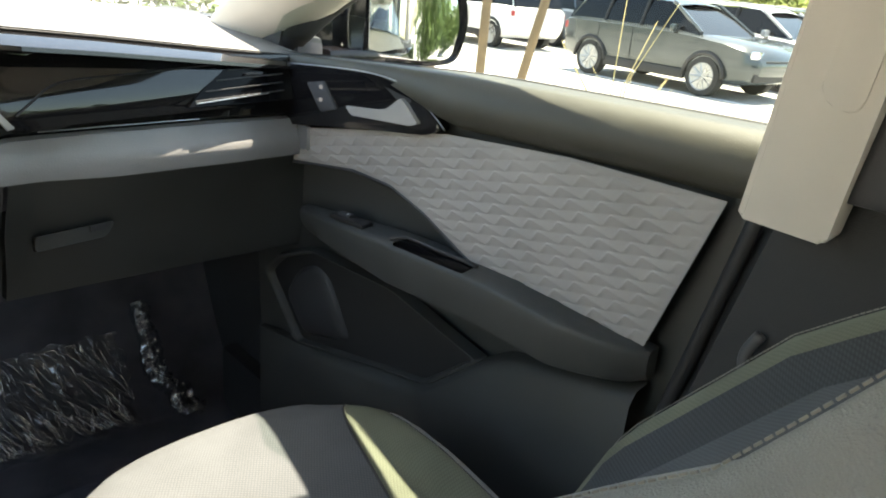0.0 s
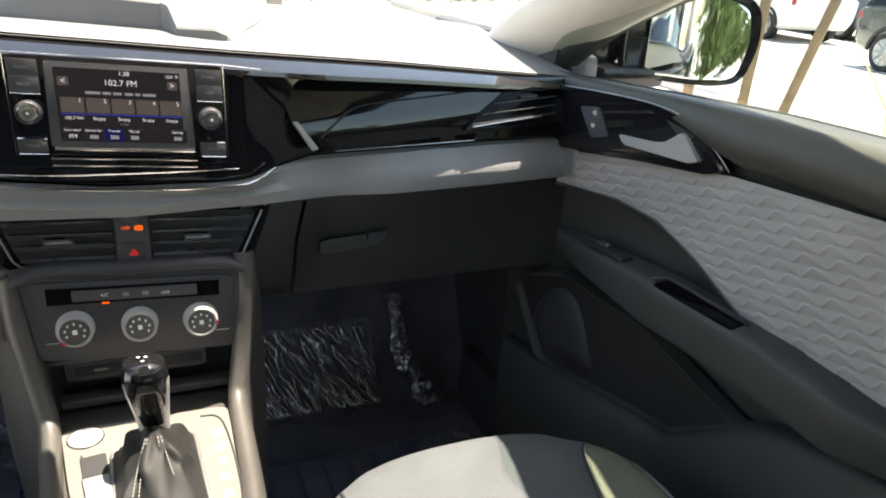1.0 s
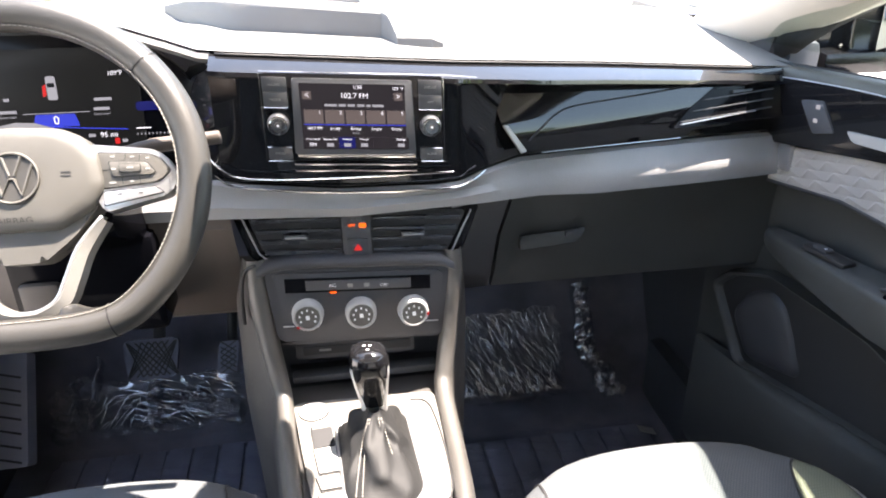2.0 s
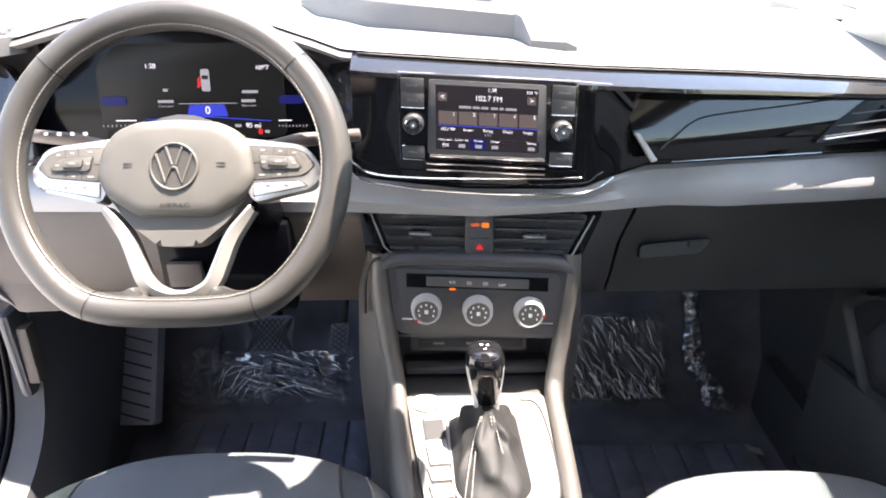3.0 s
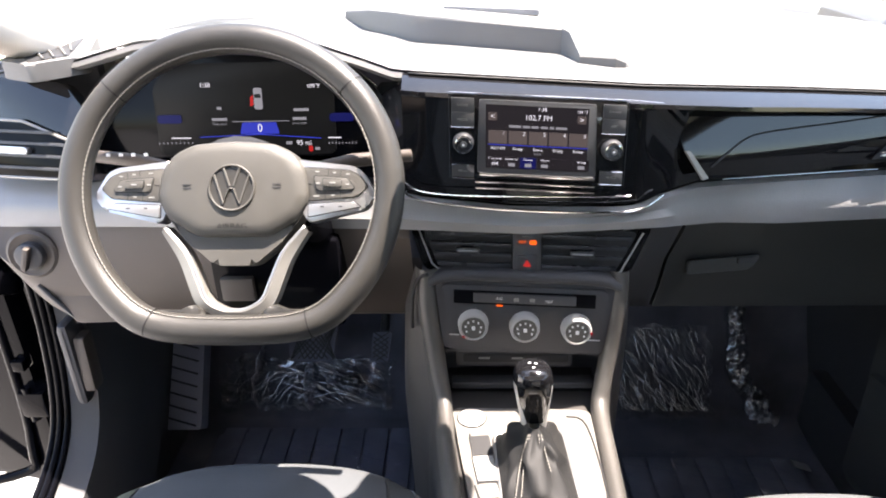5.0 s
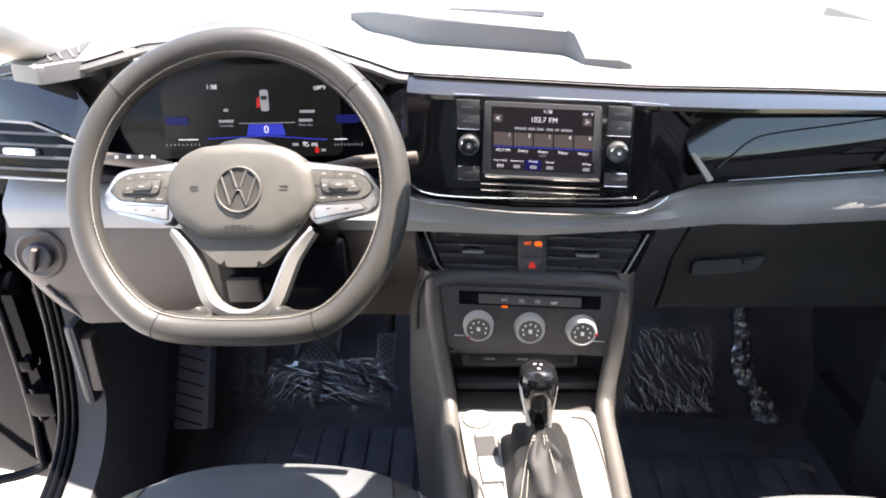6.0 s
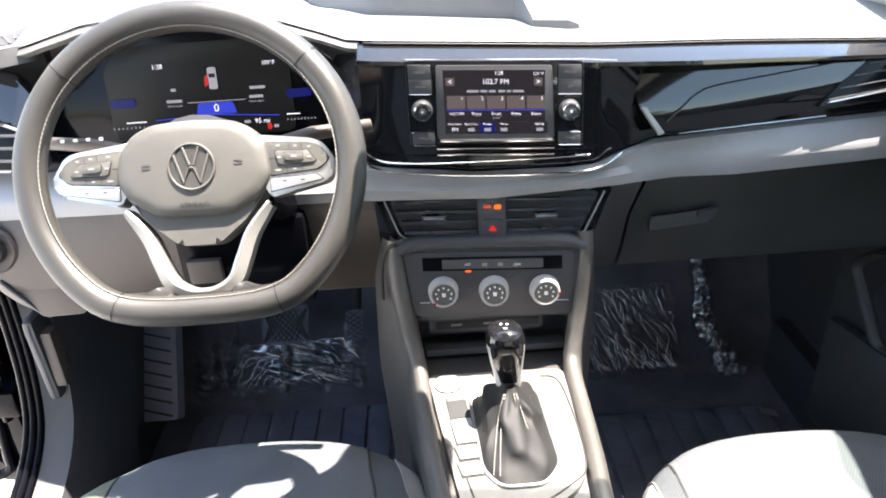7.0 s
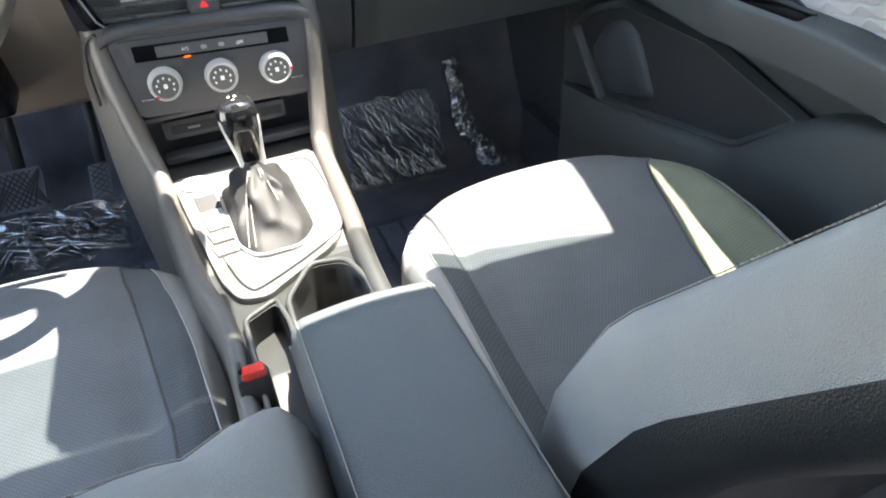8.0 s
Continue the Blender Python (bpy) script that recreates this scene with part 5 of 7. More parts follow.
part("hub_back", lathe(wp.at(0, -0.01, -0.06), wp.n, [(0.0, 0), (0.055, 0), (0.07, 0.04), (0.0, 0.045)], 24), M["black"], sw_)

# column and stalks
col = thing("steering_column", (-0.33, 0.85, 1.1), "dark steering column shroud with two stalks", "steering column")
part("shroud", loft([[wp.at(a * s, b * s - 0.008, h) for a, b in rpoly([(-0.075, -0.05), (0.075, -0.05), (0.07, 0.03), (-0.07, 0.03)], 0.025)] for s, h in ((0.6, -0.045), (0.95, -0.055), (1.0, -0.08), (1.02, -0.22))], True, True), M["jamb"], col, "black column shroud")
part("lower_column", box((-0.325, 0.865, 1.02), (0.17, 0.11, 0.13), 0.01), M["jamb"], col)
part("knee_plate", box((-0.375, 0.806, 1.018), (0.044, 0.012, 0.034), 0.004), M["knee"], col)
part("stalk", tube([wp.at(-0.06, 0.025, -0.05), wp.at(-0.12, 0.038, -0.045), wp.at(-0.175, 0.044, -0.04)], [0.008, 0.010, 0.009], 10, squash=0.7), M["knee"], col, "", 180)
part("stalk", tube([wp.at(0.06, 0.025, -0.05), wp.at(0.12, 0.036, -0.045), wp.at(0.185, 0.040, -0.04)], [0.008, 0.010, 0.009], 10, squash=0.7), M["knee"], col, "", 180)
for i in range(4):
    part("stalk_print", box(wp.at(-0.15 + 0.014 * i, 0.043, -0.033), (0.004, 0.002, 0.003)), M["print"], col)
# ---- seats ----
def front_line(dx):
    return lerp(abs(dx), [(0, 0.0), (0.03, -0.001), (0.06, -0.004), (0.09, -0.009), (0.12, -0.018), (0.14, -0.027), (0.16, -0.041), (0.18, -0.060), (0.20, -0.084), (0.213, -0.105), (0.225, -0.135), (0.235, -0.18), (0.24, -0.22)])


def seat(name, cx, fy, label, in_seam, in_pipe, out_seam, shift=0.0, wing=0.0, wide=1.0, hollow=0.0):
    s = thing(name, (cx, fy - 0.3, 0.36), label, "car seat", "front seats")
    side = 1 if cx > 0 else -1

    def surf(a0, a1, inset=0.0, crown=0.0):
        def f(u, v):
            b0, b1 = (lerp(v, a) if isinstance(a, list) else a for a in (a0, a1))
            dx = b0 + (b1 - b0) * u
            yfr = fy + front_line(dx) - inset
            prof = [(0.015, -0.30), (0.012, -0.16), (0.006, -0.07), (-0.004, -0.030), (-0.022, -0.010), (-0.05, -0.002), (-0.10, 0.0), (-0.18, -0.006), (-0.28, -0.018), (-0.38, -0.03), (-0.47, -0.035), (-0.52, -0.035)]
            k = v * (len(prof) - 1)
            i = min(int(k), len(prof) - 2)
            t = k - i
            py, pz = prof[i][0] * (1 - t) + prof[i + 1][0] * t, prof[i][1] * (1 - t) + prof[i + 1][1] * t
            bol = lerp(abs(dx), [(0.0, 0.002), (0.13, 0.006), (0.150, 0.000), (0.156, 0.000), (0.175, 0.012), (0.198, 0.020), (0.215, 0.014), (0.228, -0.012), (0.237, -0.07), (0.240, -0.28)])
            bol *= min(1.0, max(0.3, -py / 0.2)) if bol > 0 else 1.0
            bulge = crown * math.sin(math.pi * u)
            return (cx + dx * wide, yfr + py * (1 if py > 0 else 1 - 0.25 * (abs(dx) / 0.24)), 0.786 + pz + bol + bulge)
        return f

    inn_, out_s = [(v, -side * a) for v, a in in_seam], [(v, side * a) for v, a in out_seam]
    left, right = (inn_, out_s) if side > 0 else (out_s, inn_)
    part("cushion", sheet(surf(left, right, 0, 0.004), 24, 33), M["cloth"], s, "grey knitted seat cushion", 180)
    pipe_ = [(v, -side * a) for v, a in in_pipe]
    part("cushion_panel", sheet(surf(inn_, pipe_), 8, 33), M["clothdark"], s, "charcoal cloth panel", 180)
    part("cushion_bolster", sheet(surf(pipe_, -side * 0.240), 14, 33), M["clothlight"], s, "pale grey leatherette bolster", 180)
    part("cushion_inset", sheet(surf(out_s, side * 0.206), 14, 33), M["clotholive"], s, "olive-grey knit inset", 180)
    part("cushion_bolster", sheet(surf(side * 0.207, side * 0.240), 14, 33), M["clothlight"], s, "pale grey leatherette bolster", 180)
    for table, up_, r_, mm in ((pipe_, 0.001, 0.0014, "clothlight"), (inn_, -0.001, 0.0024, "rubber"), (out_s, -0.001, 0.0024, "rubber"), ([(0.0, side * 0.2065)], -0.0005, 0.0012, "rubber")):
        g = surf(table, table)
        part("piping" if mm == "clothlight" else "seam", tube([V(g(0, v)) + V((0, 0, up_)) for v in steps(0.0, 1.0, 40)], r_, 6), M[mm], s, "", 180)
    # backrest: reclined, with raised sides
    yb0 = fy - 0.70 + 0.245

    def back_pt(dx, h, dep):
        z = 0.74 + h
        w = lerp(h, [(0, 0.98), (0.138, 0.93), (0.245, 0.89), (0.317, 0.80), (0.417, 0.69), (0.50, 0.63), (0.60, 0.52), (0.68, 0.42)])
        lean = lerp(h, [(0, 0.0), (0.138, -0.012), (0.245, -0.056), (0.317, -0.11), (0.417, -0.185), (0.46, -0.240), (0.526, -0.285), (0.60, -0.34), (0.70, -0.44)])
        lean -= hollow * lerp(h, [(0.12, 0.0), (0.20, 0.8), (0.30, 1.0), (0.45, 0.6), (0.6, 0.3)])
        k = wing * min(1.0, max(0.0, (dx - 0.165) / 0.045)) * lerp(h, [(0, 0.8), (0.10, 1.0), (0.16, 0.75), (0.22, 0.25), (0.28, 0.0)])
        return V((cx + shift * max(0.0, 1 - h * 2) + dx * w + 0.045 * k, yb0 + lean + dep + 0.05 * k, z))

    hs = steps(0.0, 0.64, 22) + [0.665, 0.68, 0.686]

    def ring(lo, hi, n, deps):
        return [[back_pt(lo + (hi - lo) * i / n, h, lerp(i / n, deps) * (1 if h < 0.6 else max(0.0, 1 - (h - 0.6) * 11)) - max(0, h - 0.62) * 0.8) for i in range(n + 1)] for h in hs]

    part("backrest", loft(ring(-0.118, 0.118, 12, [(0, -0.030 - hollow), (0.5, -0.048 - hollow), (1, -0.030 - hollow)])), M["cloth"], s, "grey knitted backrest", 180)
    for sx in (-1, 1):
        part("backrest_panel", loft(ring(sx * 0.118, sx * 0.150, 6, [(0, -0.030 - hollow), (0.3, -0.022 - hollow * 0.8), (1, -0.002)])), M["clothdark"], s, "charcoal cloth panel", 180)
        rows = []
        for h in hs:
            k = 1 if h < 0.6 else max(0.0, 1 - (h - 0.6) * 11)
            e = -max(0, h - 0.62) * 0.8
            rows.append([back_pt(sx * a, h, d * k + e) for a, d in ((0.150, -0.002), (0.172, 0.006), (0.195, 0.008), (0.212, 0.000), (0.224, -0.016), (0.230, -0.040), (0.232, -0.072)) + (((0.226, -0.112 - hollow),) if hollow else ())])
        part("backrest_bolster", loft(rows), M["clotholive"] if sx * cx > 0 else M["clothlight"], s, "olive-grey knit bolster" if sx * cx > 0 else "pale grey leatherette bolster", 180)
        part("piping", dashes([r[2] + V((0, 0.001, 0.001)) for r in rows], 0.0042, 0.0030, 0.0009), M["thread"], s, "", 0)
    rows = []
    for h in hs:
        k = 1 if h < 0.6 else max(0.3, 1 - (h - 0.6) * 8)
        e = -max(0, h - 0.62) * 0.4
        rows.append([back_pt(a, h, d * k + e) for a, d in ((-0.231, -0.070), (-0.228, -0.105), (-0.20, -0.125), (0.0, -0.13), (0.20, -0.125), (0.228, -0.105), (0.231, -0.070))])
    part("backrest_shell", loft(rows), M["seatback"], s, "black vinyl back shell", 180)
    part("seat_base", box((cx, fy - 0.32, 0.50), (0.40, 0.42, 0.24), 0.03), M["rubber"], s, "black seat base")
    return s


seat("driver_seat", -0.335, 0.760, "driver seat in grey knit with pale bolsters, half sunlit", [(0.4, 0.138), (0.50, 0.144), (0.64, 0.160), (0.78, 0.176)], [(0.35, 0.172), (0.50, 0.187), (0.64, 0.208), (0.78, 0.219)], [(0.0, 0.165)], 0.069, 1.0, 1.08, 0.05)
seat("passenger_seat", 0.364, 0.710, "passenger seat in grey knit with pale bolsters, front sunlit", [(0.0, 0.162)], [(0.0, 0.193)], [(0.36, 0.178), (0.45, 0.166), (0.545, 0.150), (0.73, 0.112), (0.85, 0.100)])

bk = thing("seat_belt_buckle", (-0.06, 0.38, 0.80), "black seat belt buckle with red release button", "belt buckle")
tilt = Matrix.Rotation(radians(-20), 3, "X")
part("housing", box((-0.056, 0.377, 0.820), (0.030, 0.026, 0.078), 0.006, tilt), M["rubber"], bk)
part("button", box((-0.0545, 0.388, 0.8575), (0.021, 0.019, 0.010), 0.003, tilt), M["red"], bk, "bright red release button")
part("slot", box((-0.0655, 0.394, 0.862), (0.004, 0.016, 0.006), 0.001, tilt), M["rubber"], bk)
part("stalk", tube([(-0.056, 0.370, 0.79), (-0.060, 0.335, 0.70), (-0.064, 0.315, 0.55)], 0.010, 8), M["rubber"], bk, "", 180)

# ---- passenger door ----
def dx_door(y):
    return 0.722 - 0.085 * max(0.0, (y - 0.25) / 0.8) ** 2


door = thing("door_passenger", (0.74, 0.6, 0.4), "closed passenger door with pale quilted panel and black armrest", "car door", kind="structure")
GAP0 = [(0.40, 0.345), (0.72, 0.305), (0.931, 0.262), (1.041, 0.240), (1.20, 0.210)]     # rear edge: height, y


def rear_y(z):
    return lerp(z, GAP0)


def card_pt(u, v):
    z = 0.42 + 0.80 * v
    y0, y1 = rear_y(z), 1.08
    y = y0 + (y1 - y0) * u
    return (dx_door(y) + 0.012 + 0.02 * (1 - v), y, z)


part("door_card", sheet(card_pt, 30, 20), M["doorcard"], door, "black moulded door card", 40)
part("outer_skin", box((0.855, 0.66, 0.72), (0.05, 1.10, 0.88), 0.02), M["carblack"], door)

# padded roll along the window sill
secs = []
for y in steps(0.205, 1.075, 40):
    x = dx_door(y)
    zt = lerp(y, [(0.2, 1.243), (0.6, 1.237), (1.07, 1.212)])
    thin = lerp(y, [(0.2, 1.0), (0.62, 1.0), (0.75, 0.55), (1.07, 0.40)])
    secs.append([V((x + 0.11, y, zt - 0.07)), V((x + 0.035, y, zt - 0.012)), V((x + 0.020, y, zt)), V((x - 0.012, y, zt - 0.004 * thin)), V((x - 0.028 * thin, y, zt - 0.020 * thin)), V((x - 0.034 * thin, y, zt - 0.042 * thin)), V((x - 0.022 * thin, y, zt - 0.062 * thin)), V((x + 0.004, y, zt - 0.074 * thin))])
part("sill_roll", loft(secs), M["beltline"], door, "olive-grey padded sill roll", 180)
part("window_seal", tube([(dx_door(y) + 0.026, y, lerp(y, [(0.2, 1.240), (0.6, 1.234), (1.07, 1.209)])) for y in steps(0.19, 1.08, 20)], 0.005, 6), M["rubber"], door, "", 180)

part("door_gap", tube([(0.715, rear_y(z) - 0.008, z) for z in steps(0.42, 1.19, 16)], 0.009, 6), M["rubber"], door, "dark gap behind the door", 180)
# quilted insert
TOP = [(0.0, 0.242, 1.166), (0.25, 0.437, 1.166), (0.5, 0.631, 1.154), (0.75, 0.82, 1.124), (1.0, 1.045, 1.089)]
BOT = [(0.0, 0.303, 0.960), (0.34, 0.560, 0.982), (0.48, 0.664, 1.033), (0.58, 0.735, 1.058), (0.70, 0.815, 1.063), (1.0, 1.03, 1.040)]


def quilt_pt(u, v):
    """Pressed rows of long teeth: a zigzag ridge between two straight grooves."""
    ty, tz = g2(u, TOP)
    by, bz = g2(u, BOT)
    y, z = by + (ty - by) * v, bz + (tz - bz) * v
    row = (z - 0.95 + 0.20 * (y - 0.6)) / 0.0148
    r = math.floor(row)
    k = -y / 0.043 + 0.37 * r
    k -= math.floor(k)
    p = max(0.06, min(0.94, 1 - k / 0.8 if k < 0.8 else (k - 0.8) / 0.2))
    f = row - r
    h = f / p if f < p else (1 - f) / (1 - p)
    edge_ = min(1.0, v * 12, (1 - v) * 12, u * 30, (1 - u) * 30)
    return (dx_door(y) - 0.010 - 0.0021 * h * edge_, y, z)


part("quilted_panel", sheet(quilt_pt, 560, 200), M["quilt"], door, "pale grey panel pressed with zigzag pleats", 30)
part("panel_lower_rim", tube([(dx_door(g2(u, BOT)[0]) - 0.008, g2(u, BOT)[0], g2(u, BOT)[1] - 0.003) for u in steps(0, 1, 40)], 0.004, 6), M["black"], door, "", 180)

# handle bezel
bez = [(0.985, 1.203), (0.88, 1.210), (0.771, 1.214), (0.705, 1.206), (0.655, 1.176), (0.635, 1.160), (0.662, 1.147), (0.80, 1.130), (0.985, 1.104), (1.03, 1.110), (1.03, 1.198)]


def door_plate(pts, depth, bev, top, seg=2):
    pl = Plane((0, 0, 0), (0, -1, 0), (0, 0, 1))
    bm = slab(pl, [(-a, b) for a, b in pts], depth, bev, 0.0, None, seg)
    for v in bm.verts:
        v.co.x = v.co.x + dx_door(v.co.y) - top
    return bm


bz_ = part("handle_bezel", door_plate(rpoly(bez, 0.012), 0.02, 0.004, 0.020), M["gloss"], door, "gloss black handle surround", 30)
part("handle_recess", door_plate(rpoly([(0.845, 1.194), (0.750, 1.202), (0.690, 1.190), (0.720, 1.170), (0.815, 1.156)], 0.006), 0.004, 0, 0.0215), M["rubber"], bz_)
hd_ = [(0.816, 1.162), (0.752, 1.167), (0.732, 1.172), (0.707, 1.191), (0.698, 1.186), (0.672, 1.162), (0.687, 1.156), (0.803, 1.150)]
part("handle", door_plate(rpoly(hd_, 0.003), 0.010, 0.0025, 0.028), M["silverpaint"], bz_, "satin silver pull handle", 30)
lk = part("lock_switch", door_plate(rpoly([(0.902, 1.184), (0.866, 1.190), (0.836, 1.153), (0.870, 1.143)], 0.004), 0.008, 0.002, 0.027), M["darkgrey"], bz_, "lock rocker")
for zc in (1.162, 1.181):
    part("lock_symbol", door_plate(rect(0.866, zc - 0.003, 0.873, zc + 0.003), 0.001, 0, 0.0275), M["dim"], lk)
part("bezel_line", tube([(dx_door(p.x) - 0.019, p.x, p.y) for p in curve_pts([V((1.02, 1.200, 0)), V((0.88, 1.211, 0)), V((0.771, 1.215, 0)), V((0.70, 1.205, 0)), V((0.65, 1.175, 0)), V((0.630, 1.160, 0))], 5)], 0.0008, 6), M["satin"], bz_, "", 180)

# armrest
def arm_door(y):
    f = min(1.0, max(0.0, (0.935 - y) / 0.25)) ** 0.6
    g = min(1.0, max(0.0, (y - 0.285) / 0.11)) ** 0.5
    w = 0.050 * f * g + 0.004
    zt = lerp(y, [(0.28, 0.972), (0.50, 0.986), (0.70, 0.984), (0.94, 0.968)])
    h = (0.018 + 0.040 * f) * (0.40 + 0.60 * g)
    x = dx_door(y) - 0.004
    return [V((x + 0.01, y, zt + 0.004)), V((x - w * 0.5, y, zt + 0.003)), V((x - w + 0.004, y, zt + 0.001)), V((x - w + 0.001, y, zt - 0.002)), V((x - w, y, zt - 0.006)), V((x - w, y, zt - h * 0.5)), V((x - w + 0.002, y, zt - h)), V((x - w * 0.8 + 0.004, y, zt - h - 0.006)), V((x - w * 0.3, y, zt - h - 0.008)), V((x + 0.012, y, zt - h - 0.008))]


da = part("armrest", loft([arm_door(y) for y in steps(0.287, 0.932, 46)], caps=True), M["doorcard"], door, "charcoal padded door armrest", 42)
# solid block, no hollow: the grip cup's inner shade is in its near-black colour
part("pull_cup", box((0.668, 0.615, 0.985), (0.032, 0.135, 0.010), 0.005, Matrix.Rotation(radians(5), 3, "Z")), M["jamb"], da, "near-black block for the shaded grip cup")
part("cup_edge", tube([(0.685, 0.545, 0.992), (0.676, 0.685, 0.991), (0.652, 0.69, 0.991)], 0.0028, 6), M["darkgrey"], da, "", 180)
wsw = part("window_switch", box((0.660, 0.80, 0.985), (0.024, 0.075, 0.008), 0.003, Matrix.Rotation(radians(8), 3, "Z")), M["rubber"], da, "black window switch plate")
part("switch_key", box((0.659, 0.812, 0.990), (0.014, 0.026, 0.007), 0.003, Matrix.Rotation(radians(8), 3, "Z")), M["darkgrey"], wsw)
part("switch_mark", box((0.656, 0.803, 0.9942), (0.004, 0.003, 0.0008)), M["print"], wsw)

# map pocket with loudspeaker
po = [(1.020, 0.826), (0.985, 0.862), (0.905, 0.895), (0.72, 0.888), (0.61, 0.858), (0.545, 0.842), (0.640, 0.759), (0.707, 0.748), (0.939, 0.711)]
part("pocket", door_plate(rpoly(po, 0.008), 0.004, 0, -0.002), M["rubber"], door, "open black map pocket", 30)
rim_in = rpoly(po, 0.012, 5)
mid_y, mid_z = sum(a for a, b in rim_in) / len(rim_in), sum(b for a, b in rim_in) / len(rim_in)
rim_rows = [[V((dx_door(mid_y + (a - mid_y) * g) - d, mid_y + (a - mid_y) * g, mid_z + (b - mid_z) * g)) for a, b in rim_in] for g, d in ((0.97, -0.004), (0.985, 0.006), (1.0, 0.010), (1.03, 0.010), (1.08, -0.010))]
part("pocket_rim", loft(rim_rows, True), M["doorcard"], door, "raised charcoal edge of the map pocket", 60)
sk = [(0.975, 0.795), (0.945, 0.850), (0.905, 0.872), (0.868, 0.862), (0.83, 0.80), (0.812, 0.755), (0.925, 0.726)]
part("loudspeaker", loft([[V((dx_door(0.90 + (a - 0.90) * g) - d, 0.90 + (a - 0.90) * g, 0.80 + (b - 0.80) * g)) for a, b in rpoly(sk, 0.02, 5)] for g, d in ((1.0, -0.001), (0.95, 0.005), (0.84, 0.009), (0.5, 0.011), (0.1, 0.012))], True, True), M["black"], door, "black loudspeaker bulge in the pocket", 60)
# lower swell of the door
secs = []
for y in steps(0.292, 1.05, 34):
    x = dx_door(y)
    zt = lerp(y, [(0.29, 0.925), (0.40, 0.905), (0.50, 0.872), (0.545, 0.840), (0.635, 0.757), (0.707, 0.745), (0.939, 0.708), (1.05, 0.70)])
    w = min(1.0, (1.052 - y) / 0.30)
    secs.append([V((x + 0.01, y, zt)), V((x - 0.016 * w, y, zt - 0.004)), V((x - 0.026 * w, y, zt - 0.02)), V((x - 0.024 * w, y, zt * 0.5 + 0.26)), V((x - 0.010 * w, y, 0.48)), V((x + 0.02, y, 0.44))])
part("lower_swell", loft(secs), M["doorcard"], door, "charcoal lower door moulding", 60)
part("window_pane", sheet(lambda u, v: (dx_door(0.2 + 0.85 * u) + 0.045 - 0.10 * v - 0.04 * v * (1 - u), 0.16 + 0.92 * u - 0.42 * u * v, 1.235 + 0.27 * v), 12, 8), M["sideglass"], door, "clear side window", 180)
frame_pts = curve_pts([(0.715, 1.10, 1.19), (0.715, 1.035, 1.26), (0.726, 0.87, 1.360), (0.724, 0.62, 1.440), (0.724, 0.42, 1.485), (0.726, 0.10, 1.490)], 6)
part("window_frame", tube(frame_pts, [0.020 + 0.016 * min(1.0, 2.5 * i / len(frame_pts)) for i in range(len(frame_pts))], 8), M["rubber"], door, "black window frame", 180)
part("corner_trim", slab(Plane((0.685, 1.10, 1.23), (0, -1, 0), (0.1, -0.1, 1)), rpoly([(-0.05, -0.02), (0.035, -0.02), (0.055, 0.13), (0.04, 0.13)], 0.006), 0.02, 0.004), M["black"], door, "black corner trim")

solo("wall_outer_east", box((0.855, -0.76, 0.72), (0.05, 1.72, 0.92), 0.02), M["carblack"], (0.855, -0.7, 0.4), "gloss black outer side of the car", "wall", kind="structure")
# door mirror
mr = thing("door_mirror", (0.88, 1.06, 1.2), "black door mirror with silver glass outside the window", "mirror")
mo = rpoly([(-0.115, -0.050), (0.06, -0.060), (0.115, -0.050), (0.135, 0.02), (0.125, 0.09), (0.06, 0.115), (-0.10, 0.105), (-0.12, 0.03)], 0.03, 4)
mp = Plane((0.955, 1.05, 1.245), (0.943, -0.334, 0), (0.0, 0.02, 1))
part("housing", loft([[mp.at(a * s, b * s, d) for a, b in mo] for s, d in ((0.94, -0.006), (1.0, 0.0), (1.03, -0.02), (0.98, -0.07), (0.7, -0.11), (0.3, -0.125))], True, True), M["carblack"], mr, "gloss black mirror shell", 60)
part("mirror_glass", slab(mp, rpoly([(-0.075, -0.042), (0.05, -0.050), (0.10, -0.042), (0.115, 0.02), (0.105, 0.08), (0.05, 0.10), (-0.075, 0.092)], 0.018), 0.004, 0.001, top=0.001), M["mirror"], mr, "silver mirror glass")
part("mirror_arm", box((0.86, 1.10, 1.195), (0.14, 0.07, 0.04), 0.015), M["carblack"], mr)
part("fold_block", box(mp.at(-0.16, 0.0, -0.05), (0.08, 0.08, 0.10), 0.03), M["carblack"], mr)

# ---- driver's footwell, sill and open door ----
def sweep(pts, prof, n=6):
    """Section of (x, out) offsets carried along a line in a plane of constant x."""
    c = curve_pts(pts, n)
    rows = []
    for i, p in enumerate(c):
        d = (c[min(i + 1, len(c) - 1)] - c[max(i - 1, 0)]).normalized()
        s = V((0, d.z, -d.y))
        rows.append([p + V((a, 0, 0)) + s * b for a, b in prof])
    return loft(rows)


line = [(-0.705, 0.93, 1.02), (-0.705, 0.925, 0.90), (-0.705, 0.905, 0.78), (-0.708, 0.872, 0.70), (-0.712, 0.80, 0.645), (-0.715, 0.66, 0.60), (-0.715, 0.3, 0.575), (-0.715, -0.2, 0.575)]
ap = thing("door_sill_driver", (-0.71, 0.7, 0.5), "grey sill and pillar trim in the open doorway", "sill", kind="structure")
part("trim", sweep(line, [(-0.008, 0.002), (0.0, -0.002), (0.030, -0.012), (0.040, -0.05), (0.045, -0.22)]), M["darkgrey"], ap, "grey plastic sill trim", 50)
part("scuff_plate", box((-0.694, 0.72, 0.624), (0.026, 0.12, 0.006), 0.002, Matrix.Rotation(radians(18), 3, "X")), M["rubber"], ap)
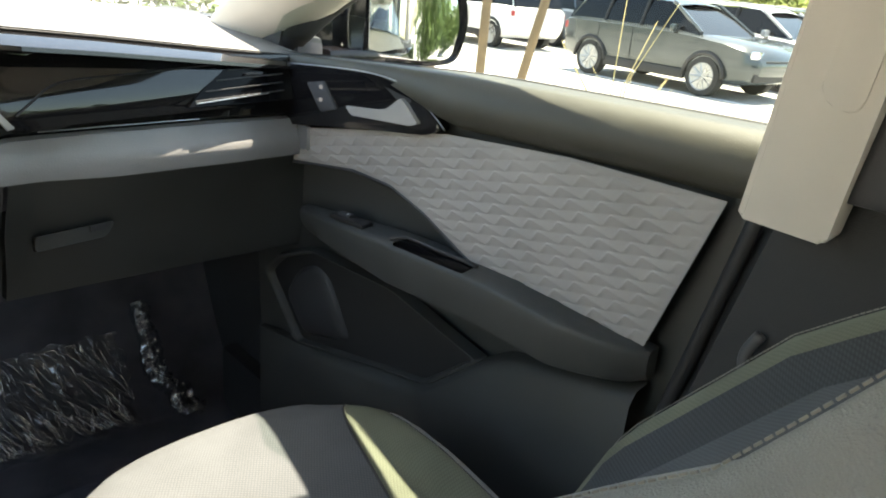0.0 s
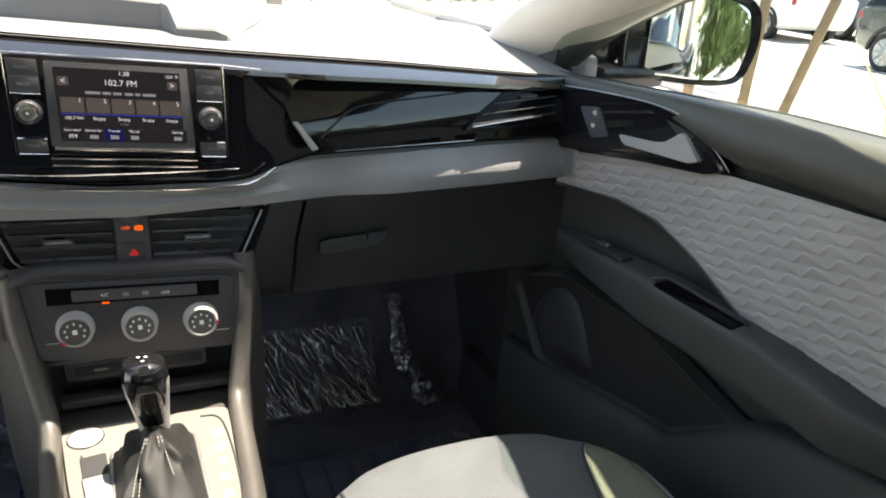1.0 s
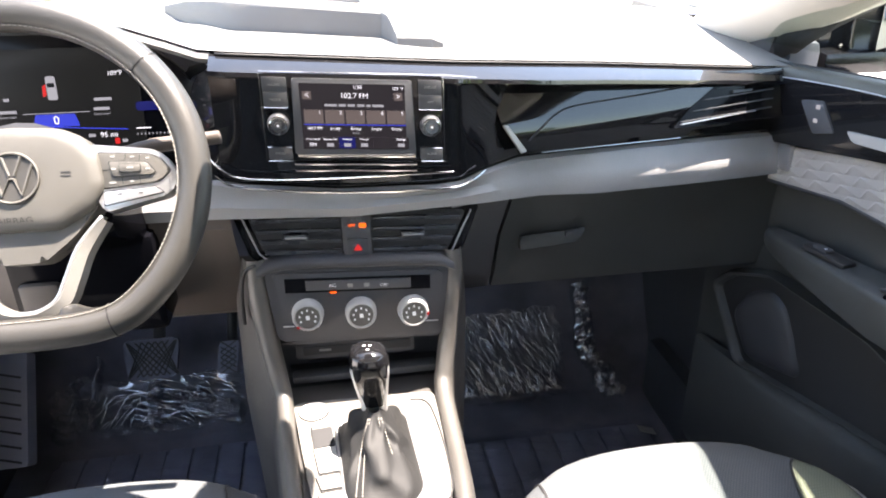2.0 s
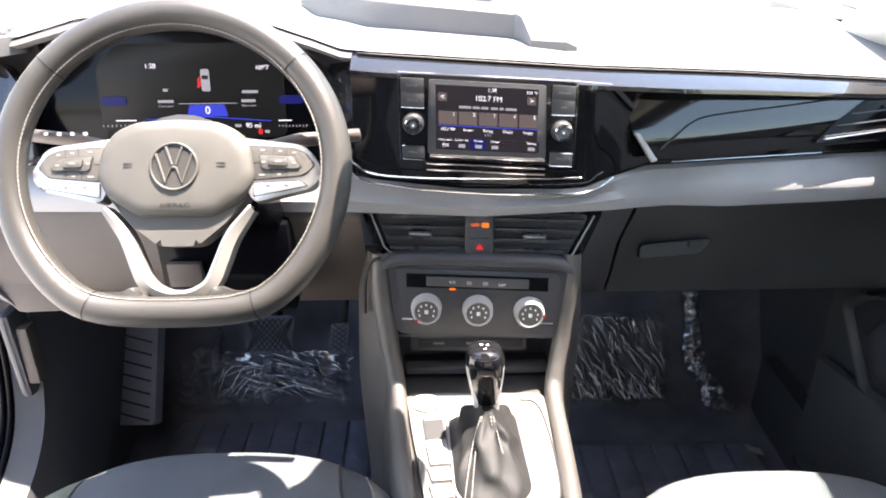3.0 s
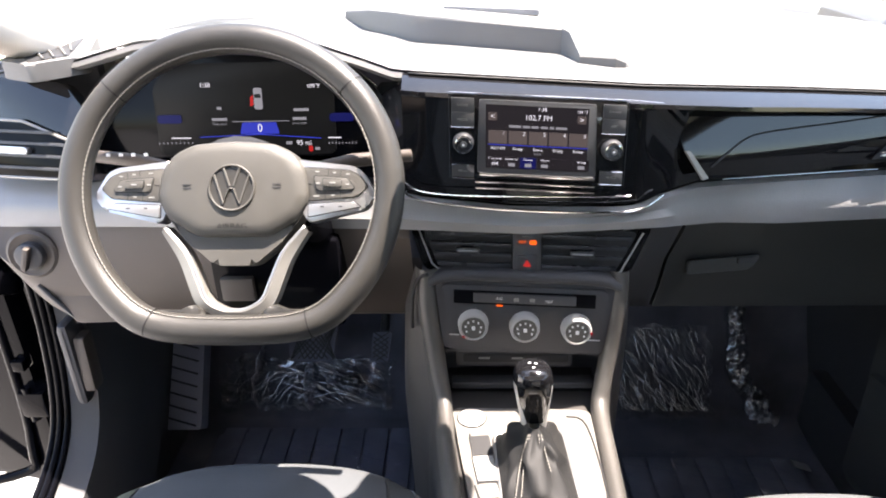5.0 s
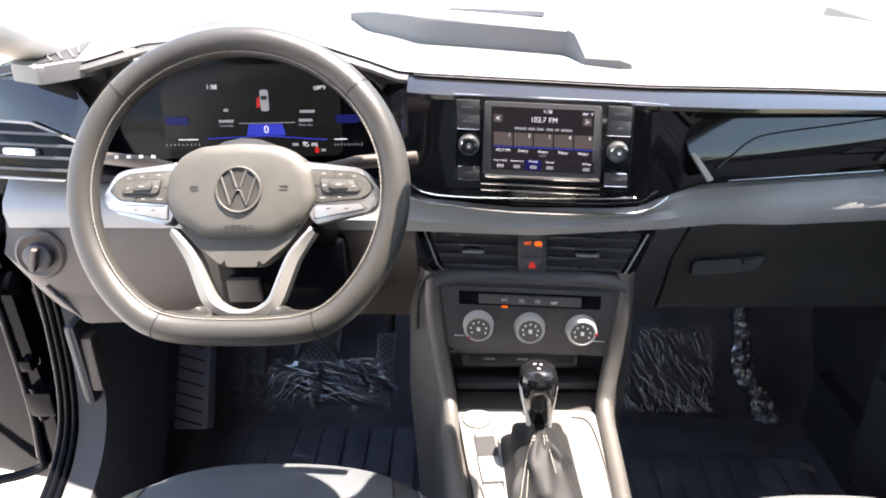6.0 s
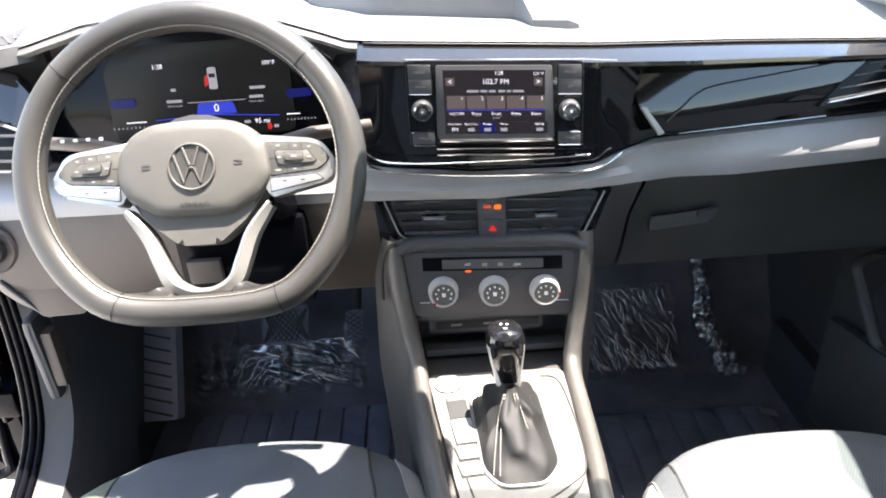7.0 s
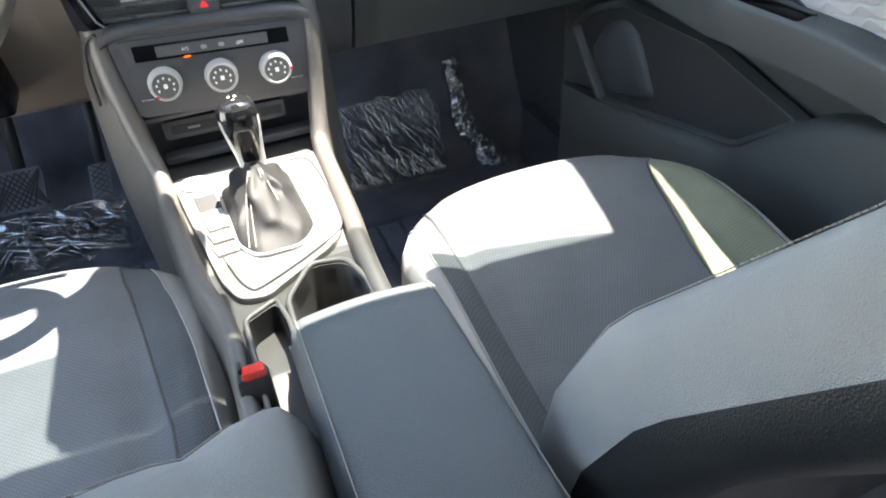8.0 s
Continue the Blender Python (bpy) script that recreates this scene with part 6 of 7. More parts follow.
for k, (a, b) in enumerate(((-0.014, 0.004), (-0.025, 0.006), (-0.036, 0.004))):
    part("door_seal", tube([p + V((a, 0, 0)) + V((0, -0.3 * b, b)) for p in curve_pts(line, 6)], 0.0055, 8), M["jamb"], ap, "black rubber door seal", 180)
part("painted_sill", sweep([(p[0] - 0.04, p[1] + 0.01, p[2]) for p in line], [(0.01, 0.0), (-0.012, -0.008), (-0.022, -0.05), (-0.028, -0.26)]), M["jamb"], ap, "gloss black painted sill", 60)
part("kick_panel", box((-0.728, 1.19, 0.66), (0.03, 0.50, 0.60), 0.008), M["darkgrey"], ap, "black side panel in the footwell")
part("bonnet_release", box((-0.676, 0.912, 0.828), (0.022, 0.030, 0.098), 0.006, Matrix.Rotation(radians(-3), 3, "X")), M["knee"], ap, "grey bonnet release lever")
part("release_recess", box((-0.690, 0.935, 0.83), (0.02, 0.09, 0.15), 0.012), M["black"], ap)
solo("wall_sill_east", box((0.72, 0.60, 0.45), (0.10, 1.4, 0.16), 0.02), M["black"], (0.72, 0.6, 0.4), "black inner sill under the passenger door", "wall", kind="structure")
solo("wall_kick_east", box((0.735, 1.36, 0.80), (0.06, 0.64, 0.88), 0.02), M["black"], (0.715, 1.2, 0.4), "black side panel of the passenger footwell", "wall", kind="structure")
solo("pillar_middle_west", box((-0.74, -0.02, 1.0), (0.10, 0.14, 1.2), 0.02), M["black"], (-0.74, -0.02, 0.4), "black middle door pillar", "pillar", kind="structure")

od = thing("door_driver", (-0.9, 1.15, 0.4), "gloss black driver door standing wide open", "car door")
part("shell", box((-1.26, 1.20, 0.80), (0.78, 0.12, 0.80), 0.03, Matrix.Rotation(radians(-12), 3, "Z")), M["jamb"], od, "gloss black door shell")
part("inner_edge", box((-0.905, 1.15, 0.80), (0.05, 0.14, 0.76), 0.02, Matrix.Rotation(radians(-12), 3, "Z")), M["jamb"], od)
part("hinge_post", box((-0.80, 1.12, 0.80), (0.10, 0.14, 0.90), 0.02), M["jamb"], od)
for z in (0.66, 1.02):
    h = part("hinge", box((-0.865, 1.03, z), (0.05, 0.05, 0.055), 0.008), M["jamb"], od)
    part("hinge_pin", lathe((-0.872, 1.015, z - 0.036), (0, 0, 1), [(0.0, 0), (0.009, 0), (0.009, 0.072), (0.0, 0.072)], 12), M["jamb"], h)
part("check_strap", box((-0.880, 1.035, 0.735), (0.022, 0.03, 0.022), 0.004), M["jamb"], od)
for i in range(7):
    part("bellow_ring", lathe((-0.835 - 0.011 * i, 1.03, 0.905), (-1, 0.3, 0), [(0.016, 0), (0.024, 0.005), (0.016, 0.010)], 16), M["jamb"], od)
part("door_edge_seal", tube(curve_pts([(-0.93, 1.075, 1.18), (-0.925, 1.07, 0.80), (-0.94, 1.065, 0.52), (-1.0, 1.055, 0.44), (-1.4, 0.98, 0.42)], 5), 0.010, 8), M["jamb"], od, "", 180)
for i, (x, z, w, h) in enumerate(((-1.02, 0.62, 0.10, 0.20), (-1.08, 0.90, 0.12, 0.22), (-1.25, 0.72, 0.16, 0.25))):
    part("pressing", box((x, 1.165 - 0.21 * (x + 1.22), z), (w, 0.03, h), 0.012, Matrix.Rotation(radians(-12), 3, "Z")), M["jamb"], od)

# pedals
bp_ = Plane((-0.407, 1.262, 0.622), (1, 0, 0.0), (0, 0.45, 0.9))
bd = thing("brake_pedal", (-0.402, 1.27, 0.6), "black rubber brake pedal with diamond tread", "pedal")
part("pad", slab(bp_, rpoly([(-0.050, -0.040), (0.042, -0.040), (0.054, 0.040), (-0.056, 0.040)], 0.014), 0.014, 0.004), M["mat"], bd)
for k in range(-4, 5):
    for s in (-1, 1):
        a = 0.013 * k
        p0, p1 = (max(-0.048, min(0.048, a - 0.032 * s)), -0.034), (max(-0.048, min(0.048, a + 0.032 * s)), 0.034)
        if abs(p0[0] - p1[0]) > 0.02:
            part("tread", tube([bp_.at(*p0, 0.001), bp_.at(*p1, 0.001)], 0.0016, 5), M["rubber"], bd)
part("arm", tube([(-0.395, 1.29, 0.65), (-0.385, 1.36, 0.78), (-0.38, 1.38, 0.95)], 0.012, 8), M["rubber"], bd, "", 180)
ap_ = Plane((-0.264, 1.275, 0.603), (1, 0, 0), (0.05, 0.5, 0.86))
ac = thing("accelerator_pedal", (-0.258, 1.29, 0.55), "narrow black accelerator pedal with diamond tread", "pedal")
part("pad", slab(ap_, rpoly([(-0.023, -0.034), (0.016, -0.034), (0.022, 0.030), (-0.018, 0.030)], 0.006), 0.012, 0.003), M["mat"], ac)
for k in range(-2, 3):
    for s in (-1, 1):
        b = 0.011 * k - 0.002
        part("tread", tube([ap_.at(-0.016, b - 0.011 * s, 0.001), ap_.at(0.016, b + 0.011 * s, 0.001)], 0.0014, 5), M["rubber"], ac)
part("arm", tube([(-0.258, 1.31, 0.62), (-0.25, 1.40, 0.75)], 0.010, 8), M["rubber"], ac, "", 180)
fp = Plane((-0.700, 1.225, 0.560), (1, 0, 0), (-0.02, 0.60, 0.80))
fr_ = thing("foot_rest", (-0.68, 1.2, 0.45), "dark ribbed foot rest beside the pedals", "foot rest")
part("pad", slab(fp, rpoly([(-0.066, -0.11), (0.056, -0.11), (0.056, 0.11), (-0.060, 0.11)], 0.008), 0.04, 0.004), M["footgrey"], fr_)
for i in range(7):
    b = -0.09 + 0.027 * i
    part("rib", tube([fp.at(-0.045, b + 0.014, 0.001), fp.at(0.0, b, 0.001), fp.at(0.045, b - 0.012, 0.001)], 0.0022, 5), M["black"], fr_)

# floor mats
def ribbed(name, x0, x1, y0, y1, z, label):
    m = thing(name, ((x0 + x1) / 2, (y0 + y1) / 2, z), label, "floor mat")
    part("backing", box(((x0 + x1) / 2, (y0 + y1) / 2, z - 0.004), (x1 - x0 + 0.02, y1 - y0 + 0.02, 0.008), 0.003), M["mat"], m)
    n = 8
    for i in range(n):
        a, b = x0 + (x1 - x0) * i / n, x0 + (x1 - x0) * (i + 1) / n
        part("rib", box(((a + b) / 2, (y0 + y1) / 2, z), (b - a - 0.006, y1 - y0, 0.012), 0.003), M["mat"], m)
    return m


ribbed("floor_mat", -0.64, -0.20, 0.55, 1.275, 0.372, "black ribbed floor mat in the driver footwell")
ribbed("floor_mat", 0.20, 0.62, 0.5, 1.18, 0.372, "black ribbed floor mat in the passenger footwell")


# protective film: creased clear sheets
def crumple(x, y, s, sharp=1.0):
    a = noise.noise(V((x * s, y * s * 0.45, 1.3)))
    b = noise.noise(V((x * s * 2.3 + 5 * a, y * s * 1.1, 7.1)))
    return (1 - abs(a)) ** 9 * 0.75 * sharp + (1 - abs(b)) ** 11 * 0.55 * sharp


def floor_z(y):
    return lerp(y, [(0.3, 0.36), (0.9, 0.36), (1.24, 0.365), (1.31, 0.385), (1.40, 0.54), (1.47, 0.70), (1.56, 0.90)])


def film_patch(x0, x1, y0, y1, slope, scale, amp, seed, stretch=0.25, fade=False):
    """Loose sheet on the floor; its creases run down and across the slope."""
    def f(u, v):
        x, y = x0 + (x1 - x0) * u, y0 + (y1 - y0) * v
        x += 0.02 * noise.noise(V((v * 6, seed, 0)))
        y += 0.02 * noise.noise(V((u * 9, seed, 4))) * (1 - 0.8 * v if fade else 1)
        run = (y - y0) * 1.9
        wave = 0.010 * noise.noise(V((x * 12 + seed, run * 9, 2.0)))
        across, along = math.cos(slope) * x + math.sin(slope) * run + wave, math.sin(slope) * x - math.cos(slope) * run
        h = amp * crumple(across + seed, along * stretch * 2.2, scale)
        if fade:                # pulled smooth towards the bulkhead
            h *= 1.0 - 0.75 * max(0.0, v - 0.45) / 0.55
        z = floor_z(y) + 0.012
        return (x, y - h * 0.7, z + h * 0.8)
    return f


def fold(name, line_, width, seed, label):
    """Bunched ridge of film along points of the floor."""
    pts_ = curve_pts([V((*p, 0)) for p in line_], 10)

    def f(u, v):
        k = min(int(v * (len(pts_) - 1)), len(pts_) - 2)
        a, b = pts_[k], pts_[k + 1]
        side = (b - a).cross(V((0, 0, 1))).normalized()
        p = a.lerp(b, v * (len(pts_) - 1) - k) + side * width * (u - 0.5) * (0.8 + 0.6 * noise.noise(V((v * 5, seed, 1))))
        p += side * 0.010 * noise.noise(V((v * 7, seed, 3)))
        lift = 0.018 * math.sin(math.pi * u) ** 0.7 + 0.016 * crumple(v * 0.5 + seed, u * 0.06 + v * 0.1, 46)
        return (p.x, p.y - lift * 0.7, floor_z(p.y) + 0.014 + lift)
    return solo(name, sheet(f, 26, 110), M["filmfold"], (pts_[0].x, pts_[0].y, floor_z(pts_[0].y)), label, "plastic film", "film folds", smooth=180)


film_p = solo("film_passenger", sheet(film_patch(0.15, 0.485, 1.294, 1.408, 0.68, 60, 0.014, 3.0, 0.14, fade=True), 420, 240), M["film"], (0.35, 1.33, 0.4), "creased clear protective film over the passenger carpet", "plastic film", smooth=180)
# thin wavy ridges off the sheet, extra reflective to stand for its sky glints
def pleats(parent, seed, n, x0, x1, y0, y1, lean, fall, width):
    """Short ridges over the sheet: lean is their run to the west, fall their run up the toe board."""
    rng = random.Random(seed)
    bm = bmesh.new()
    for i in range(n):
        low = rng.random() ** 2.0
        x, y = rng.uniform(x0, x1), y0 + (y1 - y0) * low
        m = rng.randint(4, 8)
        run = lean * rng.uniform(0.2, 1.9)
        d = rng.uniform(0.0035, 0.0070) * (1 - 0.4 * low)
        pts_, ang, bend = [], rng.uniform(-0.4, 0.4), rng.uniform(-0.3, 0.3)
        for j in range(m):
            pts_.append(V((x, y, floor_z(y) + 0.022 + 0.004 * math.sin(math.pi * j / (m - 1)))))
            ang += bend + rng.uniform(-0.6, 0.6)
            x -= d * (run + 0.9 * math.sin(ang))
            y = min(y1, max(y0 - 0.010, y + d * (fall + 0.35 * math.sin(ang + 0.8))))
        w = width * rng.uniform(0.6, 1.5)
        tube(pts_, [w * (0.3 + math.sin(math.pi * j / (m - 1))) for j in range(m)], 5, bm=bm)
    tagged(part("pleats", bm, M["crease"], parent, "thin ridges added as bright glints on the film", 180), kind="stuff")


pleats(film_p, 12, 300, 0.165, 0.480, 1.298, 1.400, 0.75, 0.75, 0.0009)
fold("film_fold", ((0.618, 1.280), (0.600, 1.292), (0.571, 1.318), (0.548, 1.350), (0.540, 1.391), (0.542, 1.424)), 0.056, 4.0, "bunched clear film fold standing off the carpet")
film_d = solo("film_driver", sheet(film_patch(-0.66, -0.255, 1.312, 1.372, 1.35, 34, 0.012, 9.0, 0.28), 260, 120), M["film"], (-0.4, 1.33, 0.4), "creased clear protective film under the pedals", "plastic film", smooth=180)
pleats(film_d, 5, 70, -0.435, -0.265, 1.314, 1.366, 2.2, 0.25, 0.0010)
pleats(film_d, 8, 30, -0.640, -0.470, 1.312, 1.350, -1.6, 0.7, 0.0009)
fold("film_fold", ((-0.601, 1.318), (-0.604, 1.345), (-0.600, 1.374)), 0.018, 6.0, "narrow bright film fold under the pedals")
fold("film_fold", ((-0.577, 1.318), (-0.570, 1.348), (-0.548, 1.392)), 0.016, 7.5, "narrow bright film fold under the pedals")
fold("film_fold", ((-0.455, 1.314), (-0.442, 1.335), (-0.445, 1.370)), 0.040, 8.0, "wide crumpled film fold below the brake pedal")
fold("film_fold", ((-0.405, 1.345), (-0.34, 1.338), (-0.265, 1.322)), 0.026, 11.0, "low crumpled film fold below the accelerator")
solo("film_mat", sheet(film_patch(-0.60, -0.21, 0.70, 1.22, 1.3, 16, 0.008, 2.0), 110, 110), M["filmthin"], (-0.4, 1.0, 0.39), "thin clear film lying over the driver mat", "plastic film", smooth=180)
solo("film_mat", sheet(film_patch(0.18, 0.60, 0.75, 1.20, 1.3, 20, 0.009, 5.0), 110, 110), M["filmthin"], (0.4, 1.0, 0.39), "thin clear film lying over the passenger mat", "plastic film", smooth=180)
solo("paper_scrap", box((0.62, 1.147, 0.388), (0.04, 0.02, 0.002), 0, Matrix.Rotation(radians(20), 3, "Y")), M["clothlight"], (0.62, 1.147, 0.385), "small pale scrap on the passenger floor", "scrap")

# unseen blockers below the windscreen header, added and sized to shade the seats
solo("visor_blocker", box((0.475, 0.474, 1.520), (0.29, 0.19, 0.018), 0.007, Matrix.Rotation(radians(-4), 3, "Z") @ Matrix.Rotation(radians(-8), 3, "X")), M["liner"], (0.475, 0.5, 1.52), "unseen cream visor added to shade the passenger seat", "sun visor")
solo("header_blocker", box((0.02, 0.42, 1.560), (0.26, 0.17, 0.04), 0.015), M["liner"], (0.0, 0.42, 1.57), "unseen cream block added on the header to shade the seats", "console")
# outline worked back from the shadow edge on the driver seat
blocker_outline = [(-0.076, 0.48), (-0.076, 0.61), (-0.088, 0.665), (-0.056, 0.690), (-0.040, 0.745), (0.0, 0.765), (0.040, 0.745), (0.056, 0.690), (0.080, 0.665), (0.076, 0.48)]
solo("shade_blocker", slab(Plane((0, 0.54, 1.506), (1, 0, 0), (0, 1, -0.30)), rpoly([(a, (b - 0.50) * 1.04) for a, b in blocker_outline[::-1]], 0.012), 0.035, 0.006), M["black"], (0, 0.60, 1.48), "unseen black blocker shaped to cast the driver seat shadow", "sensor cover")
solo("mirror_blocker", box((0.012, 0.545, 1.465), (0.17, 0.09, 0.06), 0.015), M["black"], (0.012, 0.525, 1.48), "unseen black mirror block added to shade the driver seat", "mirror")
# ---- outside ----
G = -0.14          # level of the lot below the car floor datum
solo("ground", sheet(lambda u, v: (-400 + 800 * u, -400 + 800 * v, G), 4, 4), M["asphalt"], (0, 0, 0), "pale sunlit parking lot concrete", "ground", kind="structure", smooth=0)
for i in range(7):
    solo("parking_line", box((12.2 + 2.75 * (i - 1), 7.0 + 0.2, G + 0.004), (0.10, 5.2, 0.006), 0, Matrix.Rotation(radians(-6), 3, "Z")), M["paintline"], (12.2 + 2.75 * (i - 1), 7.0, 0), "white painted parking line", "road marking", "parking lines", kind="structure")


def suv(name, paint, m, label):
    """Parked car: nose towards -y of its own frame, wheels at x of +-0.80."""
    c = thing(name, (0, 0, 0), label, "car", "parked cars")
    # body by cross-sections along its length
    stations = [(-2.24, 0.50, 0.66, 0.66, 0.64), (-2.16, 0.34, 0.82, 0.80, 0.82), (-1.95, 0.28, 0.93, 0.86, 0.90), (-1.6, 0.27, 0.99, 0.89, 0.93), (-1.0, 0.26, 1.05, 0.91, 0.94), (-0.3, 0.25, 1.08, 0.92, 0.95), (0.6, 0.25, 1.09, 0.92, 0.95), (1.5, 0.26, 1.10, 0.92, 0.95), (2.05, 0.34, 1.10, 0.88, 0.92), (2.2, 0.48, 1.06, 0.80, 0.85)]
    secs = []
    for y, zb_, zt, w, wm in stations:
        secs.append([V((-w * 0.92, y, zt)), V((-wm, y, zt - 0.06)), V((-wm, y, (zt + zb_) / 2)), V((-wm * 0.97, y, zb_ + 0.08)), V((-wm * 0.88, y, zb_)), V((wm * 0.88, y, zb_)), V((wm * 0.97, y, zb_ + 0.08)), V((wm, y, (zt + zb_) / 2)), V((wm, y, zt - 0.06)), V((w * 0.92, y, zt))])
    part("body", loft(secs, True, True), paint, c, "", 50)
    part("glasshouse", loft([[V((-0.84, -1.15, 1.03)), V((0.84, -1.15, 1.03)), V((0.84, 2.12, 1.07)), V((-0.84, 2.12, 1.07))], [V((-0.79, -0.72, 1.29)), V((0.79, -0.72, 1.29)), V((0.78, 2.00, 1.31)), V((-0.78, 2.00, 1.31))], [V((-0.69, -0.22, 1.54)), V((0.69, -0.22, 1.54)), V((0.67, 1.78, 1.55)), V((-0.67, 1.78, 1.55))]], True, True), M["carglass"], c, "dark windows", 20)
    part("roof", loft([[V((x * s, y, z + 0.06 * (1 - (x / 0.7) ** 2))) for x in steps(-0.70, 0.70, 8)] for y, z, s in ((-0.40, 1.465, 1), (-0.22, 1.53, 1), (0.1, 1.565, 1), (0.8, 1.58, 1), (1.6, 1.565, 0.99), (1.90, 1.53, 0.96), (2.02, 1.49, 0.9))]), paint, c, "", 60)
    for sx in (-1, 1):
        for pts in ([(-1.1, 1.06, 0.83), (-0.32, 1.54, 0.70)], [(0.25, 1.08, 0.835), (0.22, 1.56, 0.71)], [(1.15, 1.08, 0.835), (1.10, 1.56, 0.71)], [(2.05, 1.09, 0.80), (1.75, 1.54, 0.69)]):
            part("window_post", tube([V((sx * (p[2] + 0.005), p[0], p[1])) for p in pts], 0.035, 6), paint if pts[0][0] in (-1.1, 2.05) else M["rubber"], c)
        part("roof_rail", tube([V((sx * 0.66, -0.2, 1.60)), V((sx * 0.68, 0.0, 1.635)), V((sx * 0.68, 1.5, 1.645)), V((sx * 0.66, 1.75, 1.60))], 0.018, 6), M["satin"], c)
        part("sill_cladding", box((sx * 0.925, 0.0, 0.335), (0.06, 1.9, 0.17), 0.02), M["rubber"], c)
        part("side_mirror", box((sx * 0.98, -0.62, 1.10), (0.20, 0.10, 0.14), 0.04), paint, c)
        part("headlight", box((sx * 0.66, -2.13, 0.80), (0.36, 0.12, 0.12), 0.03, Matrix.Rotation(radians(-14 * sx), 3, "Z")), M["mirror"], c)
        part("tail_light", box((sx * 0.80, 2.10, 0.92), (0.22, 0.14, 0.14), 0.03), M["p_red"], c)
        for y in (0.15, 1.0):
            part("door_handle", box((sx * 0.955, y, 0.93), (0.03, 0.16, 0.03), 0.01), paint, c)
            part("door_gap", tube([V((sx * 0.953, y + 0.18, 1.04)), V((sx * 0.955, y + 0.18, 0.42))], 0.006, 5), M["rubber"], c)
        for y in (-1.34, 1.34):
            w = part("wheel", lathe((sx * 0.74, y, 0.345), (sx, 0, 0), [(0.22, 0), (0.33, 0.0), (0.345, 0.03), (0.345, 0.18), (0.33, 0.21), (0.245, 0.215), (0.235, 0.19), (0.0, 0.17)], 28), M["tyre"], c, "black tyre", 40)
            part("arch", tube([V((sx * 0.945, y + 0.40 * math.cos(t), 0.34 + 0.41 * math.sin(t))) for t in (math.pi * k / 12 for k in range(13))], 0.04, 6), M["rubber"], c, "", 180)
            part("rim", lathe((sx * 0.915, y, 0.345), (sx, 0, 0), [(0.225, 0), (0.25, 0.02), (0.24, 0.045), (0.225, 0.03)], 28), M["alloy"], w, "", 40)
            for k in range(10):
                t = 2 * math.pi * k / 10
                part("spoke", tube([V((sx * 0.945, y, 0.345)), V((sx * 0.94, y + 0.23 * math.cos(t), 0.345 + 0.23 * math.sin(t))),], 0.022, 5), M["alloy"], w)
    part("grille", box((0, -2.20, 0.66), (1.0, 0.06, 0.12), 0.02), M["rubber"], c)
    part("bumper", box((0, -2.17, 0.43), (1.5, 0.10, 0.14), 0.03), M["rubber"], c)
    part("number_plate", box((0, 2.22, 0.85), (0.32, 0.02, 0.16), 0.005), M["paintline"], c)
    c.matrix_basis = m
    return c


ang = math.degrees(math.atan2(11.184 - 10.886, 8.092 - 5.429))
mid = V((12.15, 7.45, 0))
ax = V((math.cos(radians(ang)), -math.sin(radians(ang)), 0))


def park(off, back=0.0, turn=0.0):
    c = mid + ax * (0.95 + off) + V((ax.y * -1, ax.x, 0)) * back
    return pose(c.x, c.y, G, 0, 0, -ang + turn)


suv("parked_suv", M["p_grey"], park(0), "slate grey SUV parked in the sunny lot")
suv("parked_suv", M["p_silver"], park(2.75, -0.15), "silver SUV parked beside the slate grey one")
suv("parked_suv", M["p_dark"], park(5.5, -0.25), "dark green SUV at the end of the row")
suv("parked_suv", M["p_red"], pose(34, 9, G, 0, 0, 80), "red car far across the lot")
suv("parked_suv", M["p_white"], pose(15.3, 14.6, G, 0, 0, 172), "white SUV parked nose-in, tail towards the lane")
suv("parked_suv", M["p_blue"], pose(18.3, 14.9, G, 0, 0, 172), "blue-grey SUV parked nose-in, tail towards the lane")
suv("parked_suv", M["p_white"], pose(12.0, 15.4, G, 0, 0, 172), "white SUV parked nose-in beside the others")


# wooden stakes and dry grass beside the car
for x, y, lx, ly in ((4.35, 4.75, 0.0, 0.02), (4.74, 4.50, 0.02, 0.02), (5.15, 4.25, 0.30, -0.30)):
    solo("stake", tube([(x - lx * 0.5, y - ly * 0.5, G), (x, y, 1.0), (x + lx * 0.6, y + ly * 0.6, 2.3)], [0.045, 0.042, 0.040], 9), M["wood"], (x, y, 0), "weathered wooden tree stake in the ground", "stake", "tree stakes", smooth=180)


def tuft(x, y, n, h, seed, spread=0.25):
    r = random.Random(seed)
    bm = bmesh.new()
    for _ in range(n):
        a, l = r.uniform(0, 6.28), h * r.uniform(0.5, 1.1)
        d = spread * r.uniform(0.2, 1.0)
        tube([(x, y, G), (x + d * 0.3 * math.cos(a), y + d * 0.3 * math.sin(a), l * 0.55), (x + d * math.cos(a), y + d * math.sin(a), l)], [0.006, 0.005, 0.002], 4, False, bm)
    return solo("dry_grass", bm, M["straw"], (x, y, 0), "tuft of dry straw-coloured grass by the kerb", "grass", "grass tufts", smooth=180)


for i, (x, y, n, h) in enumerate(((5.2, 3.2, 26, 0.75), (5.6, 2.2, 22, 0.6), (4.4, 6.2, 20, 0.8))):
    tuft(x, y, n, h, 20 + i, 0.45)
tuft(5.0, 3.25, 5, 1.35, 55, 0.6)
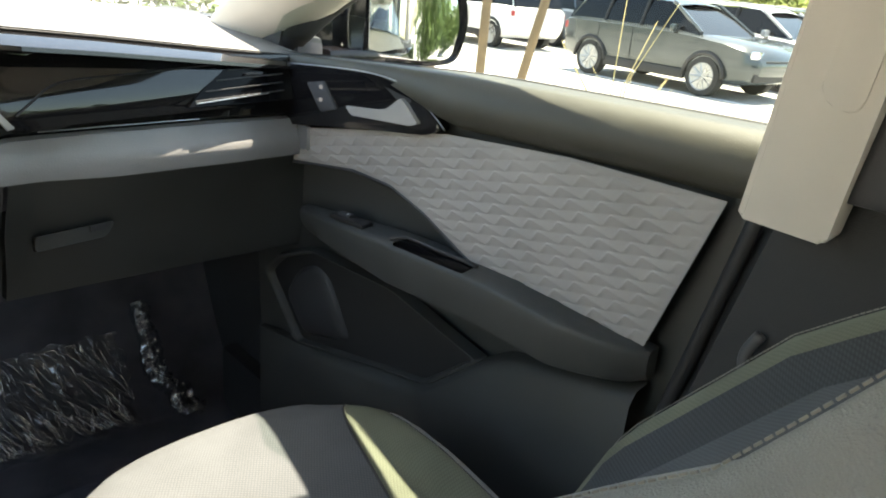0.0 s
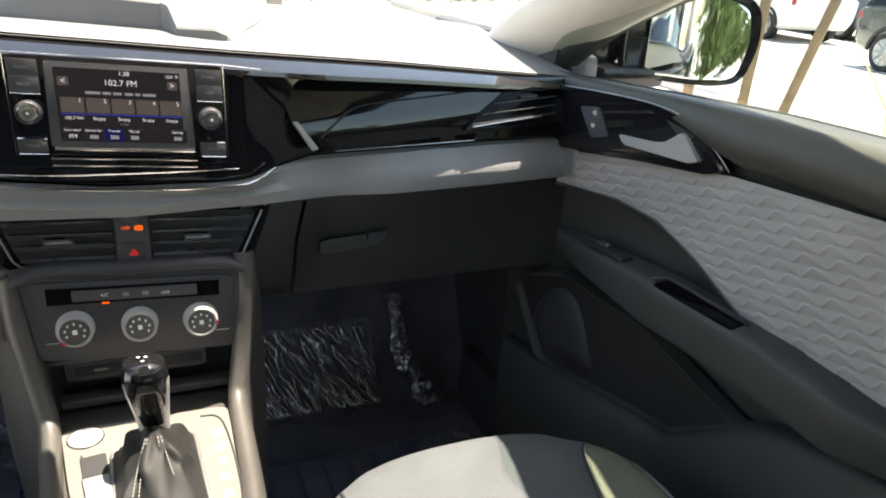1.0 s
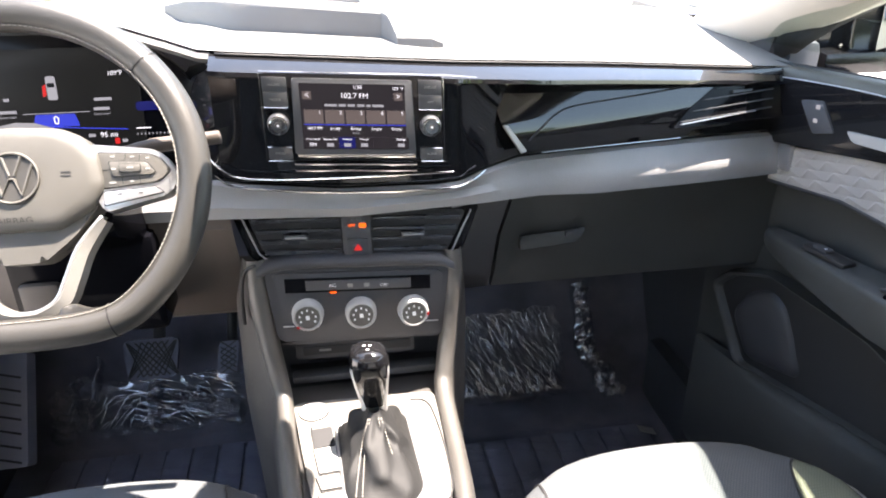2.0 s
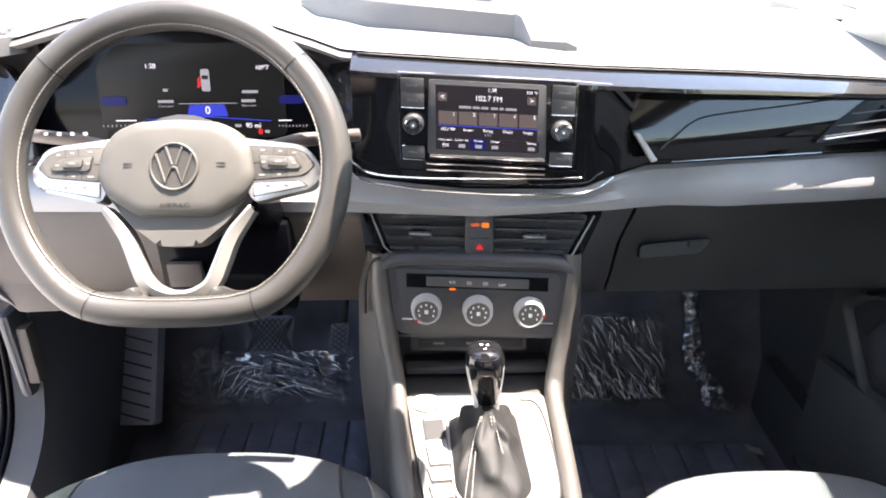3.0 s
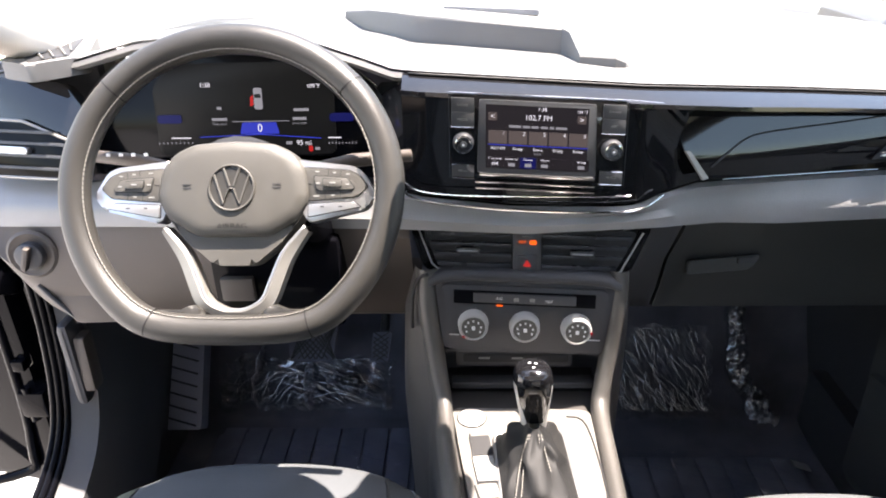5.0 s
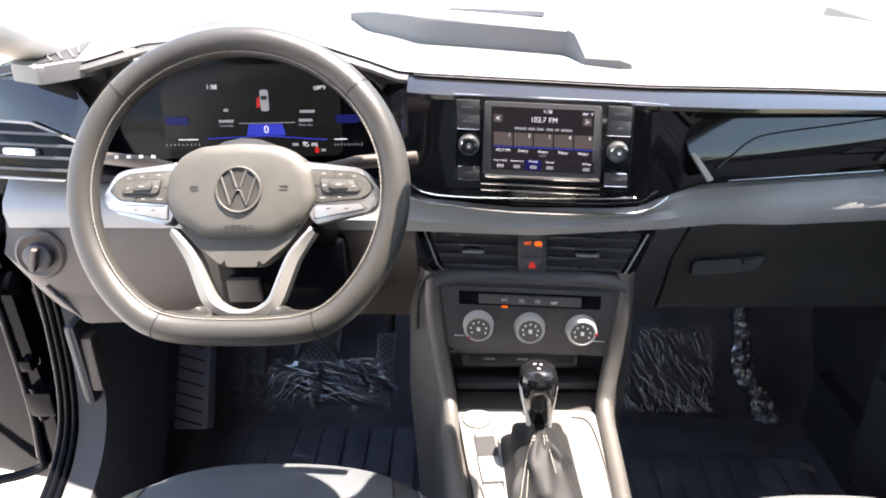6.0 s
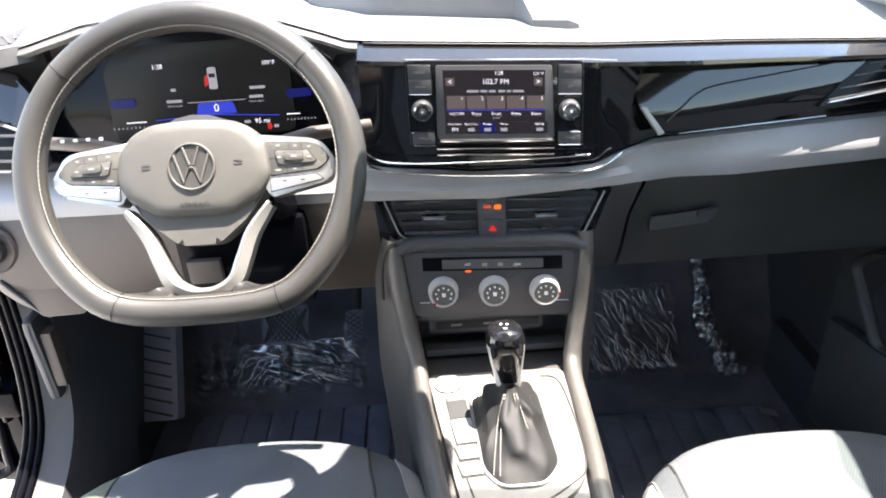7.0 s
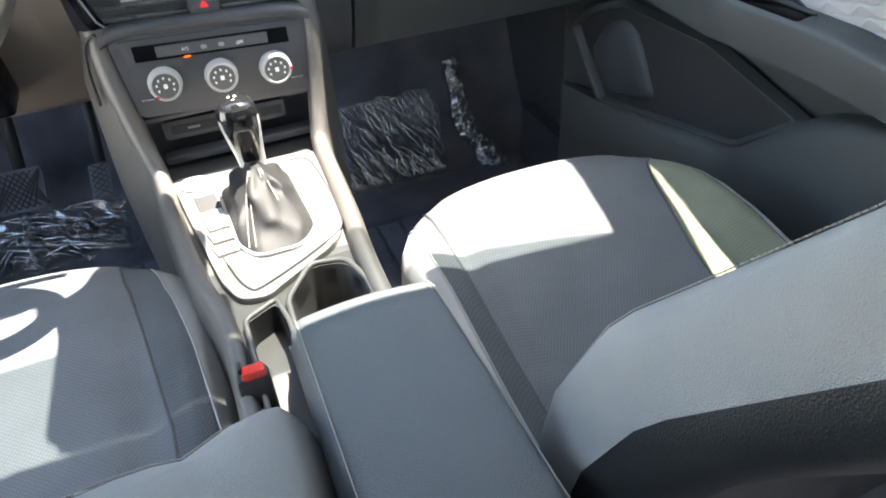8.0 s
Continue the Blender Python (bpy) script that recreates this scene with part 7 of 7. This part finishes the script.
solo("kerb", box((6.6, 4.0, G + 0.07), (0.16, 30, 0.14), 0.03), M["asphalt"], (6.6, 4, 0), "pale concrete kerb along the planting strip", "kerb", kind="structure")


def tree(x, y, h, seed, leaf, crown_r, label):
    r = random.Random(seed)
    t = thing("tree", (x, y, 0), label, "tree", "lot trees")
    trunk = bmesh.new()
    tube([(x, y, G), (x + 0.1, y, h * 0.3), (x + 0.15, y + 0.1, h * 0.6)], [0.16, 0.12, 0.07], 9, False, trunk)
    cs = []
    for _ in range(9):
        a, el = r.uniform(0, 6.28), r.uniform(0.2, 1.2)
        e = V((x + 0.1 + math.cos(a) * math.cos(el) * crown_r * 0.7, y + math.sin(a) * math.cos(el) * crown_r * 0.7, h * 0.5 + math.sin(el) * h * 0.42))
        tube([(x + 0.12, y + 0.05, h * r.uniform(0.3, 0.55)), (V((x, y, h * 0.5)) + e) / 2, e], [0.05, 0.035, 0.012], 6, False, trunk)
        cs.append(e)
    part("trunk", trunk, M["bark"], t, "", 180)
    vs, fs = [], []
    for e in cs:
        for _ in range(420):
            p = e + V((r.gauss(0, 1), r.gauss(0, 1), r.gauss(0, 0.8))) * crown_r * 0.26
            s = r.uniform(0.05, 0.13)
            a = V((r.gauss(0, 1), r.gauss(0, 1), r.gauss(0, 1))).normalized()
            b = a.orthogonal().normalized()
            k = len(vs)
            vs += [p - a * s, p + b * s * 0.4, p + a * s, p - b * s * 0.4]
            fs.append((k, k + 1, k + 2, k + 3))
    bm = bmesh.new()
    bv = [bm.verts.new(v) for v in vs]
    for f in fs:
        bm.faces.new([bv[i] for i in f])
    part("crown", bm, leaf, t, "", 0)
    return t


for i, (x, y, h, rr_, lf) in enumerate(((26, 12, 6.0, 2.4, "leafy"), (30, 17, 7.0, 2.8, "leafy"), (24, 20, 6.5, 2.6, "leafy"), (22, 27, 6.0, 2.6, "leafdark"), (36, 10, 7.5, 3.0, "leafy"), (34, 3, 6.5, 2.6, "leafy"), (17, 26, 5.5, 2.4, "leafdark"), (11, 26, 5.0, 2.3, "leafdark"), (40, 20, 8.0, 3.2, "leafy"), (2.5, 14, 4.5, 2.2, "leafdark"), (-5, 16, 5.0, 2.3, "leafdark"))):
    tree(x, y, h, 100 + i, M[lf], rr_, "slender tree with sparse yellow-green leaves" if lf == "leafy" else "bushy green tree at the edge of the lot")


def hedge(x0, y0, x1, y1, h, seed, n):
    r = random.Random(seed)
    vs, fs = [], []
    for _ in range(n):
        t = r.random()
        p = V((x0 + (x1 - x0) * t + r.gauss(0, 0.5), y0 + (y1 - y0) * t + r.gauss(0, 0.5), G + h * r.random() ** 0.7 * (0.75 + 0.25 * math.sin(t * 23))))
        s = r.uniform(0.10, 0.22)
        a = V((r.gauss(0, 1), r.gauss(0, 1), r.gauss(0, 1))).normalized()
        b = a.orthogonal().normalized()
        k = len(vs)
        vs += [p - a * s, p + b * s * 0.5, p + a * s, p - b * s * 0.5]
        fs.append((k, k + 1, k + 2, k + 3))
    bm = bmesh.new()
    bv = [bm.verts.new(v) for v in vs]
    for f in fs:
        bm.faces.new([bv[i] for i in f])
    return bm


solo("hedge", hedge(17, 22, 40, 3, 4.2, 7, 15000), M["leafy"], (32, 15, 0), "yellow-green bushes along the far edge of the lot", "bushes", kind="stuff", smooth=0)
solo("hedge", hedge(-12, 14, 16, 24, 2.0, 8, 4200), M["leafdark"], (2, 18, 0), "green bushes along the front of the lot", "bushes", kind="stuff", smooth=0)
solo("hedge", hedge(21.5, 3.0, 25, 15, 2.6, 9, 9000), M["leafy"], (21, 7, 0), "low yellow-green shrubs behind the parked row", "bushes", kind="stuff", smooth=0)
solo("hedge", hedge(3.5, -5.5, 13, -10, 2.6, 10, 6500), M["leafdark"], (10, -12, 0), "green bushes behind the car seen in the door mirror", "bushes", kind="stuff", smooth=0)
solo("hedge", hedge(1.2, -10, 8, -14, 3.4, 11, 7000), M["leafdark"], (4, -12, 0), "green trees and bushes behind the car", "bushes", kind="stuff", smooth=0)
